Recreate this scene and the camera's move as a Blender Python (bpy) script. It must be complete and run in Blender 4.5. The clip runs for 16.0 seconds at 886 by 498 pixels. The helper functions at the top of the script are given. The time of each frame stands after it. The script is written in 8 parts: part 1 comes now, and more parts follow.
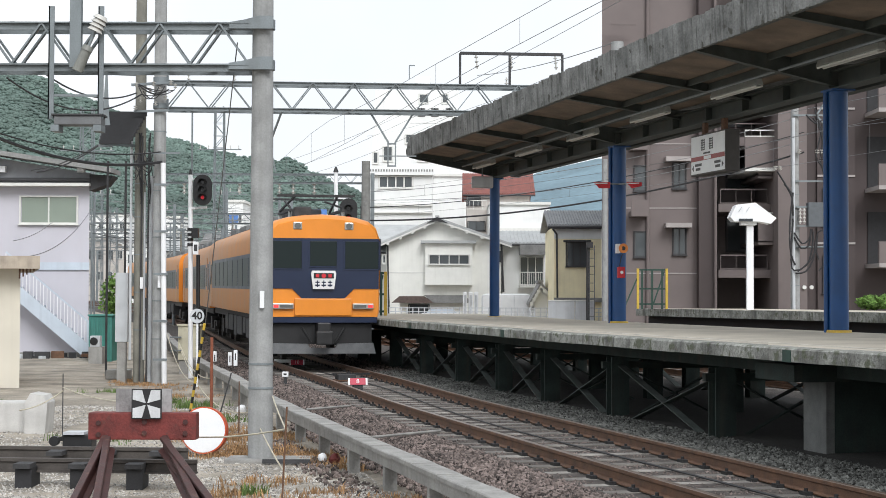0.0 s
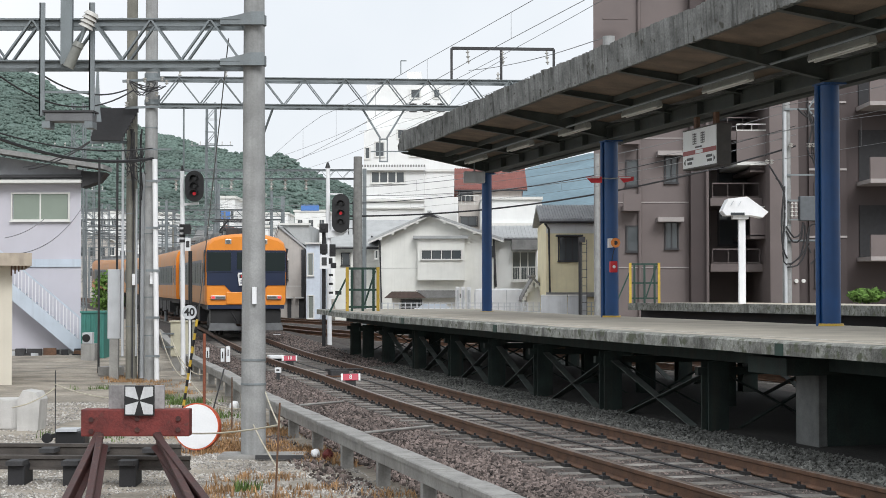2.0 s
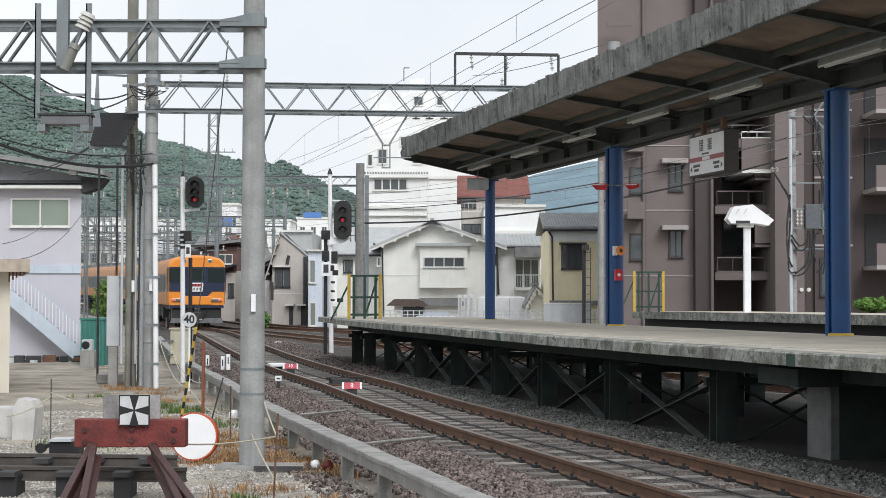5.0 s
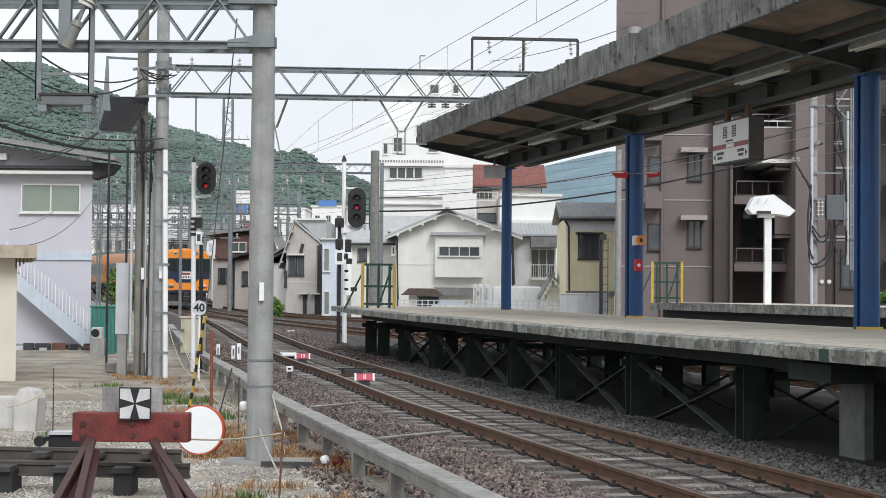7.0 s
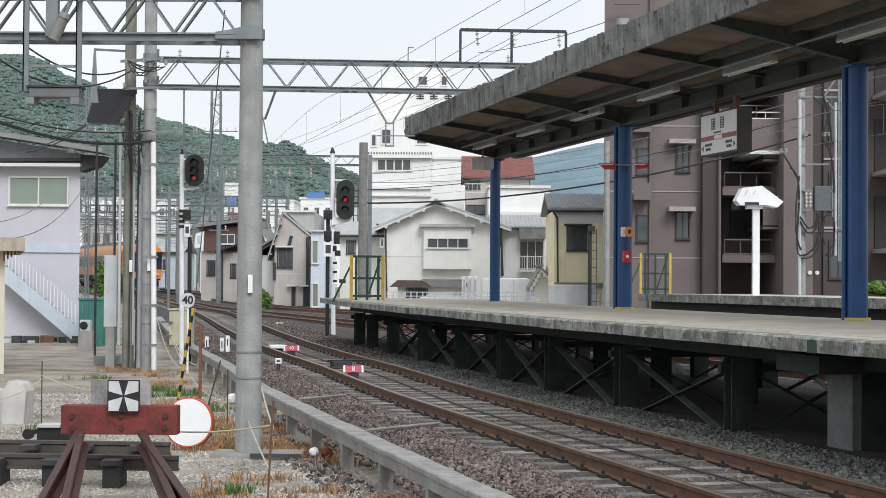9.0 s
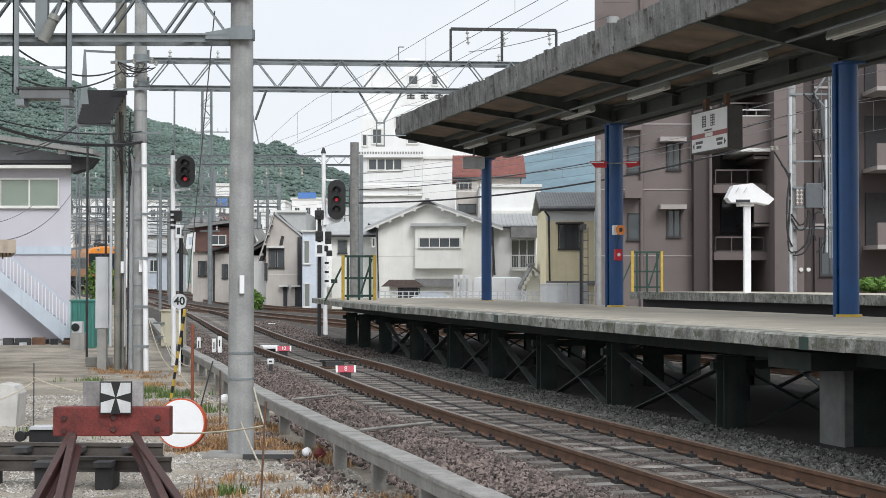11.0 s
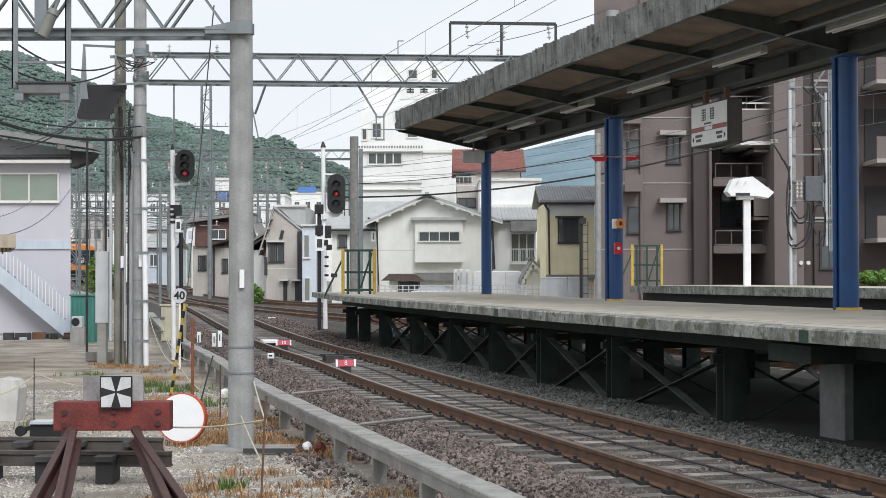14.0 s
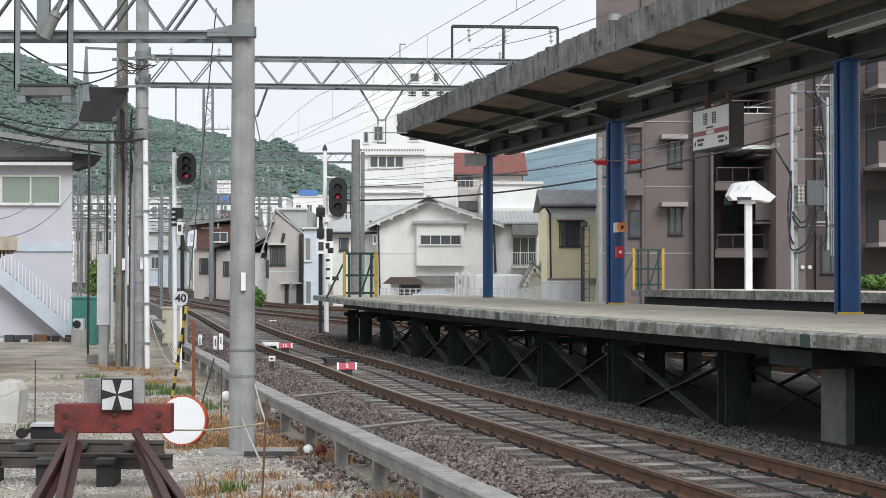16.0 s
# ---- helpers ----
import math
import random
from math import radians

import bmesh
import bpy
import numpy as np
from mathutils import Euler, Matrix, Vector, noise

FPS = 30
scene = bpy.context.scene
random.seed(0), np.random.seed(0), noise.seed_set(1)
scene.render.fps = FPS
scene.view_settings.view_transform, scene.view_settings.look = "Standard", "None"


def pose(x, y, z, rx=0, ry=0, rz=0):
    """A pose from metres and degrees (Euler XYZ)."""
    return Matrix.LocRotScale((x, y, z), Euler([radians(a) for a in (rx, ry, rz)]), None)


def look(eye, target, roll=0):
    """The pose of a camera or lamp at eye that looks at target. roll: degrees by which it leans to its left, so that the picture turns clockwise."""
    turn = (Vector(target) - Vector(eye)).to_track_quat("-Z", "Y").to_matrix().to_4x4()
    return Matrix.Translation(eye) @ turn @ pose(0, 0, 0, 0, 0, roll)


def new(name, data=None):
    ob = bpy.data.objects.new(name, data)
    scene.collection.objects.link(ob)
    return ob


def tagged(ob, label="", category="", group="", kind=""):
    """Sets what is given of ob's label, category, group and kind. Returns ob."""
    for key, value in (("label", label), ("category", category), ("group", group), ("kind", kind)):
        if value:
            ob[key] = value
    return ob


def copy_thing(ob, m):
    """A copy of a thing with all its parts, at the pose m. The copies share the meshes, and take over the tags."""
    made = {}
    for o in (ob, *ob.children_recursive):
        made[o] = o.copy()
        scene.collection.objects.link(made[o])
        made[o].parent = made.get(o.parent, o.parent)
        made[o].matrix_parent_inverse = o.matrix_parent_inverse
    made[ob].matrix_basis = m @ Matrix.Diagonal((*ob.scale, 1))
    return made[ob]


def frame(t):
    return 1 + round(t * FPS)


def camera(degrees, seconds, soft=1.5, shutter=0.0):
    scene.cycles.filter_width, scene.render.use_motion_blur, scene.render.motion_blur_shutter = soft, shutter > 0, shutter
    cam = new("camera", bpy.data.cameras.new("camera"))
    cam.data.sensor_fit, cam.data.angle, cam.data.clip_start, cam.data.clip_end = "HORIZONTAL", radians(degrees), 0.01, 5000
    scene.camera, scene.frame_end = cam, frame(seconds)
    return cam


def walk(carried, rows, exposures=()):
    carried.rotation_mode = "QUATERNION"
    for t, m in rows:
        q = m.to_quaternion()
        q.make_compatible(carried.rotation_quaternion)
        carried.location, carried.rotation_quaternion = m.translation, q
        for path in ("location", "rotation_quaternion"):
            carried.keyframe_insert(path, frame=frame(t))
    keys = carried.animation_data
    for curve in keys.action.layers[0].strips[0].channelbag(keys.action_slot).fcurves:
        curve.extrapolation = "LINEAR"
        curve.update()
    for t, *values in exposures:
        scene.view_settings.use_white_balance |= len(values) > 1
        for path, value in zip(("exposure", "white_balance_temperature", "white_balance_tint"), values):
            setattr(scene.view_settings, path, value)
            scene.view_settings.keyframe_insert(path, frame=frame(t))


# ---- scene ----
EYES = [
    (0, 0.026, -1.22, 1.670, 1.735, 0.187, 0.338), (0.5, 0.026, -1.22, 1.670, 1.412, -0.097, 0.514),
    (1, 0.026, -1.22, 1.670, 1.480, 0.147, 0.351), (1.5, 0.026, -1.22, 1.670, 1.533, -0.055, 0.366),
    (2, 0.026, -1.22, 1.670, 1.567, -0.070, 0.068), (2.5, 0.026, -1.22, 1.670, 1.671, -0.338, -0.016),
    (3, 0.026, -1.22, 1.670, 1.806, -0.251, 0.043), (3.5, 0.026, -1.22, 1.670, 1.920, 0.053, 0.106),
    (4, 0.026, -1.22, 1.670, 1.962, -0.165, -0.077), (6.5, 0, 0, 1.680, 1.506, 0.618, 0.583),
    (7, 0, 0, 1.680, 1.462, 0.488, 0.677), (7.5, 0, 0, 1.680, 1.448, 0.514, 0.490),
    (8, 0, 0, 1.680, 1.390, 0.424, 0.473), (8.5, 0, 0, 1.680, 1.236, 0.454, 0.392),
    (9, 0, 0, 1.680, 1.178, 0.368, 0.277), (11.5, 0, 0, 1.680, 1.140, -0.026, -0.029),
    (12, 0, 0, 1.680, 1.017, -0.015, -0.038), (12.5, 0, 0, 1.680, 0.990, -0.067, -0.072),
    (13, 0, 0, 1.680, 1.026, -0.004, -0.074), (13.5, 0, 0, 1.680, 0.983, -0.034, -0.056),
    (14, 0, 0, 1.680, 0.944, -0.115, -0.021), (14.5, 0, 0, 1.680, 0.995, -0.126, 0.009),
    (15, 0, 0, 1.680, 1.008, 0.000, 0.000), (15.5, 0, 0, 1.680, 1.026, -0.013, 0.014),
    (16, 0, 0, 1.680, 1.061, 0.036, 0.029),
]
cam = camera(30.25, 16.0, soft=0.8)
walk(cam, [(t, pose(x, y, z, 90 + tilt, 0, turn) @ pose(0, 0, 0, 0, 0, lean)) for t, x, y, z, tilt, lean, turn in EYES],
     exposures=[(0, 0.12, 6420, 10), (1.0, 0.02, 6420, 10), (2.0, -0.04, 6420, 10), (16, -0.03, 6420, 10)])


# ---- sky and sun: a bright, thin overcast ----
def build_world():
    w = bpy.data.worlds.new("sky")
    scene.world = w
    w.use_nodes = True
    n, l = w.node_tree.nodes, w.node_tree.links
    n.clear()
    sky = n.new("ShaderNodeTexSky")
    sky.sky_type, sky.sun_disc = "NISHITA", False
    sky.sun_elevation, sky.sun_rotation = radians(38), radians(160)
    sky.air_density, sky.dust_density = 1.0, 4.0
    dim = n.new("ShaderNodeVectorMath")
    dim.operation = "SCALE"
    dim.inputs["Scale"].default_value = 0.10
    l.new(sky.outputs[0], dim.inputs[0])
    co = n.new("ShaderNodeTexCoord")
    cloud = n.new("ShaderNodeTexNoise")
    cloud.inputs["Scale"].default_value, cloud.inputs["Detail"].default_value = 3.0, 5.0
    l.new(co.outputs["Generated"], cloud.inputs["Vector"])
    ramp = n.new("ShaderNodeValToRGB")
    ramp.color_ramp.elements[0].position, ramp.color_ramp.elements[1].position = 0.3, 0.7
    ramp.color_ramp.elements[0].color = (0.90, 0.95, 1.0, 1)
    ramp.color_ramp.elements[1].color = (1.10, 1.12, 1.14, 1)
    l.new(cloud.outputs["Fac"], ramp.inputs[0])
    mix = n.new("ShaderNodeMix")
    mix.data_type = "RGBA"
    mix.inputs["Factor"].default_value = 0.9
    l.new(dim.outputs[0], mix.inputs["A"])
    l.new(ramp.outputs[0], mix.inputs["B"])
    bg = n.new("ShaderNodeBackground")
    bg.inputs["Strength"].default_value = 1.0
    out = n.new("ShaderNodeOutputWorld")
    l.new(mix.outputs["Result"], bg.inputs["Color"])
    l.new(bg.outputs[0], out.inputs["Surface"])
    sun = new("sun", bpy.data.lights.new("sun", "SUN"))
    sun.data.energy, sun.data.angle, sun.data.color = 2.2, radians(30), (1.0, 1.0, 1.0)
    sun.matrix_world = look((0, 0, 60), (-20, 56, 13))


build_world()


# ---- materials ----
def mat(name, color, rough=0.7, metal=0.0, vary=0.25, scale=6.0, bump=0.15, streak=0.0, streak_color=(0.05, 0.045, 0.04),
        fine=60.0, emit=0.0, pieces=0.0, streak_scale=7.0, wear=0.0, wear_color=(0.2, 0.1, 0.05), gloss_vary=0.1):
    """A painted, mineral or metal surface: grain, stains, rain streaks and wear at real-world size."""
    m = bpy.data.materials.new(name)
    m.use_nodes = True
    n, l = m.node_tree.nodes, m.node_tree.links
    b = n["Principled BSDF"]
    geo = n.new("ShaderNodeNewGeometry")
    pos = geo.outputs["Position"]
    if pieces:
        co = n.new("ShaderNodeTexCoord")
        pos = co.outputs["Object"]

    def noise_at(sc, detail=4.0, stretch=None):
        t = n.new("ShaderNodeTexNoise")
        t.inputs["Scale"].default_value, t.inputs["Detail"].default_value = sc, detail
        if stretch:
            mp = n.new("ShaderNodeMapping")
            mp.inputs["Scale"].default_value = stretch
            l.new(pos, mp.inputs["Vector"])
            l.new(mp.outputs[0], t.inputs["Vector"])
        else:
            l.new(pos, t.inputs["Vector"])
        return t.outputs["Fac"]

    def blend(fac, a, c, mode="MIX"):
        x = n.new("ShaderNodeMix")
        x.data_type, x.blend_type = "RGBA", mode
        for src, dst in ((fac, "Factor"), (a, "A"), (c, "B")):
            if isinstance(src, (int, float)):
                x.inputs[dst].default_value = src
            elif isinstance(src, tuple):
                x.inputs[dst].default_value = (*src, 1)
            else:
                l.new(src, x.inputs[dst])
        return x.outputs["Result"]

    def ramp(fac, lo, hi):
        r = n.new("ShaderNodeMapRange")
        r.inputs["From Min"].default_value, r.inputs["From Max"].default_value = lo, hi
        l.new(fac, r.inputs["Value"])
        return r.outputs[0]

    c0 = tuple(max(0.0, v * (1 - vary)) for v in color)
    c1 = tuple(min(1.0, v * (1 + vary)) for v in color)
    coarse, grain = noise_at(scale), noise_at(fine, 3.0)
    c = blend(ramp(coarse, 0.3, 0.7), c0, c1)
    g0, g1 = 1 - 0.5 * vary, 1 + 0.5 * vary
    c = blend(1.0, c, blend(ramp(grain, 0.3, 0.7), (g0, g0, g0), (g1, g1, g1)), "MULTIPLY")
    if streak:
        s = ramp(noise_at(1.0, 4.0, (streak_scale, streak_scale, 0.5)), 0.5, 0.78)
        x = n.new("ShaderNodeMath")
        x.operation = "MULTIPLY"
        x.inputs[1].default_value = streak
        l.new(s, x.inputs[0])
        c = blend(x.outputs[0], c, streak_color)
    if wear:
        s = ramp(noise_at(scale * 2.3, 6.0), 0.68 - 0.25 * wear, 0.74 - 0.2 * wear)
        c = blend(s, c, wear_color)
    if pieces:
        inf = n.new("ShaderNodeObjectInfo")
        r = inf.outputs["Random"]
        if pieces < 0:
            r = geo.outputs["Random Per Island"]
        k0, k1 = 1 - abs(pieces), 1 + abs(pieces)
        c = blend(1.0, c, blend(r, (k0, k0 * 0.98, k0 * 0.96), (k1, k1, k1)), "MULTIPLY")
    l.new(c, b.inputs["Base Color"])
    r = n.new("ShaderNodeMapRange")
    r.inputs["To Min"].default_value, r.inputs["To Max"].default_value = max(0.02, rough - gloss_vary), min(1.0, rough + gloss_vary)
    l.new(coarse, r.inputs["Value"])
    l.new(r.outputs[0], b.inputs["Roughness"])
    b.inputs["Metallic"].default_value = metal
    if bump:
        bp = n.new("ShaderNodeBump")
        bp.inputs["Strength"].default_value, bp.inputs["Distance"].default_value = bump, 0.02
        l.new(grain, bp.inputs["Height"])
        l.new(bp.outputs[0], b.inputs["Normal"])
    if emit:
        b.inputs["Emission Color"].default_value = (*color, 1)
        b.inputs["Emission Strength"].default_value = emit
    return m


def glass_mat(name, tint=(0.02, 0.025, 0.03), rough=0.06):
    m = bpy.data.materials.new(name)
    m.use_nodes = True
    b = m.node_tree.nodes["Principled BSDF"]
    b.inputs["Base Color"].default_value = (*tint, 1)
    b.inputs["Roughness"].default_value = rough
    b.inputs["Specular IOR Level"].default_value = 0.6
    return m


CONCRETE = mat("concrete", (0.30, 0.295, 0.28), 0.85, vary=0.22, scale=2.5, bump=0.3, streak=0.35, fine=45)
POLE_CONC = mat("pole_concrete", (0.295, 0.30, 0.297), 0.8, vary=0.16, scale=4, bump=0.25, streak=0.42, streak_color=(0.13, 0.13, 0.12), fine=40, streak_scale=9)
EDGE_CONC = mat("edge_concrete", (0.275, 0.28, 0.255), 0.9, vary=0.5, scale=3.4, bump=0.7, streak=0.8, fine=30, wear=0.55, wear_color=(0.13, 0.14, 0.1))
PLAT_TOP = mat("platform_paving", (0.46, 0.42, 0.35), 0.9, vary=0.16, scale=1.2, bump=0.2, fine=40)
GROUND = mat("dirt_ground", (0.29, 0.258, 0.212), 0.95, vary=0.42, scale=1.1, bump=1.0, fine=25, wear=0.3, wear_color=(0.36, 0.335, 0.295))
# Near-black ballast: low light behind the platform painted as colour.
SHADED_BALLAST = mat("shaded_ballast", (0.02, 0.019, 0.018), 0.95, vary=0.5, scale=9, bump=0.9, fine=26)
# Bed colour darkened to paint the shaded gaps between loose stones.
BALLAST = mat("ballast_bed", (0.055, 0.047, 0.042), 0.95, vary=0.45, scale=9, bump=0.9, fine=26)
STONE = mat("ballast_stone", (0.135, 0.108, 0.098), 0.9, vary=0.3, scale=1.3, bump=0.2, fine=90, pieces=-0.85)
STONE_GREY = mat("grey_stone", (0.112, 0.114, 0.106), 0.9, vary=0.3, scale=1.3, bump=0.2, fine=90, pieces=-0.8)
SLEEPER = mat("sleeper_wood", (0.20, 0.188, 0.172), 0.9, vary=0.4, scale=4, bump=0.5, fine=40, pieces=0.35)
RUST = mat("rusty_rail", (0.125, 0.064, 0.036), 0.7, vary=0.35, scale=5, bump=0.2, fine=60)
RAIL_TOP = mat("rail_head", (0.20, 0.15, 0.12), 0.4, metal=0.7, vary=0.15, scale=5, bump=0.05)
STEEL = mat("galvanised_steel", (0.19, 0.215, 0.225), 0.55, metal=0.2, vary=0.16, scale=3, bump=0.1, streak=0.15)
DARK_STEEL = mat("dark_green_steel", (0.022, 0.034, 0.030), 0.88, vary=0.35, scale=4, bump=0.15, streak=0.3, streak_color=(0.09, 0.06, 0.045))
BRACE_STEEL = mat("brace_steel", (0.075, 0.09, 0.084), 0.8, vary=0.35, scale=4, bump=0.15, streak=0.3, streak_color=(0.09, 0.06, 0.045))
CANOPY_STEEL = mat("canopy_steel", (0.055, 0.066, 0.06), 0.6, vary=0.25, scale=4, bump=0.1, streak=0.25, streak_color=(0.09, 0.06, 0.045))
SOFFIT = mat("soffit_board", (0.19, 0.145, 0.11), 0.9, vary=0.32, scale=1.6, bump=0.2, wear=0.15, wear_color=(0.16, 0.13, 0.1))
FASCIA = mat("weathered_fascia", (0.19, 0.195, 0.19), 0.92, vary=0.4, scale=2.5, bump=0.4, streak=0.95, streak_color=(0.035, 0.036, 0.032), fine=30, streak_scale=15, wear=0.3, wear_color=(0.07, 0.07, 0.06))
BLUE = mat("blue_pillar_paint", (0.006, 0.058, 0.19), 0.4, vary=0.12, scale=3, bump=0.05, streak=0.15, streak_color=(0.02, 0.05, 0.12))
WHITE = mat("white_paint", (0.78, 0.79, 0.80), 0.5, vary=0.05, scale=3, bump=0.05, streak=0.12, streak_color=(0.4, 0.38, 0.35))
BLACK = mat("black_paint", (0.012, 0.012, 0.013), 0.5, vary=0.3, scale=5, bump=0.05)
DARK = mat("near_black", (0.02, 0.02, 0.022), 0.7, vary=0.3, scale=6, bump=0.1)
YELLOW = mat("yellow_paint", (0.52, 0.35, 0.045), 0.5, vary=0.15, scale=5, bump=0.05, wear=0.1)
RED = mat("red_paint", (0.55, 0.02, 0.03), 0.5, vary=0.15, scale=5, bump=0.05)
REDWOOD = mat("red_painted_wood", (0.15, 0.026, 0.022), 0.65, vary=0.3, scale=5, bump=0.3, fine=40, wear=0.25, wear_color=(0.11, 0.03, 0.025))
MAROON = mat("maroon_rail_paint", (0.052, 0.017, 0.015), 0.6, vary=0.3, scale=6, bump=0.15, wear=0.2, wear_color=(0.11, 0.05, 0.03))
GLASS = glass_mat("dark_glass")
ORANGE = mat("orange_car_paint", (0.74, 0.25, 0.026), 0.35, vary=0.06, scale=1.5, bump=0.0, streak=0.08, streak_color=(0.4, 0.15, 0.03))
NAVY = mat("navy_car_paint", (0.010, 0.019, 0.05), 0.35, vary=0.1, scale=1.5, bump=0.0)
ROOF_GREY = mat("roof_grey", (0.16, 0.165, 0.165), 0.8, vary=0.2, scale=3, bump=0.15)
UNDER = mat("underfloor_grey", (0.045, 0.045, 0.047), 0.8, vary=0.3, scale=4, bump=0.2)
SKIRT = mat("skirt_grey", (0.13, 0.135, 0.14), 0.6, vary=0.2, scale=4, bump=0.1)
GREEN_DARK = mat("green_steel", (0.013, 0.046, 0.033), 0.55, vary=0.25, scale=5, bump=0.05)


# ---- mesh helpers ----
def thing(name, label, category, x=0.0, y=0.0, z=0.0, turn=0.0, group="", kind=""):
    ob = new(name)
    ob.empty_display_size = 0.2
    ob.matrix_basis = pose(x, y, z, 0, 0, turn)
    return tagged(ob, label, category, group, kind)


def finish(name, bm, material, smooth=False):
    me = bpy.data.meshes.new(name)
    bmesh.ops.recalc_face_normals(bm, faces=bm.faces)
    bm.to_mesh(me)
    bm.free()
    for mm in (material if isinstance(material, (list, tuple)) else [material]):
        me.materials.append(mm)
    if smooth:
        me.shade_smooth()
        me.set_sharp_from_angle(angle=radians(40))
    return me


def part(name, bm, material, parent=None, label="", smooth=False):
    ob = new(name, finish(name, bm, material, smooth))
    if parent:
        ob.parent = parent
    return tagged(ob, label)


def solo(name, bm, material, label, category, group="", kind="", smooth=False):
    """A thing of one mesh, with its origin at the foot of its middle."""
    vs = [v.co for v in bm.verts]
    lo = [min(v[i] for v in vs) for i in range(3)]
    hi = [max(v[i] for v in vs) for i in range(3)]
    c = Vector(((lo[0] + hi[0]) / 2, (lo[1] + hi[1]) / 2, lo[2]))
    bmesh.ops.translate(bm, verts=bm.verts, vec=-c)
    ob = new(name, finish(name, bm, material, smooth))
    ob.location = c
    return tagged(ob, label, category, group, kind)


def B():
    return bmesh.new()


def quad(bm, pts, mi=0):
    f = bm.faces.new([bm.verts.new(p) for p in pts])
    f.material_index = mi
    return f


def box(bm, x0, x1, y0, y1, z0, z1, m=None, bevel=0.0, mi=0):
    vs = [bm.verts.new((x, y, z)) for z in (z0, z1) for x, y in ((x0, y0), (x1, y0), (x1, y1), (x0, y1))]
    fs = [bm.faces.new([vs[i] for i in ids]) for ids in ((3, 2, 1, 0), (4, 5, 6, 7), (0, 1, 5, 4), (1, 2, 6, 5), (2, 3, 7, 6), (3, 0, 4, 7))]
    for f in fs:
        f.material_index = mi
    if m is not None:
        bmesh.ops.transform(bm, matrix=m, verts=vs)
    if bevel:
        es = list({e for f in fs for e in f.edges})
        bmesh.ops.bevel(bm, geom=es, offset=bevel, segments=2, affect="EDGES", profile=0.6, material=mi)
    return bm


def frame_along(a, b):
    a, b = Vector(a), Vector(b)
    d = b - a
    q = d.to_track_quat("Z", "Y" if abs(d.normalized().z) < 0.99 else "X")
    return Matrix.Translation(a) @ q.to_matrix().to_4x4(), d.length


def bar(bm, a, b, w, h=None, mi=0):
    """A square bar from a to b."""
    h = h or w
    m, ln = frame_along(a, b)
    return box(bm, -w / 2, w / 2, -h / 2, h / 2, 0, ln, m, mi=mi)


def tube(bm, a, b, r0, r1=None, seg=12, mi=0, caps=True):
    r1 = r0 if r1 is None else r1
    m, ln = frame_along(a, b)
    ring = []
    for z, r in ((0, r0), (ln, r1)):
        ring.append([bm.verts.new(m @ Vector((r * math.cos(2 * math.pi * i / seg), r * math.sin(2 * math.pi * i / seg), z))) for i in range(seg)])
    for i in range(seg):
        j = (i + 1) % seg
        f = bm.faces.new((ring[0][i], ring[0][j], ring[1][j], ring[1][i]))
        f.material_index = mi
    if caps:
        for r in (ring[0][::-1], ring[1]):
            f = bm.faces.new(r)
            f.material_index = mi
    return bm


def wire(bm, pts, r, seg=5, mi=0):
    """One round cable through the points."""
    pts = [Vector(p) for p in pts]
    rings = []
    for i, p in enumerate(pts):
        d = (pts[min(i + 1, len(pts) - 1)] - pts[max(i - 1, 0)]).normalized()
        m = d.to_track_quat("Z", "Y" if abs(d.z) < 0.99 else "X").to_matrix()
        rings.append([bm.verts.new(p + m @ Vector((r * math.cos(2 * math.pi * k / seg), r * math.sin(2 * math.pi * k / seg), 0))) for k in range(seg)])
    for r0, r1 in zip(rings[:-1], rings[1:]):
        for k in range(seg):
            bm.faces.new((r0[k], r0[(k + 1) % seg], r1[(k + 1) % seg], r1[k]))
    bm.faces.new(rings[0][::-1]), bm.faces.new(rings[-1])
    return bm


def sag(a, b, drop, n=12):
    a, b = Vector(a), Vector(b)
    return [a.lerp(b, i / n) - Vector((0, 0, drop * 4 * (i / n) * (1 - i / n))) for i in range(n + 1)]


def prism(bm, poly, d0, d1, axis="y", mi=0, m=None):
    """A polygon in x-z (axis y), y-z (axis x) or x-y (axis z), drawn out from d0 to d1."""
    def p(a, b, d):
        return {"y": (a, d, b), "x": (d, a, b), "z": (a, b, d)}[axis]
    r0, r1 = [[bm.verts.new(p(a, b, d)) for a, b in poly] for d in (d0, d1)]
    fs = [bm.faces.new(r0[::-1]), bm.faces.new(r1)]
    for i in range(len(poly)):
        j = (i + 1) % len(poly)
        fs.append(bm.faces.new((r0[i], r0[j], r1[j], r1[i])))
    for f in fs:
        f.material_index = mi
    if m is not None:
        bmesh.ops.transform(bm, matrix=m, verts=r0 + r1)
    return bm


# ---- lines of the tracks ----
def spline(points, step=0.5):
    ps = [Vector(p) for p in points]
    ps = [2 * ps[0] - ps[1], *ps, 2 * ps[-1] - ps[-2]]
    out = []
    for i in range(1, len(ps) - 2):
        a, b, c, d = ps[i - 1:i + 3]
        n = max(2, int((c - b).length / step))
        for k in range(n):
            t = k / n
            out.append(0.5 * (2 * b + (c - a) * t + (2 * a - 5 * b + 4 * c - d) * t * t + (3 * b - a - 3 * c + d) * t ** 3))
    out.append(ps[-2])
    return out


def lift(y):
    """The line climbs gently past the station."""
    return float(np.interp(y, (38, 45, 55, 71, 85, 102, 120, 131, 165, 210, 260), (0, 0.04, 0.13, 0.3, 0.37, 0.5, 0.75, 0.95, 1.25, 1.5, 1.7)))


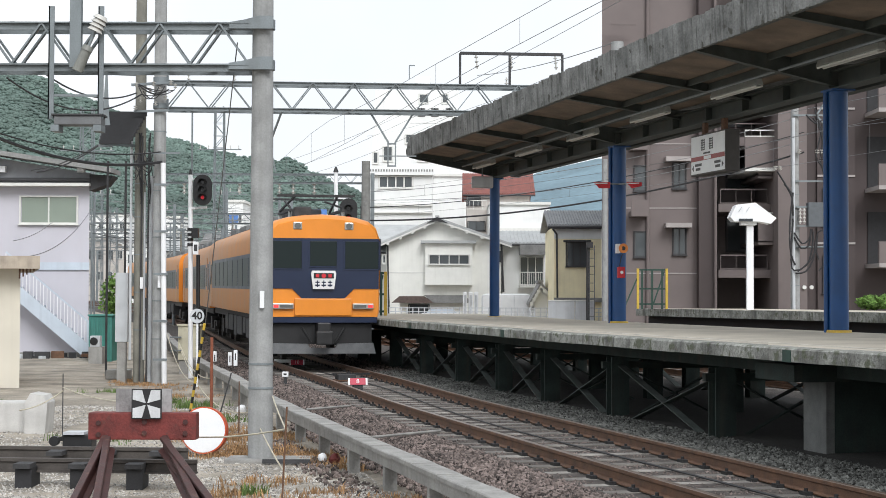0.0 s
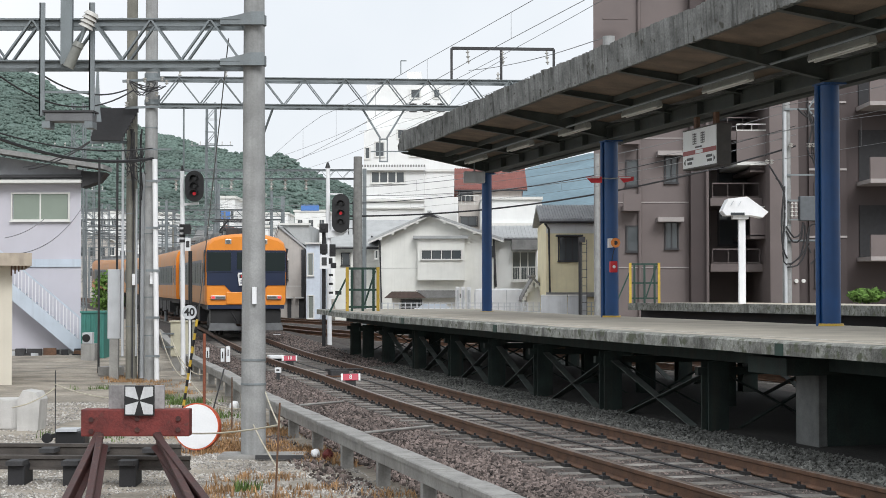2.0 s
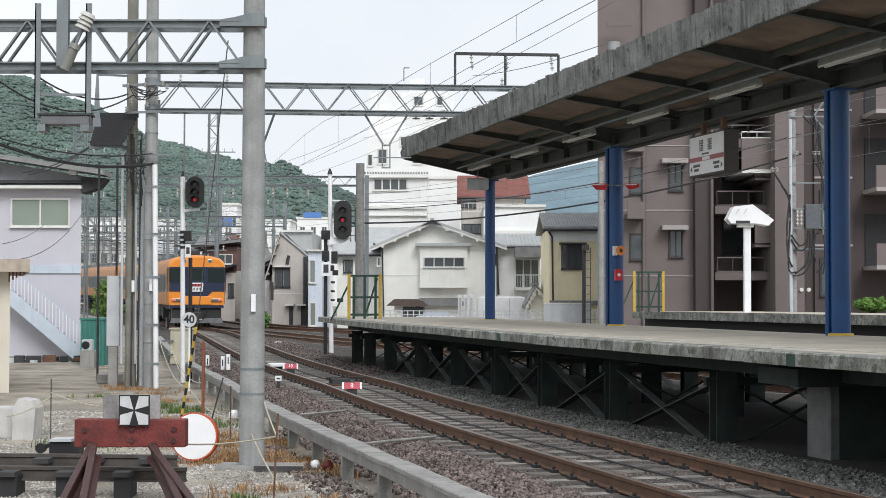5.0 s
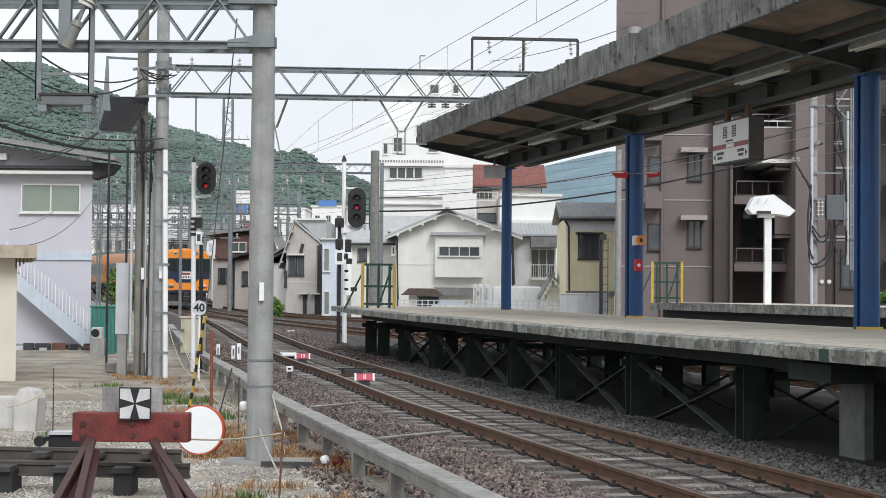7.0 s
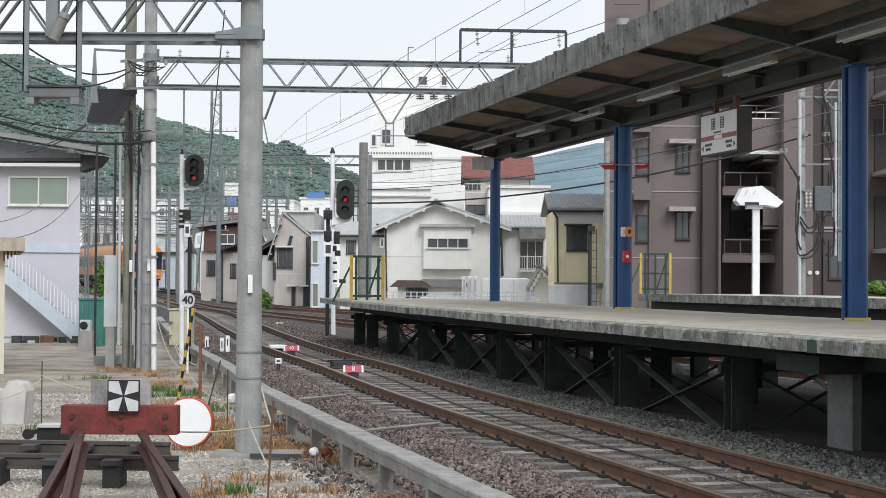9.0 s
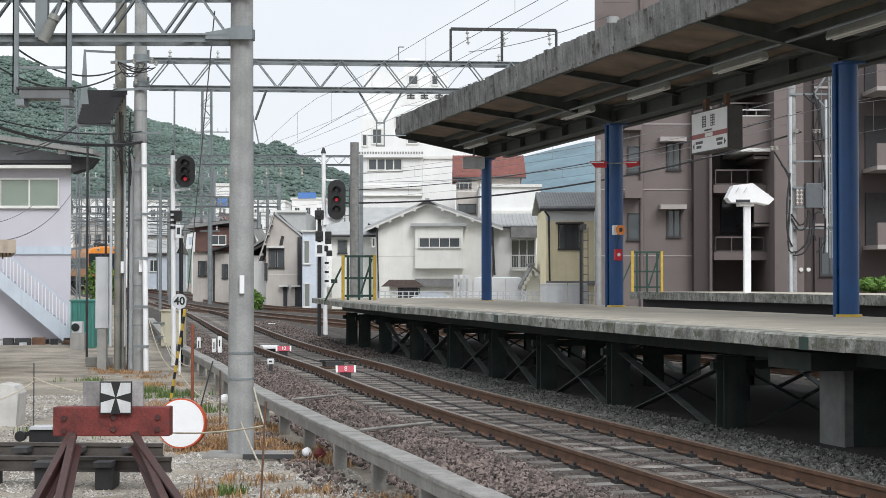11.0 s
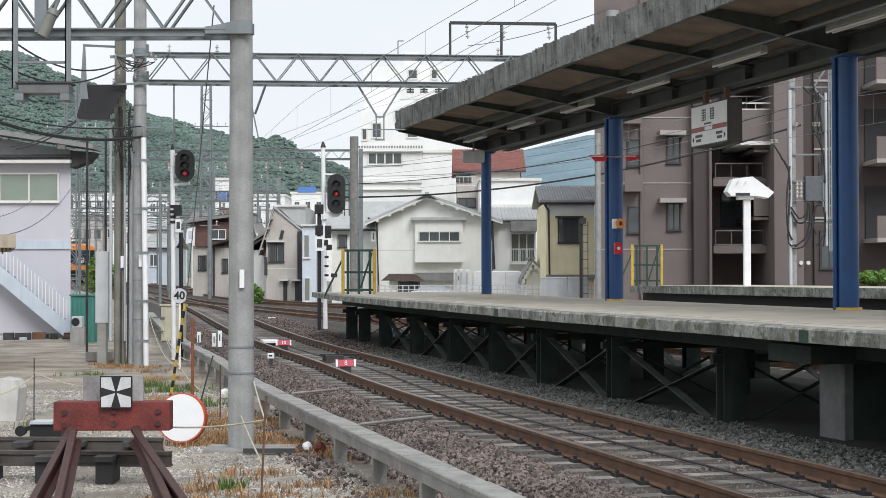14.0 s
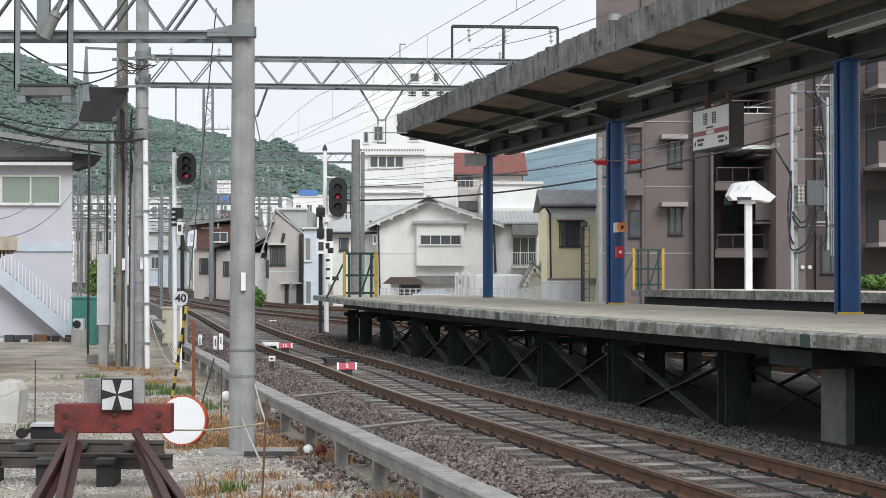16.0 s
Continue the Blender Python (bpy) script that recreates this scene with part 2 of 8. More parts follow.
class Line:
    """A track's middle line on the ground, by the metres along it."""

    def __init__(self, points):
        self.p = spline([(x, y, 0) for x, y in points])
        self.s = [0.0]
        for a, b in zip(self.p[:-1], self.p[1:]):
            self.s.append(self.s[-1] + (b - a).length)
        self.length = self.s[-1]

    def at(self, s, off=0.0, z=0.0):
        i = int(np.clip(np.searchsorted(self.s, s) - 1, 0, len(self.p) - 2))
        a, b = self.p[i], self.p[i + 1]
        d = (b - a).normalized()
        q = a + d * (s - self.s[i])
        return Vector((q.x + d.y * off, q.y - d.x * off, z + lift(q.y)))

    def turn(self, s):
        d = self.at(s + 1.0) - self.at(s - 1.0)
        return math.degrees(math.atan2(d.y, d.x))

    def where(self, y):
        i = int(np.searchsorted([p.y for p in self.p], y))
        return self.s[min(i, len(self.s) - 1)]


MAIN = Line([(8.40, -8), (3.78, 10), (0.0, 24.8), (-1.94, 33.6), (-4.2, 43.1), (-5.8, 50.3), (-7.3, 57.5), (-9.33, 67.3), (-11.0, 75), (-13.4, 84.5), (-17.75, 102),
             (-22.95, 120), (-28.95, 138), (-36.0, 160), (-45.5, 184), (-58, 208), (-76, 236), (-98, 262)])
LOOP = Line([(17.3, -6), (10.3, 22), (5.9, 39), (1.6, 51), (-3.4, 61), (-8.2, 72.5), (-12.9, 86), (-17.0, 101)])
FAR = Line([(21.2, -6), (14.3, 21), (7.5, 46), (1.5, 64), (-5.6, 79), (-9.9, 89), (-15.2, 108), (-20.6, 125), (-27, 143), (-36.6, 168), (-47, 192), (-62, 218), (-82, 248)])


# ---- ground, tracks, platforms ----
GZ = -0.35                                     # the yard's ground, below the rail heads
UD, VD = Vector((-0.2485, 0.9686, 0)), Vector((0.9686, 0.2485, 0))


def uv(u, v, z=0.0):
    """A place by metres along the platform and away from the camera's side."""
    return UD * u + VD * v + Vector((0, 0, z))


def uv_matrix():
    """Local x along the platform, local y to the tracks' left."""
    m = Matrix.Identity(4)
    m.col[0][:3], m.col[1][:3] = UD, -VD
    return m


UVM = uv_matrix()


def uvbox(bm, u0, u1, v0, v1, z0, z1, mi=0, bevel=0.0):
    return box(bm, u0, u1, -v1, -v0, z0, z1, UVM, mi=mi, bevel=bevel)


def build_ground():
    xs = [-2500, -600, -150, -60, -30, -18] + [x * 0.5 for x in range(-28, 40)] + [22, 30, 60, 150, 600, 2500]
    ys = [-400, -60, -20, -6] + [y * 0.5 for y in range(0, 120)] + [62, 66, 71, 78, 85, 93, 102, 110, 120, 131, 148, 165, 187, 210, 235, 260, 400, 900, 3500]
    bm = B()
    rows = []
    for y in ys:
        rows.append([bm.verts.new((x, y, GZ + (0.05 * (noise.noise((x * 0.35, y * 0.35, 0)) + 0.4 * noise.noise((x * 1.7, y * 1.7, 3))) if abs(x) < 20 and y < 60 else 0) - 0.03 + lift(y))) for x in xs])
    for i in range(len(ys) - 1):
        for j in range(len(xs) - 1):
            bm.faces.new((rows[i][j], rows[i][j + 1], rows[i + 1][j + 1], rows[i + 1][j]))
    ob = part("ground", bm, GROUND, smooth=True)
    tagged(ob, "dusty grey-brown gravelly ground of the railway yard", "ground", kind="structure")


RAIL = [(-0.063, -0.15), (0.063, -0.15), (0.063, -0.138), (0.012, -0.122), (0.009, -0.05), (0.033, -0.038), (0.033, -0.004), (0.026, 0.0),
        (-0.026, 0.0), (-0.033, -0.004), (-0.033, -0.038), (-0.009, -0.05), (-0.012, -0.122), (-0.063, -0.138)]


def sweep(bm, line, s0, s1, profile, step=1.0, off=0.0, z=0.0, mats=None, closed=True):
    n = max(1, int((s1 - s0) / step))
    rings = []
    for i in range(n + 1):
        s = s0 + (s1 - s0) * i / n
        rings.append([bm.verts.new(line.at(s, off + a, z + b)) for a, b in profile])
    k = len(profile)
    for r0, r1 in zip(rings[:-1], rings[1:]):
        for j in range(k if closed else k - 1):
            f = bm.faces.new((r0[j], r0[(j + 1) % k], r1[(j + 1) % k], r1[j]))
            if mats:
                f.material_index = mats[j]
    if closed:
        bm.faces.new(rings[0][::-1]), bm.faces.new(rings[-1])
    return bm


RAIL_MATS = [0] * 6 + [1, 1, 1] + [0] * 5


BED_OFF = (-2.3, -1.75, -1.3, -0.85, 0, 0.85, 1.3, 1.8, 2.6, 3.3, 3.6)
BED_Z = (-0.38, -0.19, -0.168, -0.163, -0.163, -0.163, -0.145, -0.11, -0.08, -0.2, -0.38)


def build_track(line, label, s0, s1, near):
    t = thing("track", label, "railway track", kind="structure")
    for side in (-0.75, 0.75):
        part("rail", sweep(B(), line, s0, s1, RAIL, 1.0, side, 0, RAIL_MATS), [RUST, RAIL_TOP], t, "brown rusty steel rail with a worn head")
    bm = B()
    prof = [(-2.3, GZ - 0.03), (-1.75, -0.19), (-1.3, -0.168), (-0.85, -0.163), (0, -0.163), (0.85, -0.163), (1.3, -0.145), (1.8, -0.11), (2.6, -0.08), (3.3, -0.2), (3.6, GZ - 0.03)]
    sweep(bm, line, s0, s1, prof, 0.5, closed=False)
    for v in bm.verts:
        v.co.z += 0.008 * noise.noise(v.co * 2.1)
    part("ballast_bed", bm, BALLAST, t, "crushed brown-grey stone ballast", smooth=True)
    rng = random.Random(5)
    bm = box(B(), -0.1, 0.1, -1.15, 1.15, -0.3, -0.15, bevel=0.012)
    me = finish("sleeper", bm, SLEEPER)
    clip = B()
    for side in (-0.75, 0.75):
        for w in (-0.105, 0.105):
            box(clip, -0.07, 0.07, side + w - 0.035, side + w + 0.035, -0.152, -0.115)
            tube(clip, (0, side + w, -0.12), (0, side + w, -0.085), 0.018, seg=6)
    clip_me = finish("rail_clip", clip, BLACK)
    rest = B()
    s = s0 + 0.2
    while s < s1:
        m = Matrix.Translation(line.at(s)) @ pose(0, 0, rng.uniform(-0.012, 0.004), 0, 0, line.turn(s) + rng.uniform(-1.2, 1.2))
        if near[0] < s < near[1]:
            ob = new("sleeper", me)
            ob.parent, ob.matrix_basis = t, m
            ob = new("rail_clip", clip_me)
            ob.parent, ob.matrix_basis = t, m
        else:
            box(rest, -0.1, 0.1, -1.15, 1.15, -0.3, -0.15, m)
        s += 0.6
    ob = part("far_sleepers", rest, SLEEPER, t)
    tagged(ob, kind="stuff")
    return t


def stones(name, label, line, spans, material, seed, size=(0.018, 0.037)):
    """Loose crushed stones: each span is (s0, s1, off0, off1, z0, z1, count)."""
    rng = np.random.default_rng(seed)
    base = np.array([(1, 0, 0), (-1, 0, 0), (0, 1, 0), (0, -1, 0), (0, 0, 1), (0, 0, -1)], float)
    tri = np.array([(0, 2, 4), (2, 1, 4), (1, 3, 4), (3, 0, 4), (2, 0, 5), (1, 2, 5), (3, 1, 5), (0, 3, 5)])
    vs, fs = [], []
    k = 0
    for s0, s1, o0, o1, z0, z1, count in spans:
        for _ in range(count):
            s, f = rng.uniform(s0, s1), rng.uniform(0, 1)
            o = o0 + (o1 - o0) * f
            r = rng.uniform(*size)
            if abs(o) < 1.22 and abs((s - 4.200 + 0.3) % 0.6 - 0.3) < 0.12 and rng.uniform() < 0.9:
                continue
            bed = float(np.interp(o, BED_OFF, BED_Z)) if -2.3 < o < 3.5 else z0 + (z1 - z0) * f
            p = np.array(line.at(s, o, bed + (-0.6 if abs(o) < 1.22 else 0.25) * r))
            a, _r = np.linalg.qr(rng.normal(size=(3, 3)))
            v = (base * rng.uniform(0.6, 1.25, (6, 1)) * r * np.array([1.2, 0.95, 0.8])) @ a
            vs.append(v + p)
            fs.append(tri + 6 * k)
            k += 1
    me = bpy.data.meshes.new(name)
    me.from_pydata(np.concatenate(vs).tolist(), [], np.concatenate(fs).tolist())
    me.materials.append(material)
    return tagged(new(name, me), label, "ballast", kind="stuff")


def build_trough():
    t = thing("cable_trough", "long grey concrete cable trough on short concrete posts beside the track", "cable trough")
    s = 13.2
    i = 0
    while s < 74:
        ln = 1.0
        bm = B()
        sweep(bm, MAIN, s + 0.004, s + ln - 0.004, [(-2.80, -0.10), (-2.62, -0.10), (-2.615, 0.02), (-2.805, 0.02)], 0.5)
        part("trough_body", bm, CONCRETE, t)
        bm = B()
        sweep(bm, MAIN, s + 0.006, s + ln - 0.006, [(-2.83, 0.022), (-2.59, 0.022), (-2.59, 0.06), (-2.60, 0.07), (-2.82, 0.07), (-2.83, 0.06)], 0.5, z=0.004 * (i % 3 - 1))
        part("trough_lid", bm, CONCRETE, t)
        if i % 2 == 0:
            m = Matrix.Translation(MAIN.at(s + 0.5, -2.72)) @ pose(0, 0, 0, 0, 0, MAIN.turn(s))
            part("post", box(B(), -0.05, 0.05, -0.07, 0.07, GZ - 0.15, -0.10, m, 0.008), CONCRETE, t)
        s += ln
        i += 1


def build_platform():
    s0, s1 = 2.0, 57.4
    p = thing("platform", "long concrete railway platform raised on dark steel and concrete piers", "platform", kind="structure")
    edge = [(1.45, 0.97), (6.45, 0.97), (6.45, 1.15), (1.75, 1.15), (1.46, 1.146), (1.45, 1.13)]
    part("deck", sweep(B(), MAIN, s0, s1, [(1.78, 0.99), (6.45, 0.99), (6.45, 1.150), (1.78, 1.150)], 1.0), PLAT_TOP, p, "worn beige paved platform deck")
    s = s0
    i = 0
    rng = random.Random(3)
    while s < s1 - 0.1:
        e = min(s + 2.0, s1)
        dz = rng.uniform(-0.006, 0.006)
        prof = [(1.45, 1.005), (1.78, 0.985), (1.78, 1.153), (1.47, 1.153), (1.45, 1.135)]
        part("edge_slab", sweep(B(), MAIN, s + 0.004, e - 0.004, prof, 0.5, z=dz), EDGE_CONC, p)
        s = e
    part("white_line", sweep(B(), MAIN, s0, s1, [(2.2, 1.151), (2.28, 1.151), (2.28, 1.155), (2.2, 1.155)], 1.0), mat("faded_line", (0.55, 0.53, 0.48), 0.9, vary=0.25, scale=3, wear=0.5, wear_color=(0.45, 0.41, 0.35)), p)
    bm = B()
    for off in (2.35, 4.0, 6.1):
        sweep(bm, MAIN, s0 + 0.5, s1 - 0.5, [(off - 0.08, 0.8), (off + 0.08, 0.8), (off + 0.08, 0.954), (off - 0.08, 0.954)], 1.0)
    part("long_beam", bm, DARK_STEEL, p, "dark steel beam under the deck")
    for u in [7.0, 10.8] + [18.3, 22.2, 25.7, 29.0, 32.6, 36.2, 39.8, 42.6, 44.6]:
        s = u + 9.84
        turn = MAIN.turn(s)
        bent = new("pier")
        bent.parent = p
        bent.matrix_basis = Matrix.Translation(MAIN.at(s)) @ pose(0, 0, 0, 0, 0, turn)
        tagged(bent, "dark riveted steel pier frame")
        for y in (-2.15, -4.0, -5.9):
            bm = B()
            for dx in (-0.11, 0.11):
                box(bm, dx - 0.012, dx + 0.012, y - 0.14, y + 0.14, GZ - 0.1, 0.8)
            box(bm, -0.1, 0.1, y - 0.012, y + 0.012, GZ - 0.1, 0.8)
            box(bm, -0.2, 0.2, y - 0.2, y + 0.2, GZ - 0.1, GZ + 0.06)
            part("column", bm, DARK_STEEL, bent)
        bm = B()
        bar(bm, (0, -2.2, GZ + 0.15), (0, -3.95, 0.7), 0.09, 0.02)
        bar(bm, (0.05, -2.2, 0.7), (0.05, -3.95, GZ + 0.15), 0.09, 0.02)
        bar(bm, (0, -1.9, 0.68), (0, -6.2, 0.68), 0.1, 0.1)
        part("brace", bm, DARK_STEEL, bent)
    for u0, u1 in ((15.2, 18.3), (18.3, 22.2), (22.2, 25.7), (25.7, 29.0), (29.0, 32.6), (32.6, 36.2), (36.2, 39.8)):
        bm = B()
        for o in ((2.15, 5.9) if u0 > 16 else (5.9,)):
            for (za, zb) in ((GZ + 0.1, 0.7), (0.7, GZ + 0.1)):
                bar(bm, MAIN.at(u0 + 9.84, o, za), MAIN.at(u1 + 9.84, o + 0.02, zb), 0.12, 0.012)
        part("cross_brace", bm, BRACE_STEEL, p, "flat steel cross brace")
    # Added dark wall in place of the deep shade below the deck.
    part("abutment", uvbox(B(), 12.2, 12.6, 8.9, 12.5, GZ - 0.1, 0.95), DARK_STEEL, p, "added dark sheet standing for deep shade under the deck")
    # Soil strip darkened: the deck's shade is painted into its colour.
    part("under_soil", sweep(B(), MAIN, s0, s1 + 0.5, [(1.95, GZ - 0.2), (6.6, GZ - 0.2), (6.6, -0.06), (3.0, -0.05), (2.3, -0.055), (1.95, -0.11)], 1.0), mat("shaded_soil", (0.018, 0.017, 0.015), 0.95, vary=0.4, scale=3, bump=0.6, fine=22), p, "soil under the deck, darkened to stand for shade")
    for u in (15.95,):
        # Pier grey at half the tone of CONCRETE.
        part("concrete_pier", box(B(), -0.28, 0.28, -2.36, -2.25, GZ - 0.1, 0.76, Matrix.Translation(MAIN.at(u + 9.84)) @ pose(0, 0, 0, 0, 0, MAIN.turn(u + 9.84)), 0.01), mat("pier_concrete", (0.15, 0.155, 0.15), 0.9, vary=0.2, streak=0.3), p, "plain grey concrete pier")
        # Rest of the pier in a dark copy: deck shade put into the colour.
        part("pier_wall", box(B(), -0.27, 0.27, -6.0, -2.364, GZ - 0.1, 0.757, Matrix.Translation(MAIN.at(u + 9.84)) @ pose(0, 0, 0, 0, 0, MAIN.turn(u + 9.84))), DARK_STEEL, p, "pier wall coloured dark as deck shade")
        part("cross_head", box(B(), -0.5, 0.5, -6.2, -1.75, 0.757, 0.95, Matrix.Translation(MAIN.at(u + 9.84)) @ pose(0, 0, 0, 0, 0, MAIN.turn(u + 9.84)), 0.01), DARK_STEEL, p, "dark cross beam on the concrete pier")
    bm = B()
    sweep(bm, MAIN, 24.75, 24.95, [(1.443, 1.0), (1.449, 1.0), (1.449, 1.13), (1.443, 1.13)], 0.25)
    part("green_patch", bm, GREEN_DARK, p, "green painted plate on the platform edge")
    bm = B()
    for s in (36.0, 44.5):
        sweep(bm, MAIN, s, s + 0.25, [(1.443, 1.0), (1.449, 1.0), (1.449, 1.13), (1.443, 1.13)], 0.25)
    part("grey_patch", bm, GREEN_DARK, p)
    # Field between the platforms, its shade carried by the ballast colour.
    part("ballast_field", uvbox(B(), -8, 60, 12.5, 21.9, GZ - 0.2, GZ + 0.02), SHADED_BALLAST, p, "ballast between the platforms, coloured dark as shade")
    # the farther platform
    q = thing("far_platform", "low weathered concrete platform across the tracks", "platform", kind="structure")
    part("deck", uvbox(B(), -8, 56, 21.75, 26.0, 1.08, 1.33), PLAT_TOP, q)
    for i in range(32):
        part("edge_slab", uvbox(B(), -8 + 2 * i + 0.006, -6 + 2 * i - 0.006, 21.4, 21.75, 1.07, 1.335 + 0.006 * (i % 3 - 1)), EDGE_CONC, q)
    # Shade below the far deck painted as a near-black wall.
    part("retaining_wall", uvbox(B(), -8, 56, 21.9, 26.0, GZ - 0.1, 1.08), DARK, q, "platform wall coloured near black as shade")


def build_canopy():
    c = thing("platform_canopy", "weathered grey canopy on blue pillars with brown boarded underside", "station canopy")
    u0, u1 = -8.0, 42.7
    vf, vb, vr = 9.7, 12.2, 14.4
    zf, zb = 5.62, 5.34

    def zroof(v):
        return zb + (zf - zb) * abs(v - vb) / (vb - vf)

    # fascia in sheets
    rng = random.Random(9)
    u = u0
    while u < u1 - 0.1:
        e = min(u + 1.9, u1)
        bm = B()
        dz = rng.uniform(-0.015, 0.015)
        n = 19
        lo0, lo1, hi0, hi1 = [], [], [], []
        for i in range(n + 1):
            x = u + (e - u) * i / n
            j = 0.03 * (i % 2)
            moss = 0.03 * noise.noise((x * 3.1, 0.5, 0)) + 0.02 * noise.noise((x * 11.0, 2.5, 0))
            zc = 0.0 if x < u1 - 0.5 else -0.35 * ((x - u1 + 0.5) / 0.5) ** 2
            for lst, v, z in ((lo0, vf - j, zf - 0.06 + dz), (lo1, vf + 0.05 - j, zf - 0.06 + dz), (hi0, vf - 0.03 - j, zf + 0.46 + dz + zc + moss), (hi1, vf + 0.05 - j, zf + 0.46 + dz + zc + moss)):
                lst.append(bm.verts.new(uv(x, v, z)))
        for i in range(n):
            for a, b in ((lo0, hi0), (hi0, hi1), (hi1, lo1), (lo1, lo0)):
                bm.faces.new((a[i], a[i + 1], b[i + 1], b[i]))
        for i in (0, n):
            bm.faces.new((lo0[i], hi0[i], hi1[i], lo1[i]))
        part("fascia_sheet", bm, FASCIA, c)
        u = e
    # end board, roof sheet, soffit boards
    bm = B()
    prism(bm, [(-vf, zf - 0.05), (-vf, zf + 0.1), (-vb, zb + 0.32), (-vr, zf + 0.1), (-vr, zroof(vr) - 0.02), (-vb, zb + 0.02)], u1 - 0.05, u1, "x", m=UVM)
    part("end_board", bm, CANOPY_STEEL, c)
    bm = B()
    prism(bm, [(-vf - 0.02, zf + 0.12), (-vb, zb + 0.22), (-vr, zf + 0.0), (-vr, zf + 0.06), (-vb, zb + 0.3), (-vf - 0.02, zf + 0.3)], u0, u1 - 0.06, "x", m=UVM)
    part("roof_sheet", bm, FASCIA, c, "weathered corrugated roof sheet")
    arms = [12.95 - 10, 12.95, 22.65, 32.75, 42.75]
    rafters = sorted(set([round(a + d, 3) for a in arms for d in (0, 3.3, 6.6)] + [-3.7, -7.0]))
    rafters = [r for r in rafters if r < 43.0]
    for r0, r1 in zip(rafters[:-1], rafters[1:]):
        for va, vz in ((vf + 0.05, vf + 1.28), (vf + 1.3, vb - 0.05)):
            bm = B()
            g = 0.012
            za, zz = zroof(va) + 0.09, zroof(vz) + 0.09
            pts = [uv(r0 + g, va, za), uv(r1 - g, va, za), uv(r1 - g, vz, zz), uv(r0 + g, vz, zz)]
            top = [p + Vector((0, 0, 0.02)) for p in pts]
            quad(bm, pts[::-1])
            quad(bm, top)
            for i in range(4):
                quad(bm, (pts[i], pts[(i + 1) % 4], top[(i + 1) % 4], top[i]))
            part("soffit_board", bm, SOFFIT, c, "stained brown soffit board")
    for r in rafters:
        big = any(abs(r - a) < 0.01 for a in arms)
        bm = B()
        hh = 0.16 if not big else 0.34
        w = 0.035 if not big else 0.05
        zt = 0.085
        prism(bm, [(-vf - 0.06, zroof(vf) + zt), (-vb, zb + zt), (-vb, zb + zt - hh), (-vf - 0.06, zroof(vf) + zt - (0.1 if not big else 0.14))], r - w / 2, r + w / 2, "x", m=UVM)
        prism(bm, [(-vf - 0.06, zroof(vf) - (0.015 if not big else 0.055)), (-vb, zb + zt - hh), (-vb, zb + zt - hh - 0.015), (-vf - 0.06, zroof(vf) - (0.03 if not big else 0.07))], r - 0.07, r + 0.07, "x", m=UVM)
        prism(bm, [(-vr, zroof(vr) + zt), (-vb, zb + zt), (-vb, zb + zt - hh), (-vr, zroof(vr) + zt - 0.1)], r - w / 2, r + w / 2, "x", m=UVM)
        part("rafter", bm, CANOPY_STEEL, c, "dark steel cantilever rafter")
    for v in (vf + 0.12, vf + 1.29, vb - 0.8):
        part("purlin", uvbox(B(), u0, u1 - 0.1, v - 0.03, v + 0.03, zroof(v) - 0.02, zroof(v) + 0.085), CANOPY_STEEL, c)
    bm = B()
    uvbox(bm, u0, u1 - 0.1, 12.05, 12.35, 5.03, 5.05)
    uvbox(bm, u0, u1 - 0.1, 12.05, 12.35, 5.31, 5.33)
    uvbox(bm, u0, u1 - 0.1, 12.19, 12.21, 5.05, 5.31)
    u = u0 + 1
    while u < u1:
        uvbox(bm, u, u + 0.02, 12.06, 12.34, 5.05, 5.31)
        u += 1.65
    part("main_beam", bm, CANOPY_STEEL, c, "dark steel beam along the pillars")
    part("lamp_rail", uvbox(B(), u0, u1 - 0.3, 11.36, 11.44, 5.34, 5.42), CANOPY_STEEL, c, "steel channel that carries the lamps")
    part("lamp_conduit", tube(B(), uv(u0, 11.15, 5.30), uv(u1 - 0.4, 11.15, 5.30), 0.022, seg=8), STEEL, c, "thin grey conduit along the lamps")
    part("gutter", uvbox(B(), u0, u1 + 0.2, 12.7, 12.9, 5.08, 5.2), CANOPY_STEEL, c)
    for u in arms:
        pil = new("pillar")
        pil.parent, pil.matrix_basis = c, UVM @ pose(u, -12.2, 0)
        tagged(pil, "blue-painted steel pillar with a yellow foot")
        part("shaft", tube(B(), (0, 0, 1.15), (0, 0, 5.03), 0.155 if u < 35 else 0.138, seg=28), BLUE, pil, smooth=True)
        q = UVM.to_3x3().inverted() @ Vector((-0.97, 0.24, 0)) * 0.195
        if u < 35:
            part("downpipe", tube(B(), (q.x, q.y, 1.15), (q.x, q.y, 5.03), 0.042, seg=14), BLUE, pil, smooth=True)
        part("foot", tube(B(), (0, 0, 1.15), (0, 0, 1.19), 0.205, 0.195, 24), YELLOW, pil, "yellow painted foot plate")
        part("bracket", box(B(), -0.2, 0.2, -0.2, 0.2, 5.0, 5.028), BLUE, pil)
    LAMP_CASE = mat("lamp_case", (0.33, 0.34, 0.32), 0.5, vary=0.1, scale=3, bump=0.05, streak=0.2)
    LAMP = mat("lamp_tube", (0.6, 0.6, 0.56), 0.35, vary=0.03, bump=0)
    for k in range(9):
        u = 41.0 - 4.05 * k
        m = UVM @ pose(u, -11.4, 5.24)
        lamp = thing("strip_lamp", "white fluorescent strip lamp, unlit, under the canopy", "strip lamp", group="lamps under the canopy")
        lamp.matrix_basis = m
        part("housing", prism(B(), [(-0.07, 0.0), (0.07, 0.0), (0.04, 0.1), (-0.04, 0.1)], -0.95, 0.95, "x"), LAMP_CASE, lamp)
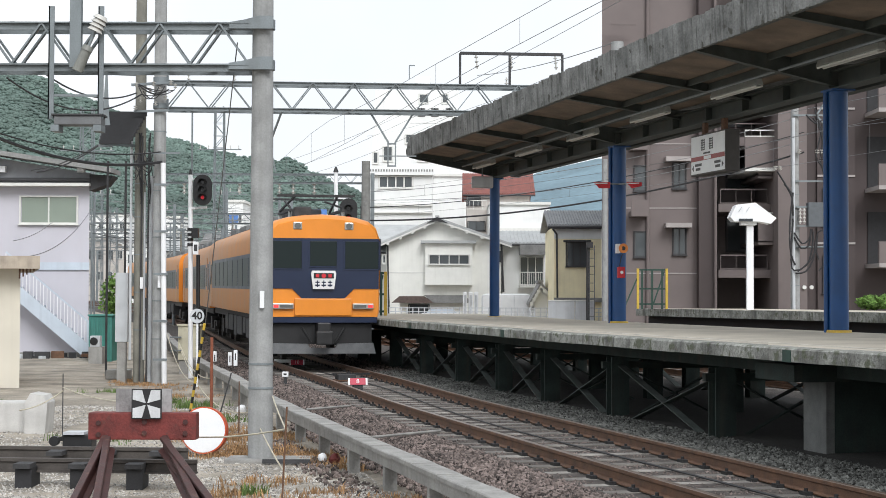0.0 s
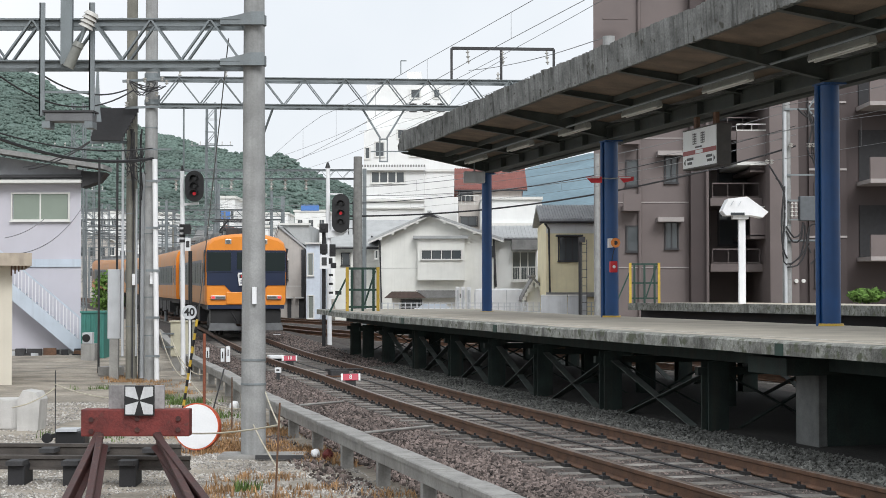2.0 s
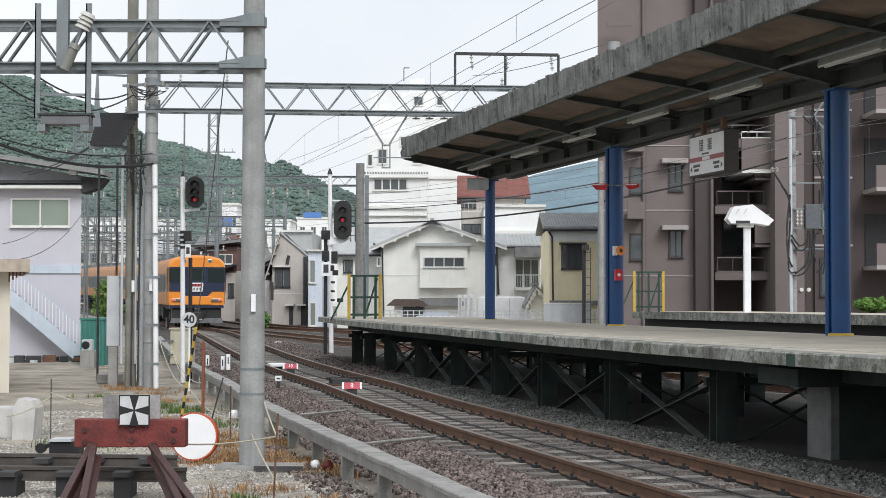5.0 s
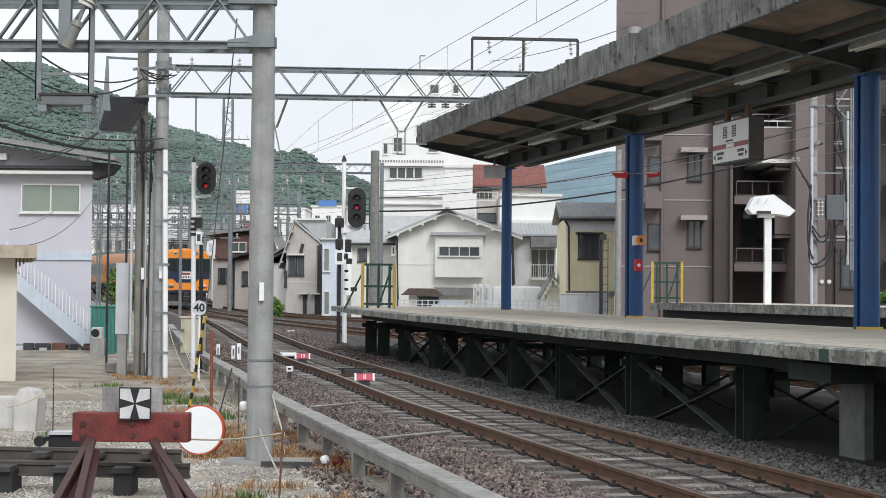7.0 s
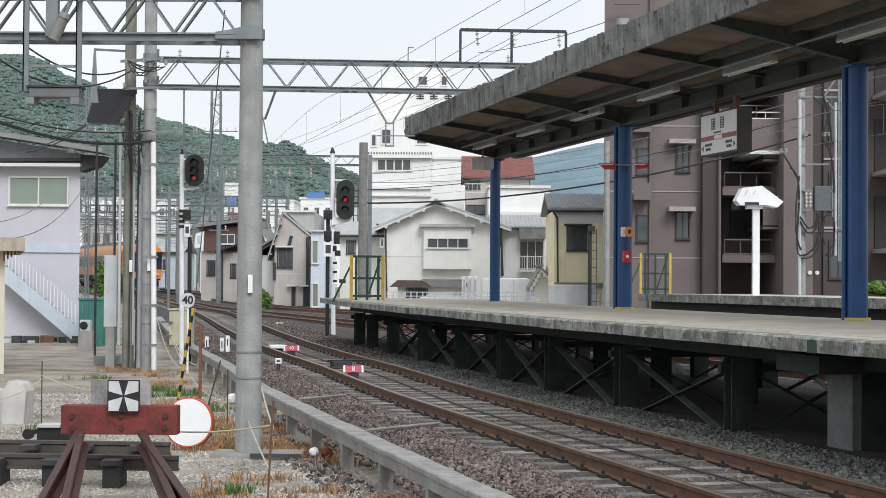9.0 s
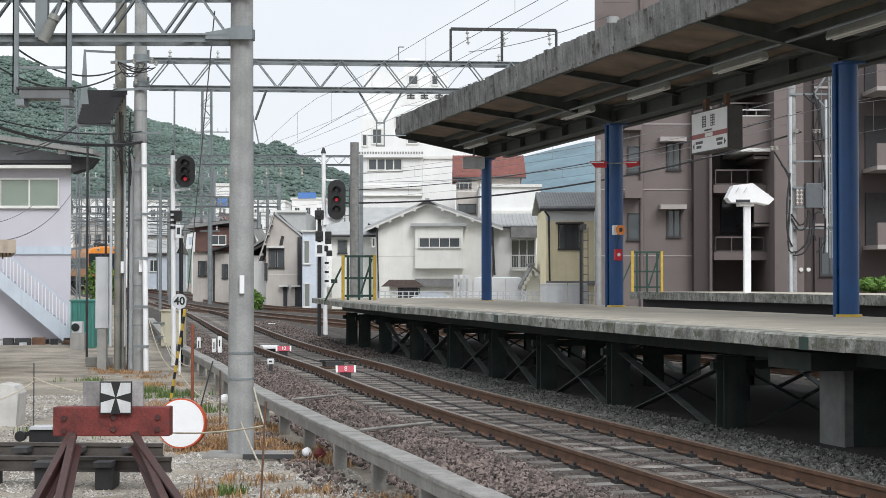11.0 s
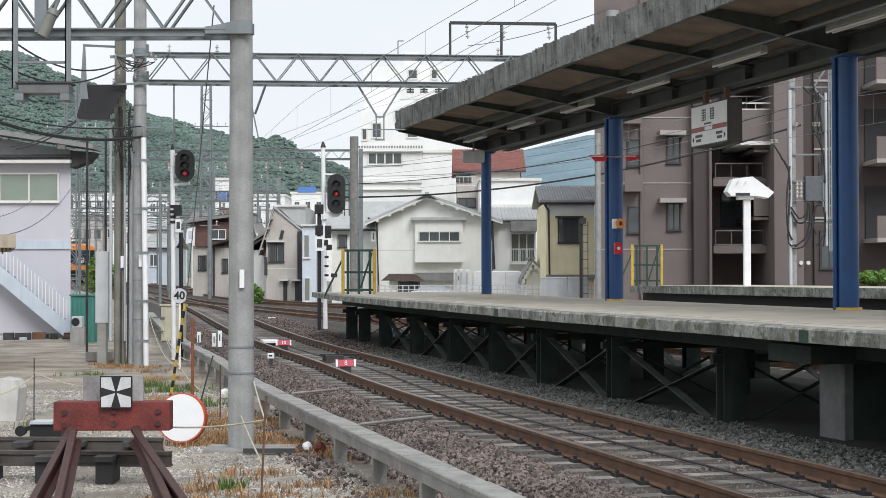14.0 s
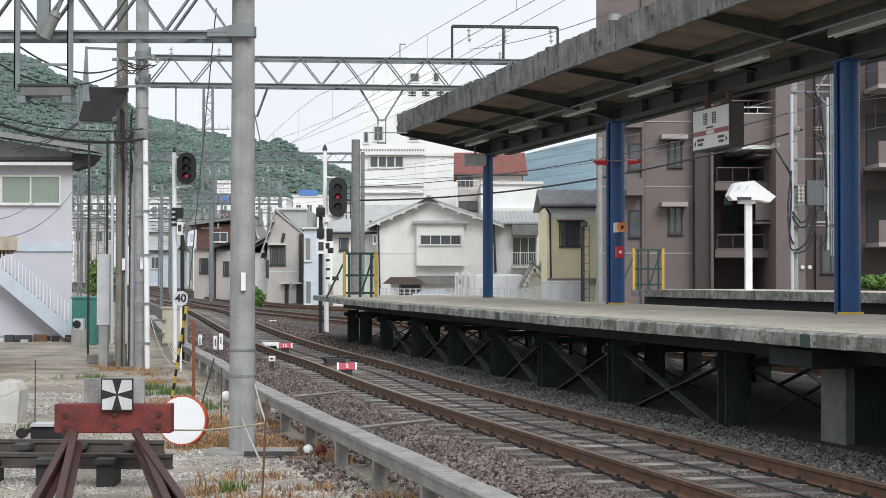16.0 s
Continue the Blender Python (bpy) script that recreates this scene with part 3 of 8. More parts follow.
        for y in (-0.05, 0.05):
            part("tube", tube(B(), (-0.93, y, -0.02), (0.93, y, -0.02), 0.018, seg=8), LAMP, lamp)


def build_name_sign():
    t = thing("station_sign", "white hanging station name sign with a red-brown band", "station sign")
    t.matrix_basis = UVM @ pose(27.4, -12.14, 4.03)
    FRAME = mat("sign_frame", (0.05, 0.045, 0.04), 0.5, vary=0.2, bump=0.05)
    PLATE = mat("sign_white", (0.74, 0.76, 0.76), 0.4, vary=0.04, bump=0.0)
    BAND = mat("sign_band", (0.28, 0.05, 0.045), 0.4, vary=0.08, bump=0.0)
    INK = mat("sign_ink", (0.06, 0.06, 0.06), 0.5, vary=0.1, bump=0.0)
    part("case", box(B(), -0.81, 0.81, -0.14, 0.14, 0.0, 0.77, bevel=0.012), FRAME, t, "dark box case")
    part("panel", box(B(), -0.785, 0.785, 0.141, 0.147, 0.03, 0.74), PLATE, t)
    part("band", box(B(), -0.785, 0.785, 0.148, 0.151, 0.27, 0.355), BAND, t, "red-brown band")
    part("centre_mark", box(B(), -0.17, 0.17, 0.152, 0.154, 0.28, 0.345), PLATE, t)
    for cx in (0.22, -0.16):        # two large written signs, as strokes
        bm = B()
        for k in range(5):
            box(bm, cx - 0.09, cx + 0.09, 0.148, 0.151, 0.46 + 0.045 * k, 0.478 + 0.045 * k)
        for k in range(3):
            box(bm, cx - 0.08 + 0.07 * k, cx - 0.06 + 0.07 * k, 0.148, 0.1515, 0.46, 0.67)
        part("written_sign", bm, INK, t, "plain dark strokes of writing")
    for x0, x1, z, h in ((-0.12, 0.2, 0.385, 0.03), (0.28, 0.6, 0.17, 0.05), (0.34, 0.56, 0.09, 0.05), (-0.6, -0.32, 0.17, 0.05), (-0.58, -0.36, 0.09, 0.05)):
        part("text_bar", box(B(), x0, x1, 0.148, 0.151, z, z + h), INK, t)
    for sx in (1, -1):
        part("arrow", prism(B(), [(sx * 0.74, 0.14), (sx * 0.66, 0.2), (sx * 0.66, 0.08)], 0.148, 0.151, "y"), INK, t)
    for x in (-0.45, 0.45):
        part("hanger", box(B(), x - 0.06, x + 0.06, -0.04, 0.04, 0.76, 1.0), RUST, t, "rusty hanger")


build_ground()
build_track(MAIN, "single railway track with rusty rails on wooden sleepers", 4.0, MAIN.length - 1, (18.0, 92.0))
build_track(LOOP, "railway track behind the platform with rusty rails", 4.0, LOOP.length - 1, (-2, -1))
build_track(FAR, "farther railway track with rusty rails", 4.0, FAR.length - 1, (-2, -1))
build_platform()
build_canopy()
build_name_sign()
build_trough()
stones("ballast", "loose brown and grey crushed stones between and beside the rails", MAIN,
       [(15, 30, -2.35, -0.95, -0.25, -0.19, 17000), (15, 30, -0.66, 0.66, -0.215, -0.215, 10500), (30, 46, -2.3, -0.95, -0.26, -0.2, 12500), (30, 46, -0.66, 0.66, -0.215, -0.215, 6000),
        (46, 75, -2.2, -0.95, -0.225, -0.225, 6000), (46, 75, -0.68, 0.68, -0.2, -0.2, 4000), (46, 75, 0.95, 2.3, -0.2, -0.2, 4500), (16, 34, -2.6, -2.1, -0.32, -0.24, 3000), (14, 32, -3.3, -2.85, -0.37, -0.36, 1300)], STONE, 1)
stones("grey_ballast", "loose grey crushed stones along the platform's foot", MAIN,
       [(14, 34, 0.95, 2.12, -0.18, -0.37, 20000), (34, 48, 0.95, 2.12, -0.17, -0.37, 10500)], STONE_GREY, 2)


# ---- poles, portals, signals ----
OLD_POLE = mat("old_pole", (0.205, 0.20, 0.172), 0.9, vary=0.25, scale=2, streak=0.5, bump=0.3)
INSULATOR = mat("pale_insulator", (0.50, 0.49, 0.46), 0.3, vary=0.1, bump=0)
WIRE = mat("grey_wire", (0.18, 0.185, 0.19), 0.6, vary=0.1, bump=0)
CABLE = mat("black_cable", (0.02, 0.02, 0.022), 0.6, vary=0.2, bump=0)
GREY_BOX = mat("grey_cabinet", (0.50, 0.52, 0.54), 0.6, vary=0.08, scale=3, bump=0.05, streak=0.2)
CREAM_BOX = mat("cream_cabinet", (0.58, 0.55, 0.42), 0.6, vary=0.08, scale=3, bump=0.05, streak=0.2)
SIGNAL_RED = mat("signal_red", (0.7, 0.02, 0.035), 0.3, vary=0, bump=0, emit=0.3)
DARK_LENS = glass_mat("dark_lens", (0.01, 0.01, 0.012), 0.2)


def build_pole(x, y, z1, r0, r1, label, material=None, z0=GZ - 0.08, bands=()):
    t = thing("concrete_pole", label, "pole", x, y, 0)
    part("shaft", tube(B(), (0, 0, z0), (0, 0, z1), r0, r1, 20), material or POLE_CONC, t, smooth=True)
    for z in bands:
        r = r0 + (r1 - r0) * (z - z0) / (z1 - z0)
        part("steel_band", tube(B(), (0, 0, z - 0.012), (0, 0, z + 0.012), r + 0.008, seg=20), STEEL, t)
    return t


def truss(parent, a, b, h, depth, n, w=0.06):
    """A lattice beam: four chords, the zigzags of both faces and the cross ties."""
    a, b = Vector(a), Vector(b)
    d = (b - a).normalized()
    side = Vector((-d.y, d.x, 0)) * depth / 2
    up = Vector((0, 0, h))
    for s in (-1, 1):
        for z in (0, 1):
            bm = bar(B(), a + side * s + up * z, b + side * s + up * z, w * 1.25, w * 0.25)
            bar(bm, a + side * s * 0.94 + up * z + Vector((0, 0, -w * 0.5)), b + side * s * 0.94 + up * z + Vector((0, 0, -w * 0.5)), w * 0.25, w * 1.25)
            part("chord", bm, STEEL, parent)
        for i in range(n):
            p, q, r = a.lerp(b, i / n), a.lerp(b, (i + 0.5) / n), a.lerp(b, (i + 1) / n)
            part("lattice_bar", bar(B(), p + side * s, q + side * s + up, w * 1.05, w * 0.3), STEEL, parent)
            part("lattice_bar", bar(B(), q + side * s + up, r + side * s, w * 1.05, w * 0.3), STEEL, parent)
    bm = B()
    for i in range(2 * n):
        p, q = a.lerp(b, i / (2 * n)), a.lerp(b, (i + 1) / (2 * n))
        k = 1 if i % 2 else -1
        for z in (0, 1):
            bar(bm, p + side * k + up * z, q - side * k + up * z, w * 0.5)
    part("cross_ties", bm, STEEL, parent)


def insulator(parent, a, b, r, n=5):
    a, b = Vector(a), Vector(b)
    bm = tube(B(), a, b, r * 0.35, seg=8)
    for i in range(n):
        p = a.lerp(b, (i + 0.5) / n)
        d = (b - a).normalized() * r * 0.25
        tube(bm, p - d, p + d, r, r * 0.7, seg=12)
    part("insulator", bm, INSULATOR, parent, "ribbed porcelain insulator", smooth=True)


def build_portals():
    build_pole(-2.369, 19.3, 7.2, 0.157, 0.122, "tall round grey concrete pole standing beside the buffer stop", bands=(0.55, 0.85))
    t = thing("near_portal", "grey galvanised lattice beam of a catenary portal", "catenary portal")
    z0 = 4.575
    truss(t, (-11.4, 19.3, z0), (-2.522, 19.3, z0), 0.52, 0.36, 12, 0.075)
    for z in (z0 - 0.04, z0 + 0.47):
        bm = prism(B(), [(-2.768, z - 0.02), (-2.222, z - 0.02), (-2.222, z + 0.14), (-2.389, z + 0.14), (-2.588, z + 0.09), (-2.768, z + 0.06)], 19.08, 19.12, "y")
        part("gusset_plate", bm, STEEL, t, "bolted steel gusset plate")
        part("pole_clamp", tube(B(), (-2.369, 19.3, z), (-2.369, 19.3, z + 0.12), 0.155, seg=20), STEEL, t)
    # hanging bracket with its trough
    DROP_GREY = mat("grey_insulator", (0.20, 0.205, 0.185), 0.5, vary=0.15, scale=6, bump=0.1)
    xa, xb = -4.947, -4.332
    for x in (xa, xb):
        bm = box(B(), x - 0.035, x + 0.035, 18.94, 18.96, 3.872, z0 + 0.7)
        box(bm, x - 0.035, x - 0.02, 18.94, 19.02, 3.872, z0 + 0.7)
        part("hanger_leg", bm, STEEL, t)
    part("hanger_tray", box(B(), xa + 0.05, xb + 0.02, 18.9, 19.15, 3.80, 3.91, bevel=0.01), SKIRT, t, "weathered grey trough across the hanging bracket")
    part("tray_lip", box(B(), xa + 0.02, xb + 0.04, 18.88, 19.17, 3.912, 3.934), UNDER, t)
    for x in (xa + 0.06, xb - 0.03):
        part("tray_block", box(B(), x - 0.05, x + 0.05, 18.9, 19.15, 3.72, 3.80), STEEL, t)
    part("hanger_tie", bar(B(), (xa, 18.97, 4.17), (xb, 18.97, 4.165), 0.03), STEEL, t)
    part("drop_post", box(B(), -4.665 - 0.07, -4.665 + 0.07, 19.0, 19.1, z0 - 0.05, z0 + 1.3), STEEL, t)
    part("cylinder_insulator", tube(B(), (-4.59, 18.80, 4.45), (-4.478, 18.80, 4.70), 0.068, 0.062, 16), DROP_GREY, t, "thick grey cylinder insulator", smooth=True)
    part("insulator_cap", tube(B(), (-4.478, 18.80, 4.70), (-4.452, 18.80, 4.76), 0.075, 0.055, 16), DROP_GREY, t, smooth=True)
    part("insulator_rod", tube(B(), (-4.452, 18.80, 4.76), (-4.36, 18.80, 4.97), 0.02, seg=8), STEEL, t)
    insulator(t, (-4.38, 18.80, 4.94), (-4.29, 18.80, 5.13), 0.1, 4)
    # the pair of poles with their gear
    build_pole(-7.475, 38.0, 8.9, 0.135, 0.128, "old weathered brown-grey concrete pole hung with cables", OLD_POLE, bands=(0.9, 1.8, 2.7, 3.6, 4.4))
    build_pole(-6.92, 37.5, 8.9, 0.155, 0.142, "round grey concrete pole beside the older pole", bands=(0.7, 1.6, 3.1, 4.2, 5.6))
    t = thing("middle_portal", "grey galvanised lattice beam of a catenary portal over the tracks", "catenary portal")
    z0 = 6.222
    a = Vector((-6.839, 38.0, z0))
    BD = Vector((0.996, 0.09, 0))
    b = a + BD * 10.95
    truss(t, a, b, 0.64, 0.45, 11, 0.07)
    build_pole(b.x, b.y, 8.0, 0.18, 0.15, "round concrete pole carrying the portal behind the canopy")
    zt = z0 + 0.64
    p = [a + BD * k for k in (7.06, 8.28, 9.58)]
    for q in p:
        part("top_post", bar(B(), (q.x, q.y, zt), (q.x, q.y, zt + 0.8), 0.06), UNDER, t, "thin brown steel post")
    part("top_rail", bar(B(), (p[0].x, p[0].y, zt + 0.8), (p[2].x, p[2].y, zt + 0.8), 0.07), UNDER, t)
    for k in (8.05, 8.9, 7.9 + 2.1, 10.9 - 0.1):
        q = a + BD * (k - 0.6)
        if q.x < p[2].x:
            insulator(t, (q.x, q.y, zt + 0.76), (q.x + 0.03, q.y, zt + 0.42), 0.05, 3)
    for k in (0.5, 1.6, 8.2):
        q = a + BD * k
        insulator(t, (q.x, q.y, zt + 0.03), (q.x, q.y, zt + 0.22), 0.05, 2)
    for z in (z0 - 0.12, z0 + 0.5):
        part("end_bracket", box(B(), a.x - 0.03, a.x + 0.09, 37.62, 37.66, z, z + 0.3), STEEL, t, "bolted steel end plate")
        part("pole_clamp", tube(B(), (-6.92, 37.5, z + 0.05), (-6.92, 37.5, z + 0.17), 0.17, seg=20), STEEL, t)
        part("clamp_arm", bar(B(), (-6.79, 37.56, z + 0.11), (a.x + 0.05, 37.72, z + 0.11), 0.07), STEEL, t)
    # the V-shaped hanger under the beam
    q0, q1, q2 = a + BD * 4.85, a + BD * 5.95, a + BD * 5.4
    bm = bar(B(), (q0.x, q0.y, z0), (q2.x - 0.08, q2.y, 5.451), 0.045)
    bar(bm, (q1.x, q1.y, z0), (q2.x + 0.08, q2.y, 5.451), 0.045)
    for z in (5.424, 4.884):
        bar(bm, (q2.x - 0.11, q2.y, z), (q2.x + 0.11, q2.y, z), 0.035)
    for d in (-0.09, 0.09):
        bar(bm, (q2.x + d, q2.y, 5.451), (q2.x + d, q2.y, 4.884), 0.03)
    bar(bm, (q2.x - 0.3, q2.y, 5.127), (q2.x + 0.6, q2.y, 5.127), 0.025)
    part("wire_hanger", bm, STEEL, t, "V-shaped steel hanger for the contact wire")
    q = a + BD * 2.75
    bm = bar(B(), (q.x, q.y, z0), (-4.41, 38.60, 5.51), 0.04)
    bar(bm, (-4.48, 38.60, 5.64), (-4.29, 38.60, 4.74), 0.03)
    part("wire_hanger", bm, STEEL, t)
    # tilted service platform under the poles
    s = thing("service_platform", "dark slatted service platform on the poles", "service platform")
    for k in range(9):
        bm = B()
        yk, zk = 36.4 + 0.17 * k, 5.257 + 0.0998 * k
        bar(bm, (-8.108 - 0.015 * k, yk, zk), (-7.393 + 0.013 * k, yk, zk), 0.13, 0.1)
        part("slat", bm, DARK, s)
    part("side_plate", prism(B(), [(-8.30, 5.2), (-7.96, 5.2), (-8.06, 6.0), (-8.10, 6.96), (-8.14, 6.96), (-8.20, 6.0)], 37.1, 37.14, "y"), STEEL, s, "tapered grey steel side plate")
    part("bracket", bar(B(), (-8.12, 37.12, 6.93), (-7.59, 38.00, 7.02), 0.05), STEEL, s)
    part("bracket", bar(B(), (-8.10, 36.50, 5.23), (-7.59, 38.00, 5.31), 0.06), STEEL, s)
    # cable gear between the poles
    g = thing("cable_fittings", "bundle of insulators and drooping cables on the pole heads", "cable fittings")
    for p, q, w in (((-7.57, 37.30, 6.69), (-6.58, 37.30, 6.75), 0.06), ((-7.51, 37.30, 6.06), (-6.67, 37.30, 6.09), 0.05), ((-7.17, 37.20, 5.07), (-6.40, 37.20, 5.07), 0.04)):
        part("cross_arm", bar(B(), p, q, w), STEEL, g)
    for x, y in ((205, 98), (236, 96), (268, 94), (222, 120), (203, 140), (214, 108), (229, 108), (247, 106), (258, 122), (240, 132), (212, 126), (276, 100)):
        insulator(g, (-10.055 + (x) * 0 + (x - 0) * 37.2 / 2900, 37.2, 1.68 + (492 - y) * 37.2 / 2900), (-10.055 + x * 37.2 / 2900, 37.2, 1.68 + (492 - y - 9) * 37.2 / 2900), 0.05, 2)
    rng = random.Random(8)
    bm = B()
    for k in range(7):
        x0, x1 = rng.uniform(203, 225), rng.uniform(245, 275)
        y0, y1 = rng.uniform(98, 122), rng.uniform(98, 118)
        wire(bm, sag((-10.028 + x0 * 37.1 / 2900, 37.1, 1.68 + (492 - y0) * 37.1 / 2900), (-10.028 + x1 * 37.1 / 2900, 37.1, 1.68 + (492 - y1) * 37.1 / 2900), rng.uniform(0.05, 0.32), 8), 0.012)
    for k in range(26):
        xa, ya = rng.uniform(198, 236), rng.uniform(222, 262)
        xb, yb = rng.uniform(198, 240), rng.uniform(224, 285)
        wire(bm, sag((-10.028 + xa * 37.1 / 2900, 37.1, 1.68 + (492 - ya) * 37.1 / 2900), (-10.028 + xb * 37.1 / 2900, 37.15, 1.68 + (492 - yb) * 37.1 / 2900), rng.uniform(0.05, 0.25), 6), 0.011)
    for k in range(3):
        x = rng.uniform(205, 230)
        wire(bm, [(-10.190 + (x + rng.uniform(-4, 4)) * 37.7 / 2900, 37.7, z) for z in (5.6, 5.0, 4.6, 4.2, 3.9)], 0.02)
    part("drooping_cable", bm, CABLE, g, "tangle of black cable")
    tagged(bpy.data.objects["drooping_cable"], kind="stuff")
    c = thing("conduit", "white vertical conduit pipe strapped to the pole", "conduit")
    part("pipe", tube(B(), (-6.721, 37.2, GZ), (-6.785, 37.2, 4.839), 0.062, seg=12), WHITE, c, smooth=True)
    for z in (0.2, 1.1, 2.2, 3.2, 4.3):
        part("strap", box(B(), -6.977, -6.644, 37.12, 37.14, z, z + 0.05), STEEL, c)
    for x, y0, y1, w in ((232, 270, 600, 10), (197, 205, 560, 5), (222, 300, 560, 4)):
        x = -10.244 + x * 37.9 / 2900
        solo("conduit", tube(B(), (x, 37.9, 1.68 + (492 - y1) * 37.9 / 2900 - 0.6), (x, 37.9, 1.68 + (492 - y0) * 37.9 / 2900), w * 37.9 / 5800, seg=8), GREY_BOX, "grey vertical conduit pipe on the pole", "conduit")
    for x, y0, y1 in ((217, 196, 649), (229, 200, 649)):
        x = -10.244 + x * 37.8 / 2900
        solo("cable_riser", tube(B(), (x, 37.8, 1.68 + (492 - y1) * 37.8 / 2900), (x + 0.03, 37.8, 1.68 + (492 - y0) * 37.8 / 2900), 0.02, seg=8), UNDER, "dark cable riser strapped behind the poles", "cable riser")
    for x in (155, 188):
        x = -11.082 + x * 41.0 / 2900
        solo("steel_post", tube(B(), (x, 41, GZ), (x, 41, 5.2), 0.03, seg=8), UNDER, "thin dark steel post beside the poles", "post")
    for r in ((-8.11, -7.81, 0.60, 2.27), (-7.11, -6.91, 0.29, 1.32)):
        x0, x1, z0, z1 = r
        t = thing("equipment_cabinet", "narrow light-grey steel cabinet beside the poles", "cabinet", (x0 + x1) / 2, 38.4, 0)
        w = (x1 - x0) / 2
        part("body", box(B(), -w, w, -0.1, 0.1, z0, z1, bevel=0.01), GREY_BOX, t)
        part("stand", box(B(), -w * 0.7, w * 0.7, -0.08, 0.08, GZ - 0.05, z0), CONCRETE, t)
    for x, y in ((220, 448), (252, 446), (432, 478)):
        yy = {220: 37.97, 252: 37.45, 432: 19.26}[x]
        s = yy / 2900
        k = 0.65 if x < 400 else 1.0
        X, Z = (x - 784) * s, 1.68 + (492 - y - 18) * s
        solo("pole_plate", box(B(), X - 4 * s * k, X + 4 * s * k, yy - 0.06 - (0.1 if x > 400 else 0.13), yy - (0.12 if x > 400 else 0.1), Z - 16 * s * k, Z + 16 * s * k), WHITE, "small white number plate with plain dark bars on a pole", "sign plate")
    # far portals and lattice masts of the yard
    t = thing("far_portal", "thin lattice beam of a farther catenary portal", "catenary portal")
    z0 = 6.490
    truss(t, (-12.335, 67, z0), (-3.604, 67, z0), 0.36, 0.4, 14, 0.05)
    for x in (-3.326, -12.289):
        part("leg", bar(B(), (x, 67.0, GZ), (x, 67.0, z0 + 0.4), 0.16), STEEL, t)
    for x in (472, 497, 535, 300, 400):
        x = -18.110 + x * 67 / 2900
        insulator(t, (x, 67, z0), (x, 67, z0 - 0.5), 0.1, 3)
    build_pole(-3.523, 65.5, 7.265, 0.2, 0.17, "grey concrete pole beside the cream house", mat("grey_pole", (0.2, 0.2, 0.19), 0.9, vary=0.2, streak=0.3))
    for y, xa, xb, zt, dep in ((100.0, -24, -10, 6.9, 0.45), (132.0, -44, -16, 7.2, 0.5), (150.0, -54, -20, 7.6, 0.5), (178, -70, -28, 7.8, 0.5)):
        t = thing("far_portal", "distant grey lattice portal over the curving tracks", "catenary portal", group="distant portals")
        truss(t, (xa, y, zt - 0.6), (xb, y, zt - 0.6), 0.6, dep, 12, 0.07)
        for x in (xa, xb):
            part("leg", bar(B(), (x, y, GZ), (x, y, zt + 0.8), 0.22), STEEL, t)
    for X, Y, H in ((-17.006, 118.0, 15.620), (-21.519, 95.0, 12.903), (-30.602, 140.0, 11), (-31.340, 150.0, 10)):
        t = thing("lattice_mast", "grey steel lattice mast above the tracks", "lattice mast", X, Y, 0, group="lattice masts")
        w = 0.42
        for sx in (-1, 1):
            for sy in (-1, 1):
                part("leg", bar(B(), (sx * w, sy * w, GZ), (sx * w * 0.75, sy * w * 0.75, H), 0.07), STEEL, t)
        bm = B()
        z = 0.0
        k = 1
        while z < H - 0.9:
            for sy in (-1, 1):
                bar(bm, (-k * w * 0.9, sy * w * 0.9, z), (k * w * 0.88, sy * w * 0.88, z + 0.9), 0.04)
                bar(bm, (-w, sy * w * 0.9, z), (w, sy * w * 0.9, z), 0.03)
            k = -k
            z += 0.9
        tagged(part("lacing", bm, STEEL, t), kind="stuff")
        for z in (H * 0.6, H * 0.8):
            bm = bar(B(), (-1.6, 0, z), (1.6, 0, z), 0.07)
            part("cross_arm", bm, STEEL, t)
            for x in (-1.4, -0.8, 0.8, 1.4):
                insulator(t, (x, 0, z), (x, 0, z + 0.3), 0.06, 2)


def yard_masts():
    rng = random.Random(31)
    for k in range(26):
        px = rng.choice([rng.uniform(128, 210), rng.uniform(265, 305), rng.uniform(335, 402), rng.uniform(452, 480)])
        y = rng.uniform(85, 210)
        x = (px - 784) * y / 2900
        h = rng.uniform(5.0, 9.5)
        t = thing("yard_mast", "thin grey steel mast with cross arms by the far tracks", "mast", x, y, 0, group="far yard masts")
        part("mast", tube(B(), (0, 0, GZ), (0, 0, h), rng.uniform(0.06, 0.14), seg=8), STEEL if rng.random() < 0.7 else OLD_POLE, t)
        for z in (h * 0.95, h * 0.8):
            w = rng.uniform(0.5, 1.5)
            part("cross_arm", bar(B(), (-w, 0, z), (w, 0, z), 0.06), STEEL, t)
        insulator(t, (-0.4, 0, h * 0.95), (-0.4, 0, h * 0.95 + 0.3), 0.07, 2)
        insulator(t, (0.4, 0, h * 0.8), (0.4, 0, h * 0.8 + 0.3), 0.07, 2)
    for k in range(34):
        y0, y1 = rng.uniform(80, 140), rng.uniform(120, 230)
        a = ((rng.uniform(100, 260) - 784) * y0 / 2900, y0, rng.uniform(4.5, 9))
        b = ((rng.uniform(330, 560) - 784) * y1 / 2900, y1, rng.uniform(5, 10))
        solo("cable", wire(B(), sag(a, b, rng.uniform(0.2, 0.9), 8), 0.010, 4), WIRE, "thin overhead wire above the far tracks", "cable")


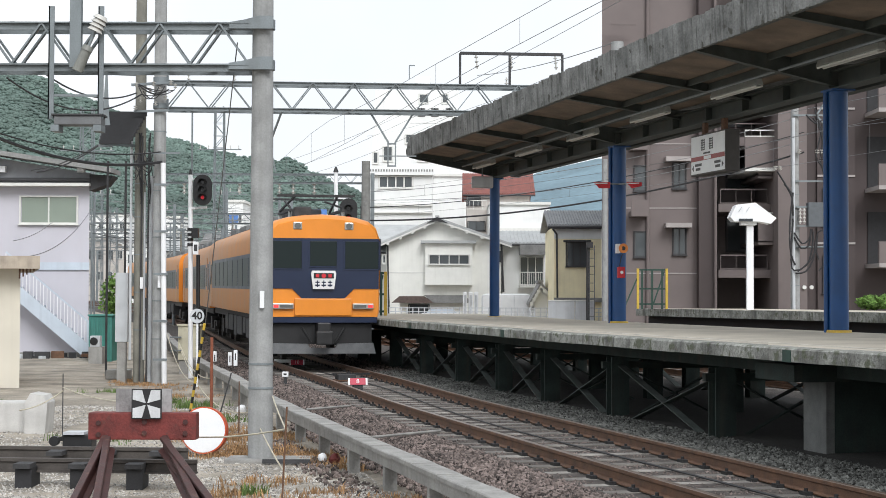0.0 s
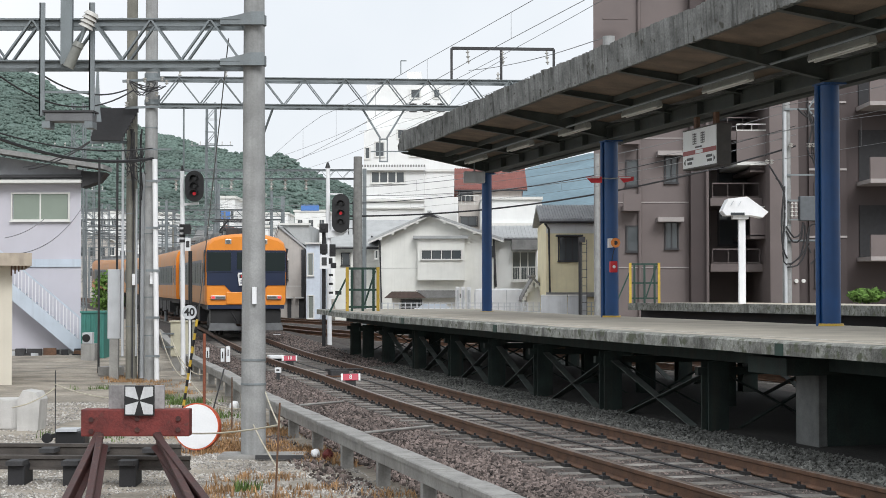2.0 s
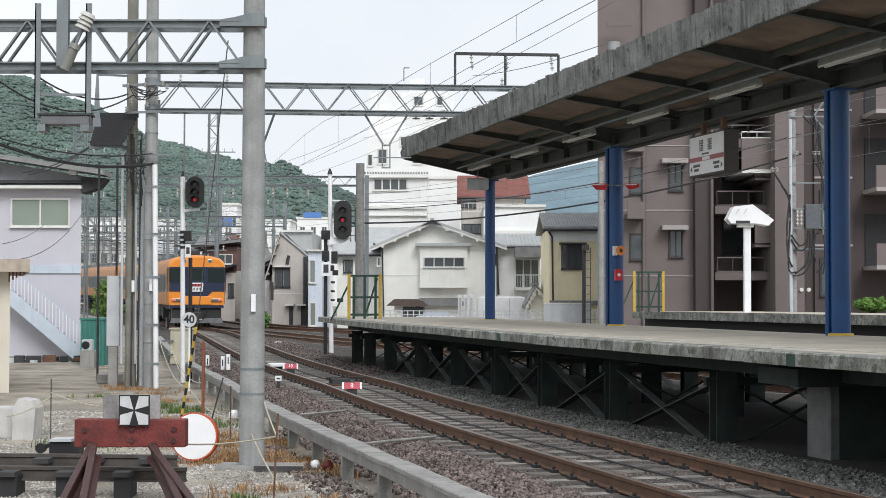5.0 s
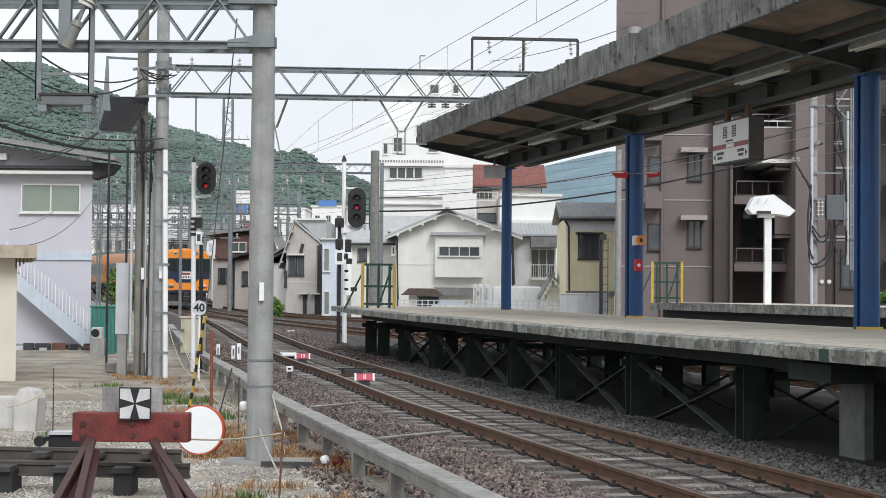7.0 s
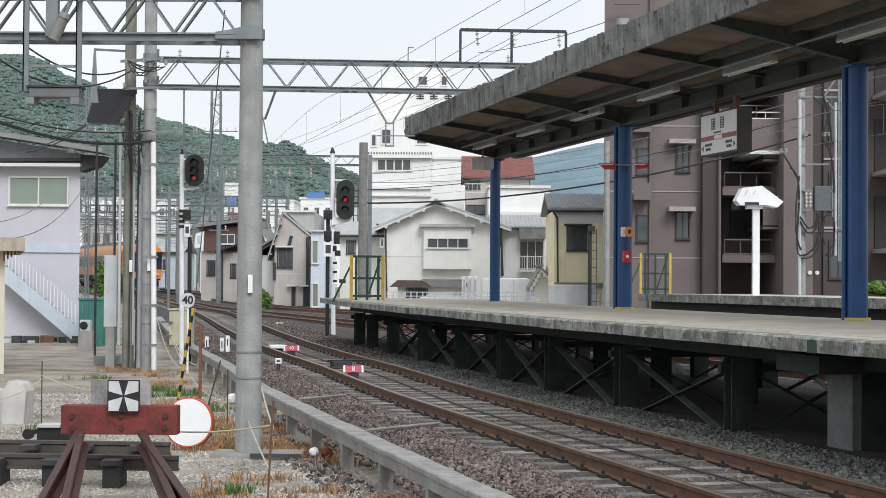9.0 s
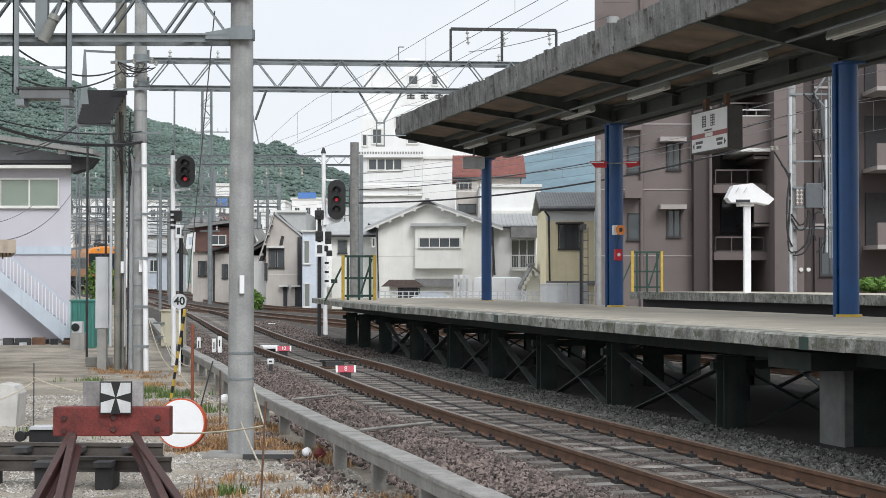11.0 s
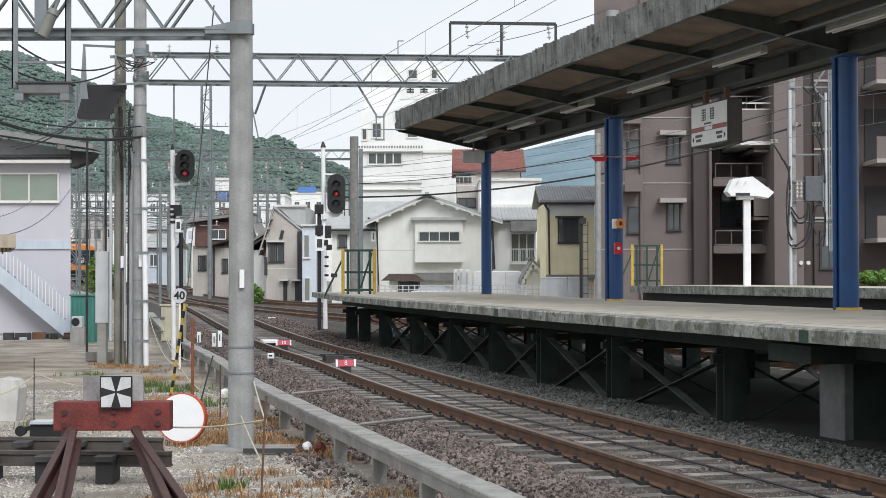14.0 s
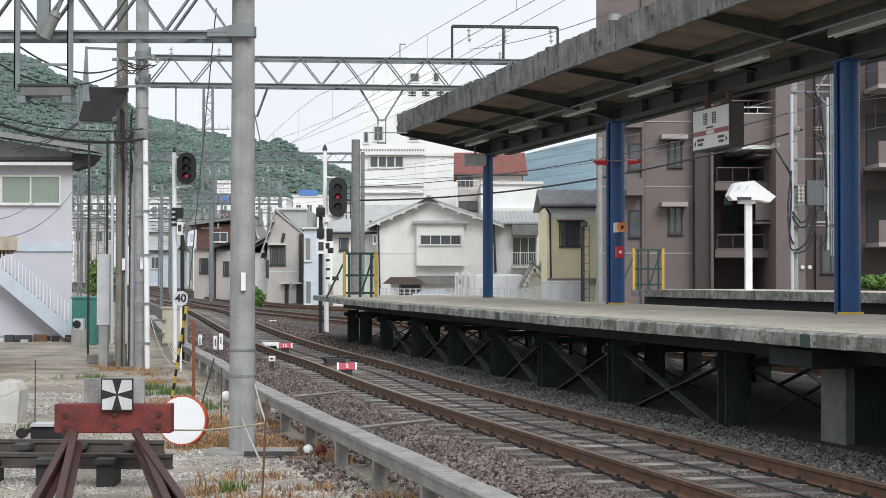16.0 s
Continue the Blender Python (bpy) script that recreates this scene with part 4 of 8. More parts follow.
def oval(bm, cx, cz, w, h, y0, y1, seg=12, mi=0):
    pts = []
    r = w / 2
    for k in range(seg + 1):
        a = math.pi * k / seg
        pts.append((cx + r * math.cos(a), cz + h / 2 - r + r * math.sin(a)))
    for k in range(seg + 1):
        a = math.pi + math.pi * k / seg
        pts.append((cx + r * math.cos(a), cz - h / 2 + r + r * math.sin(a)))
    return prism(bm, pts, y0, y1, "y", mi=mi)


def signal_head(t, cx, y, cz, w, h, lit):
    part("backboard", oval(B(), cx, cz, w, h, y, y + 0.03), BLACK, t, "black oval backboard", smooth=False)
    part("lamp_case", box(B(), cx - w * 0.26, cx + w * 0.26, y + 0.03, y + 0.25, cz - h * 0.36, cz + h * 0.36), BLACK, t)
    for i, k in enumerate((0.24, 0.0, -0.24)):
        z = cz + k * h
        on = i == lit
        part("lens", tube(B(), (cx, y - 0.006, z), (cx, y + 0.01, z), w * 0.095, seg=16), SIGNAL_RED if on else DARK_LENS, t, "lit red lens" if on else "dark lens")
        bm = B()
        n = 12
        r = w * 0.2
        for j in range(n):
            a0, a1 = math.radians(-10 + 200 * j / n), math.radians(-10 + 200 * (j + 1) / n)
            bar(bm, (cx + r * math.cos((a0 + a1) / 2), y, z + r * math.sin((a0 + a1) / 2)), (cx + r * math.cos((a0 + a1) / 2), y - 0.2, z + r * math.sin((a0 + a1) / 2)), r * 0.3, 0.012)
        part("hood", bm, BLACK, t, "black lamp hood")


def ladder(t, x, y, z0, z1, w=0.3):
    bm = B()
    for s in (-1, 1):
        bar(bm, (x + s * w / 2, y, z0), (x + s * w / 2, y, z1), 0.03)
    z = z0 + 0.2
    while z < z1:
        bar(bm, (x - w / 2, y, z), (x + w / 2, y, z), 0.02)
        z += 0.3
    part("ladder", bm, UNDER, t, "dark iron rung ladder")


def build_signals():
    t = thing("railway_signal", "white signal mast with a black three-lamp head showing red", "railway signal")
    x, y = -6.551, 40.0
    part("mast", tube(B(), (x, y, GZ), (-6.592, y, 4.773), 0.062, 0.055, 12), WHITE, t, smooth=True)
    part("cap", tube(B(), (-6.592, y, 4.773), (-6.592, y, 4.911), 0.05, 0.02, 10), BLACK, t)
    signal_head(t, -6.247, 39.75, 4.372, 0.47, 0.78, 2)
    part("arm", bar(B(), (-6.59, 40.00, 3.92), (-6.16, 39.90, 3.95), 0.06), WHITE, t)
    part("arm", bar(B(), (-6.59, 40.00, 4.66), (-6.23, 39.90, 4.65), 0.03), WHITE, t)
    for k in range(4):
        z = 1.68 + (492 - 368 - k * 9.2) * 40 / 2900
        part("black_band", tube(B(), (-6.584, y, z - 0.035), (-6.584, y, z + 0.035), 0.075, seg=12), BLACK, t)
    z = 3.308
    part("number_box", box(B(), -6.523, -6.358, 39.8, 40.0, 3.170, 3.419), BLACK, t)
    part("number_plate", box(B(), -6.482, -6.344, 39.78, 39.8, 2.756, 3.074), WHITE, t, "white plate with plain dark bars")
    part("plate_bars", box(B(), -6.454, -6.371, 39.775, 39.78, 2.839, 3.004), UNDER, t)
    part("wire_post", tube(B(), (-6.385, 40.1, GZ), (-6.399, 40.1, 2.756), 0.05, seg=8), BLACK, t)
    part("aerial_mast", tube(B(), (-6.575, y + 0.12, 4.6), (-6.575, y + 0.12, 6.5), 0.022, seg=8), STEEL, t, "thin grey mast above the signal")
    # speed sign
    s = thing("speed_sign", "round white speed sign reading 40 on a low mast", "speed sign", -5.772, 36.0, 0)
    part("post", tube(B(), (0, 0.03, GZ), (0, 0.03, 1.258), 0.025, seg=8), WHITE, s)
    part("disc", tube(B(), (0, 0, 1.258), (0, -0.02, 1.258), 0.165, seg=32), GREY_BOX, s)
    curve = bpy.data.curves.new("digits", "FONT")
    curve.body, curve.size, curve.align_x, curve.align_y, curve.extrude, curve.offset = "40", 0.24, "CENTER", "CENTER", 0.004, 0.006
    tmp = bpy.data.objects.new("tmp", curve)
    me = bpy.data.meshes.new_from_object(tmp)
    bpy.data.objects.remove(tmp)
    me.materials.append(BLACK)
    ob = new("digits", me)
    ob.parent, ob.matrix_basis = s, pose(0, -0.026, 1.258, 90)
    tagged(ob, "black figures 40")
    # tall signal at the platform end
    t = thing("railway_signal", "tall white signal mast with a black oval head showing red", "railway signal")
    y = 52.0
    part("mast", tube(B(), (-3.711, y, GZ), (-3.783, y, 5.809), 0.075, 0.065, 12), WHITE, t, smooth=True)
    part("cap", tube(B(), (-3.783, y, 5.773), (-3.783, y, 5.952), 0.09, 0.03, 10), BLACK, t)
    signal_head(t, -3.344, 51.7, 4.281, 0.57, 1.26, 1)
    part("arm", bar(B(), (-3.80, 52.00, 4.93), (-3.29, 51.90, 4.90), 0.05), WHITE, t)
    part("bracket", prism(B(), [(-3.783, 3.725), (-3.084, 3.725), (-3.299, 3.581), (-3.783, 3.474)], 51.85, 52.0, "y"), WHITE, t)
    ladder(t, -3.042, 52.2, 3.607, 4.688, 0.14)
    t = thing("shunting_signal", "cluster of small black signal lamps on a dark post", "railway signal")
    part("post", tube(B(), (-3.833, 51, GZ), (-3.833, 51, 3.826), 0.06, seg=10), BLACK, t)
    for i, r in enumerate(((-3.96, -3.69, 3.62, 3.91), (-3.94, -3.71, 2.95, 3.26), (-3.64, -3.45, 2.86, 3.25), (-3.73, -3.55, 2.63, 2.81), (-3.60, -3.43, 2.49, 2.66))):
        x0, x1, z0, z1 = r
        part("lamp_box", box(B(), x0, x1, 50.75, 50.95, z0, z1, bevel=0.02), BLACK, t)
        part("lens", tube(B(), ((x0 + x1) / 2, 50.74, (z0 + z1) / 2), ((x0 + x1) / 2, 50.72, (z0 + z1) / 2), 0.06, seg=12), DARK_LENS, t)
    x0, x1, z0, z1 = -3.94, -3.66, 2.47, 2.91
    part("plate", box(B(), x0, x1, 50.7, 50.72, z0, z1), WHITE, t, "white plate with plain dark bars")
    part("plate_bars", box(B(), x0 + 0.06, x1 - 0.06, 50.69, 50.7, z0 + 0.1, z1 - 0.08), UNDER, t)
    for k in range(6):
        z = 1.68 + (492 - 458 - k * 8) * 51 / 2900
        part("white_band", tube(B(), (-3.605, 51, z - 0.04), (-3.605, 51, z + 0.03), 0.065, seg=10), WHITE if k % 2 else BLACK, t)
    bm = box(B(), -3.464, -3.271, 50.9, 51.0, 1.645, 1.768)
    part("lamp_box", bm, BLACK, t)
    # mast with ladder behind the platform
    t = thing("signal_mast", "thin dark mast with a rung ladder behind the platform", "mast")
    part("mast", tube(B(), (4.899, 58, GZ), (4.899, 58, 3.681), 0.05, seg=10), BLACK, t)
    ladder(t, 5.059, 58.0, GZ, 3.621, 0.18)
    part("lamp_box", box(B(), 4.859, 5.079, 57.8, 58.0, 3.520, 3.721), BLACK, t)


build_portals()
yard_masts()
build_signals()


# ---- buildings ----
HOUSE_CREAM = mat("cream_render", (0.84, 0.84, 0.79), 0.85, vary=0.05, scale=1.5, bump=0.1, streak=0.1, streak_color=(0.35, 0.34, 0.3))
HOUSE_WHITE = mat("white_render", (0.76, 0.77, 0.76), 0.85, vary=0.05, scale=0.6, bump=0.1, streak=0.1, streak_color=(0.4, 0.4, 0.38))
HOUSE_YELLOW = mat("yellow_render", (0.86, 0.78, 0.53), 0.85, vary=0.08, scale=1.5, bump=0.1, streak=0.15, streak_color=(0.4, 0.36, 0.22))
HOUSE_BEIGE = mat("beige_render", (0.50, 0.465, 0.43), 0.85, vary=0.08, scale=1.5, bump=0.1, streak=0.15)
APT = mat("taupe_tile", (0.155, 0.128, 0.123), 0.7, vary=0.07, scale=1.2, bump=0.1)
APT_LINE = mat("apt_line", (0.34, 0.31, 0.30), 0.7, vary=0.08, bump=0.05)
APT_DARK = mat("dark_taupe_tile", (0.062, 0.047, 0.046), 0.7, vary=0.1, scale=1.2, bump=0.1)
PINKISH = mat("pale_lilac_siding", (0.52, 0.51, 0.56), 0.8, vary=0.04, scale=1.0, bump=0.1, streak=0.08, streak_color=(0.4, 0.38, 0.4))
PALE_BLUE = mat("pale_blue_paint", (0.50, 0.56, 0.63), 0.6, vary=0.06, scale=2, bump=0.05, streak=0.12)
TILE_GREY = mat("grey_roof_tile", (0.22, 0.22, 0.215), 0.75, vary=0.2, scale=2, bump=0.3, fine=12)
TILE_PALE = mat("pale_roof_sheet", (0.40, 0.41, 0.41), 0.7, vary=0.12, scale=2, bump=0.2, fine=12)
TILE_RED = mat("red_roof_tile", (0.23, 0.085, 0.07), 0.75, vary=0.2, scale=2, bump=0.3, fine=12)
TRIM = mat("pale_trim", (0.66, 0.66, 0.63), 0.6, vary=0.05, bump=0.02)
DARK_TRIM = mat("dark_trim", (0.035, 0.035, 0.038), 0.6, vary=0.2, bump=0.05)
CURTAIN_GLASS = glass_mat("curtained_glass", (0.22, 0.24, 0.22), 0.12)
GREEN_BLIND = mat("green_blind_glass", (0.235, 0.28, 0.235), 0.25, vary=0.06, scale=1.0, bump=0)
WIN_GLASS = glass_mat("house_glass", (0.07, 0.08, 0.085), 0.06)
TEAL = mat("teal_sheet", (0.05, 0.20, 0.17), 0.6, vary=0.15, scale=2, bump=0.1, streak=0.15)


def window(parent, y, r, panes=2, glass=None, frame_mat=None, sill=True, w=0.05):
    """A window in a wall that faces the viewer: set into a deep frame, with upright bars between its panes."""
    x0, x1, z0, z1 = r
    bm = B()
    loops = []
    for yy in (y - 0.07, y + 0.02):
        loops.append([bm.verts.new((a, yy, c)) for a, c in ((x0 - w, z0 - w), (x1 + w, z0 - w), (x1 + w, z1 + w), (x0 - w, z1 + w))])
        loops.append([bm.verts.new((a, yy, c)) for a, c in ((x0, z0), (x1, z0), (x1, z1), (x0, z1))])
    for p, q in ((0, 1), (1, 3), (3, 2), (2, 0)):
        for i in range(4):
            bm.faces.new((loops[p][i], loops[p][(i + 1) % 4], loops[q][(i + 1) % 4], loops[q][i]))
    win = part("window", bm, frame_mat or TRIM, parent)
    for i in range(1, panes):
        x = x0 + (x1 - x0) * i / panes
        part("mullion", box(B(), x - w * 0.5, x + w * 0.5, y - 0.05, y + 0.02, z0, z1), frame_mat or TRIM, win)
    for i in range(panes):
        a, b = x0 + (x1 - x0) * i / panes + w * 0.5, x0 + (x1 - x0) * (i + 1) / panes - w * 0.5
        part("pane", box(B(), a, b, y - 0.025 - 0.012 * (i % 2), y - 0.012 - 0.012 * (i % 2), z0, z1), glass or WIN_GLASS, win)
    if sill:
        part("sill", box(B(), x0 - 0.08, x1 + 0.08, y - 0.12, y, z0 - w - 0.04, z0 - w), frame_mat or TRIM, win)
    return win


def walls(t, x0, x1, y, depth, z1, m, z0=GZ - 0.05):
    return part("wall", box(B(), x0, x1, y, y + depth, z0, z1), m, t)


def gable(t, x0, x1, y, depth, ze, zr, m_wall, m_roof, over=0.5, xr=None, th=0.14):
    """A pitched roof with its gable to the viewer."""
    xr = (x0 + x1) / 2 if xr is None else xr
    part("gable_wall", prism(B(), [(x0, ze), (x1, ze), (xr, zr)], y, y + depth, "y"), m_wall, t)
    for xe in (x0, x1):
        k = (zr - ze) / abs(xr - xe)
        s = 1 if xe > xr else -1
        xo, zo = xe + s * over, ze - k * over
        part("roof", prism(B(), [(xr, zr + 0.02), (xr, zr + 0.02 + th), (xo, zo + 0.02 + th), (xo, zo + 0.02)], y - over, y + depth + over, "y"), m_roof, t)
        part("barge_board", prism(B(), [(xr, zr - 0.1), (xr, zr + 0.01), (xo, zo + 0.01), (xo, zo - 0.1)], y - over - 0.03, y - over + 0.02, "y"), TRIM, t)
        n = 5
        for i in range(1, n):
            f = i / n
            bx, bz = xr + (xo - xr) * f, zr + (zo - zr) * f
            part("rafter_end", box(B(), bx - 0.08, bx + 0.08, y - over - 0.06, y - 0.02, bz - 0.2, bz - 0.02), TRIM, t)
    part("ridge", box(B(), xr - 0.12, xr + 0.12, y - over - 0.02, y + depth + over, zr + th, zr + th + 0.12), m_roof, t)


def eaves(t, x0, x1, y, depth, ze, zr, m_roof, over=0.5, ribs=0):
    """A pitched roof whose eaves face the viewer."""
    k = (zr - ze) / (depth / 2)
    for s, y0 in ((1, y), (-1, y + depth)):
        ym = y + depth / 2
        yo = y0 - s * over
        part("roof", prism(B(), [(ym, zr), (ym, zr + 0.14), (yo, ze - k * over + 0.14), (yo, ze - k * over)], x0 - over, x1 + over, "x"), m_roof, t)
    part("gutter", tube(B(), (x0 - over, y - over - 0.04, ze - k * over + 0.02), (x1 + over, y - over - 0.04, ze - k * over + 0.02), 0.06, seg=8), DARK_TRIM, t)
    if ribs:
        bm = B()
        for i in range(ribs):
            x = x0 - over + (x1 - x0 + 2 * over) * (i + 0.5) / ribs
            bar(bm, (x, y - over, ze - k * over + 0.16), (x, y + depth / 2, zr + 0.16), 0.07, 0.05)
        tagged(part("tile_ribs", bm, m_roof, t), kind="stuff")


def railing(t, x0, x1, y, z0, z1, step=0.13, m=None, name="railing"):
    m = m or TRIM
    rl = new(name)
    rl.parent = t
    part("top_rail", bar(B(), (x0, y, z1), (x1, y, z1), 0.05), m, rl)
    part("bottom_rail", bar(B(), (x0, y, z0 + 0.04), (x1, y, z0 + 0.04), 0.04), m, rl)
    n = max(2, int(abs(x1 - x0) / step))
    me = finish("baluster", bar(B(), (0, 0, 0), (0, 0, z1 - z0), 0.022), m)
    for i in range(n + 1):
        ob = new("baluster", me)
        ob.parent, ob.location = rl, (x0 + (x1 - x0) * i / n, y, z0)


def cream_house():
    t = thing("house", "cream rendered two-storey house with a low gable and pale roof", "house")
    Y = 95.0
    x0, x1, ze = -3.865, 2.817, 4.957
    x1b = 2.882
    walls(t, x0, x1b, Y, 9, ze, HOUSE_CREAM)
    gable(t, x0, x1b, Y, 9, ze, 6.269, HOUSE_CREAM, TILE_PALE, 0.6, xr=-0.884)
    # lower wing with its eaves to the viewer
    w0 = -6.555
    walls(t, w0, x0, 97.0, 7, 4.490, HOUSE_CREAM)
    eaves(t, w0, x0 + 1.6, 97.0, 6, 4.624, 6.097, TILE_PALE, 0.5)
    part("bay", box(B(), -1.572, 1.179, Y - 0.6, Y, 2.466, 4.891), HOUSE_CREAM, t, "cream projecting bay")
    part("bay_roof", box(B(), -1.834, 1.376, Y - 0.85, Y, 4.891, 5.055), TILE_PALE, t)
    window(t, Y - 0.6, (-1.34, 0.98, 3.71, 4.20), 4, WIN_GLASS)
    window(t, Y, (-4.06, -3.93, 3.78, 4.20), 1)
    window(t, Y, (2.69, 2.92, 3.91, 4.43), 1, WIN_GLASS, DARK_TRIM)
    window(t, 97.0, (-6.15, -5.69, 3.42, 4.09), 1, WIN_GLASS, DARK_TRIM)
    window(t, 97.0, (-5.02, -4.75, 3.42, 4.26), 1, WIN_GLASS, DARK_TRIM)
    part("drain_pipe", wire(B(), [(-4.31, 94.80, 5.05), (-3.79, 94.80, 4.75), (-3.69, 94.80, 0.77)], 0.06, 6), DARK_TRIM, t, "dark drain pipe")
    part("drain_pipe", wire(B(), [(2.88, 94.80, 4.88), (3.01, 94.80, 2.07)], 0.06, 6), DARK_TRIM, t)
    part("vent", prism(B(), [(-1.507, 6.072), (-0.884, 6.433), (-0.262, 6.072), (-0.884, 6.203)], Y - 0.7, Y - 0.64, "y"), DARK_TRIM, t, "dark crest under the ridge")
    part("wall_line", box(B(), x0, -1.572, Y - 0.02, Y, 3.154, 3.203), TRIM, t)
    # lean-to roofs before it
    s = thing("lean_to", "low shed with a brown and grey pitched roof before the house", "shed")
    part("wall", box(B(), -2.917, 0.652, 90, 93, GZ, 1.494), HOUSE_CREAM, s)
    part("roof", prism(B(), [(-3.351, 1.432), (-2.917, 1.804), (-1.583, 1.804), (-0.993, 1.432)], 89.4, 93.2, "y"), mat("brown_roof", (0.11, 0.08, 0.07), 0.8, vary=0.2, bump=0.2), s)
    part("roof", prism(B(), [(-0.993, 1.432), (-1.583, 1.866), (0.652, 1.866), (1.179, 1.432)], 89.4, 93.2, "y"), TILE_GREY, s)
    window(s, 90.0, (-2.39, -1.30, 0.87, 1.31), 4, WIN_GLASS, DARK_TRIM)
    # neighbour with a balcony
    h = thing("house", "white two-storey house with a balcony and a pale roof", "house")
    Y = 98.0
    walls(h, 3.041, 5.609, Y, 8, 4.925, HOUSE_WHITE)
    eaves(h, 2.838, 6.014, Y, 7, 5.026, 5.771, TILE_PALE, 0.5, 18)
    window(h, Y, (4.12, 5.51, 2.49, 4.18), 3, WIN_GLASS)
    part("awning", box(B(), 4.055, 5.609, Y - 0.9, Y, 4.316, 4.925), TILE_GREY, h, "grey window awning")
    part("balcony_floor", box(B(), 4.055, 5.609, Y - 1.0, Y, 2.356, 2.491), TRIM, h)
    railing(h, 4.088, 5.575, Y - 0.95, 2.491, 3.268)
    # small gabled shed and pale panels beside the platform
    g = thing("shed", "small grey gabled shed beside pale fence panels", "shed")
    walls(g, 4.082, 4.992, 80, 3, 1.790, HOUSE_WHITE)
    gable(g, 4.082, 4.992, 80, 3, 1.790, 2.342, HOUSE_WHITE, TILE_GREY, 0.25, xr=4.386)


def tank_row():
    for k, (x0, x1) in enumerate(((803, 812), (813, 822), (823, 832))):
        t = thing("boiler_tank", "white upright tank cabinet beside the platform fence", "tank", group="white tank cabinets")
        xa, xb = (x0 - 784) * 84 / 2900, (x1 - 784) * 84 / 2900
        part("body", box(B(), xa + 0.02, xb - 0.02, 84, 84.5, GZ, 2.028, bevel=0.05), WHITE, t)
        part("pipe", tube(B(), ((xa + xb) / 2, 83.95, GZ), ((xa + xb) / 2, 83.95, 1.854), 0.05, seg=8), GREY_BOX, t)
    t = thing("covered_van", "white covered vehicle body parked behind the platform", "vehicle")
    part("cover", box(B(), 1.545, 4.064, 83, 85, GZ + 0.3, 1.938, bevel=0.25), WHITE, t, smooth=True)
    part("seam", box(B(), 3.176, 3.205, 82.98, 83.0, GZ + 0.5, 1.852), GREY_BOX, t)
    for x in (850, 910):
        X = (x - 784) * 83 / 2900
        part("wheel", tube(B(), (X, 83.0, GZ + 0.3), (X, 83.3, GZ + 0.3), 0.32, seg=16), DARK, t)
    t = thing("car", "pale blue-white car parked below the lean-to roof", "car")
    part("body", box(B(), -1.660, 0.474, 85.8, 87.2, GZ + 0.25, 0.909, bevel=0.12), WHITE, t, smooth=True)
    part("cabin", prism(B(), [(-1.364, 0.909), (-1.186, 1.117), (0.030, 1.117), (0.267, 0.909)], 85.9, 87.1, "y"), PALE_BLUE, t)
    for x in (742, 786):
        X = (x - 784) * 86 / 2900
        part("wheel", tube(B(), (X, 85.75, GZ + 0.3), (X, 86.0, GZ + 0.3), 0.3, seg=16), DARK, t)
    f = thing("fence", "long grey wire and post fence behind the platform", "fence")
    n = 40
    x0, x1 = -2.780, 7.596
    for i in range(n + 1):
        x = x0 + (x1 - x0) * i / n
        part("post", bar(B(), (x, 72, GZ), (x, 72, 1.283), 0.05), GREY_BOX, f)
    for z in (1.258, 1.084, 0.886):
        part("rail", bar(B(), (x0, 72, z), (x1, 72, z), 0.035), GREY_BOX, f)
    for r in ((4.18, 5.33, 0.76, 1.58), (5.36, 6.18, 0.76, 1.58)):
        x0, x1, z0, z1 = r
        q = thing("sheet_fence", "pale grey sheet fence panel behind the platform", "fence panel", group="pale fence panels")
        part("sheet", box(B(), x0, x1, 70, 70.06, GZ, z1), GREY_BOX, q)
        part("top_rail", box(B(), x0, x1, 69.97, 70.09, z1, z1 + 0.05), TRIM, q)


TILE_LIGHT = mat("light_roof_tile", (0.30, 0.31, 0.32), 0.7, vary=0.2, scale=3, bump=0.2)


def yellow_house():
    t = thing("house", "pale yellow rendered house with a grey tiled roof", "house")
    Y = 75.0
    x0, x1 = 4.732, 6.956
    walls(t, x0, x1, Y, 7, 5.044, HOUSE_YELLOW)
    part("upper_band", box(B(), x0 + 0.01, x1, Y - 0.03, Y, 4.474, 4.992), HOUSE_WHITE, t)
    eaves(t, x0, x1, Y, 6, 5.044, 5.795, TILE_LIGHT, 0.3, 22)
    window(t, Y, (5.33, 6.26, 3.23, 4.29), 3, WIN_GLASS, DARK_TRIM)
    part("awning", box(B(), 5.172, 6.413, Y - 0.6, Y, 4.319, 4.396), DARK_TRIM, t)
    part("drain_pipe", wire(B(), [(4.65, 74.50, 4.92), (4.85, 74.80, 4.67), (4.90, 74.80, 0.96)], 0.05, 6), DARK_TRIM, t)
    part("lower_band", box(B(), x0, x1, Y - 0.25, Y, 1.525, 1.732), TILE_GREY, t)
    build_pole(5.900, 62.0, 7.074, 0.12, 0.10, "grey utility pole beside the yellow house")


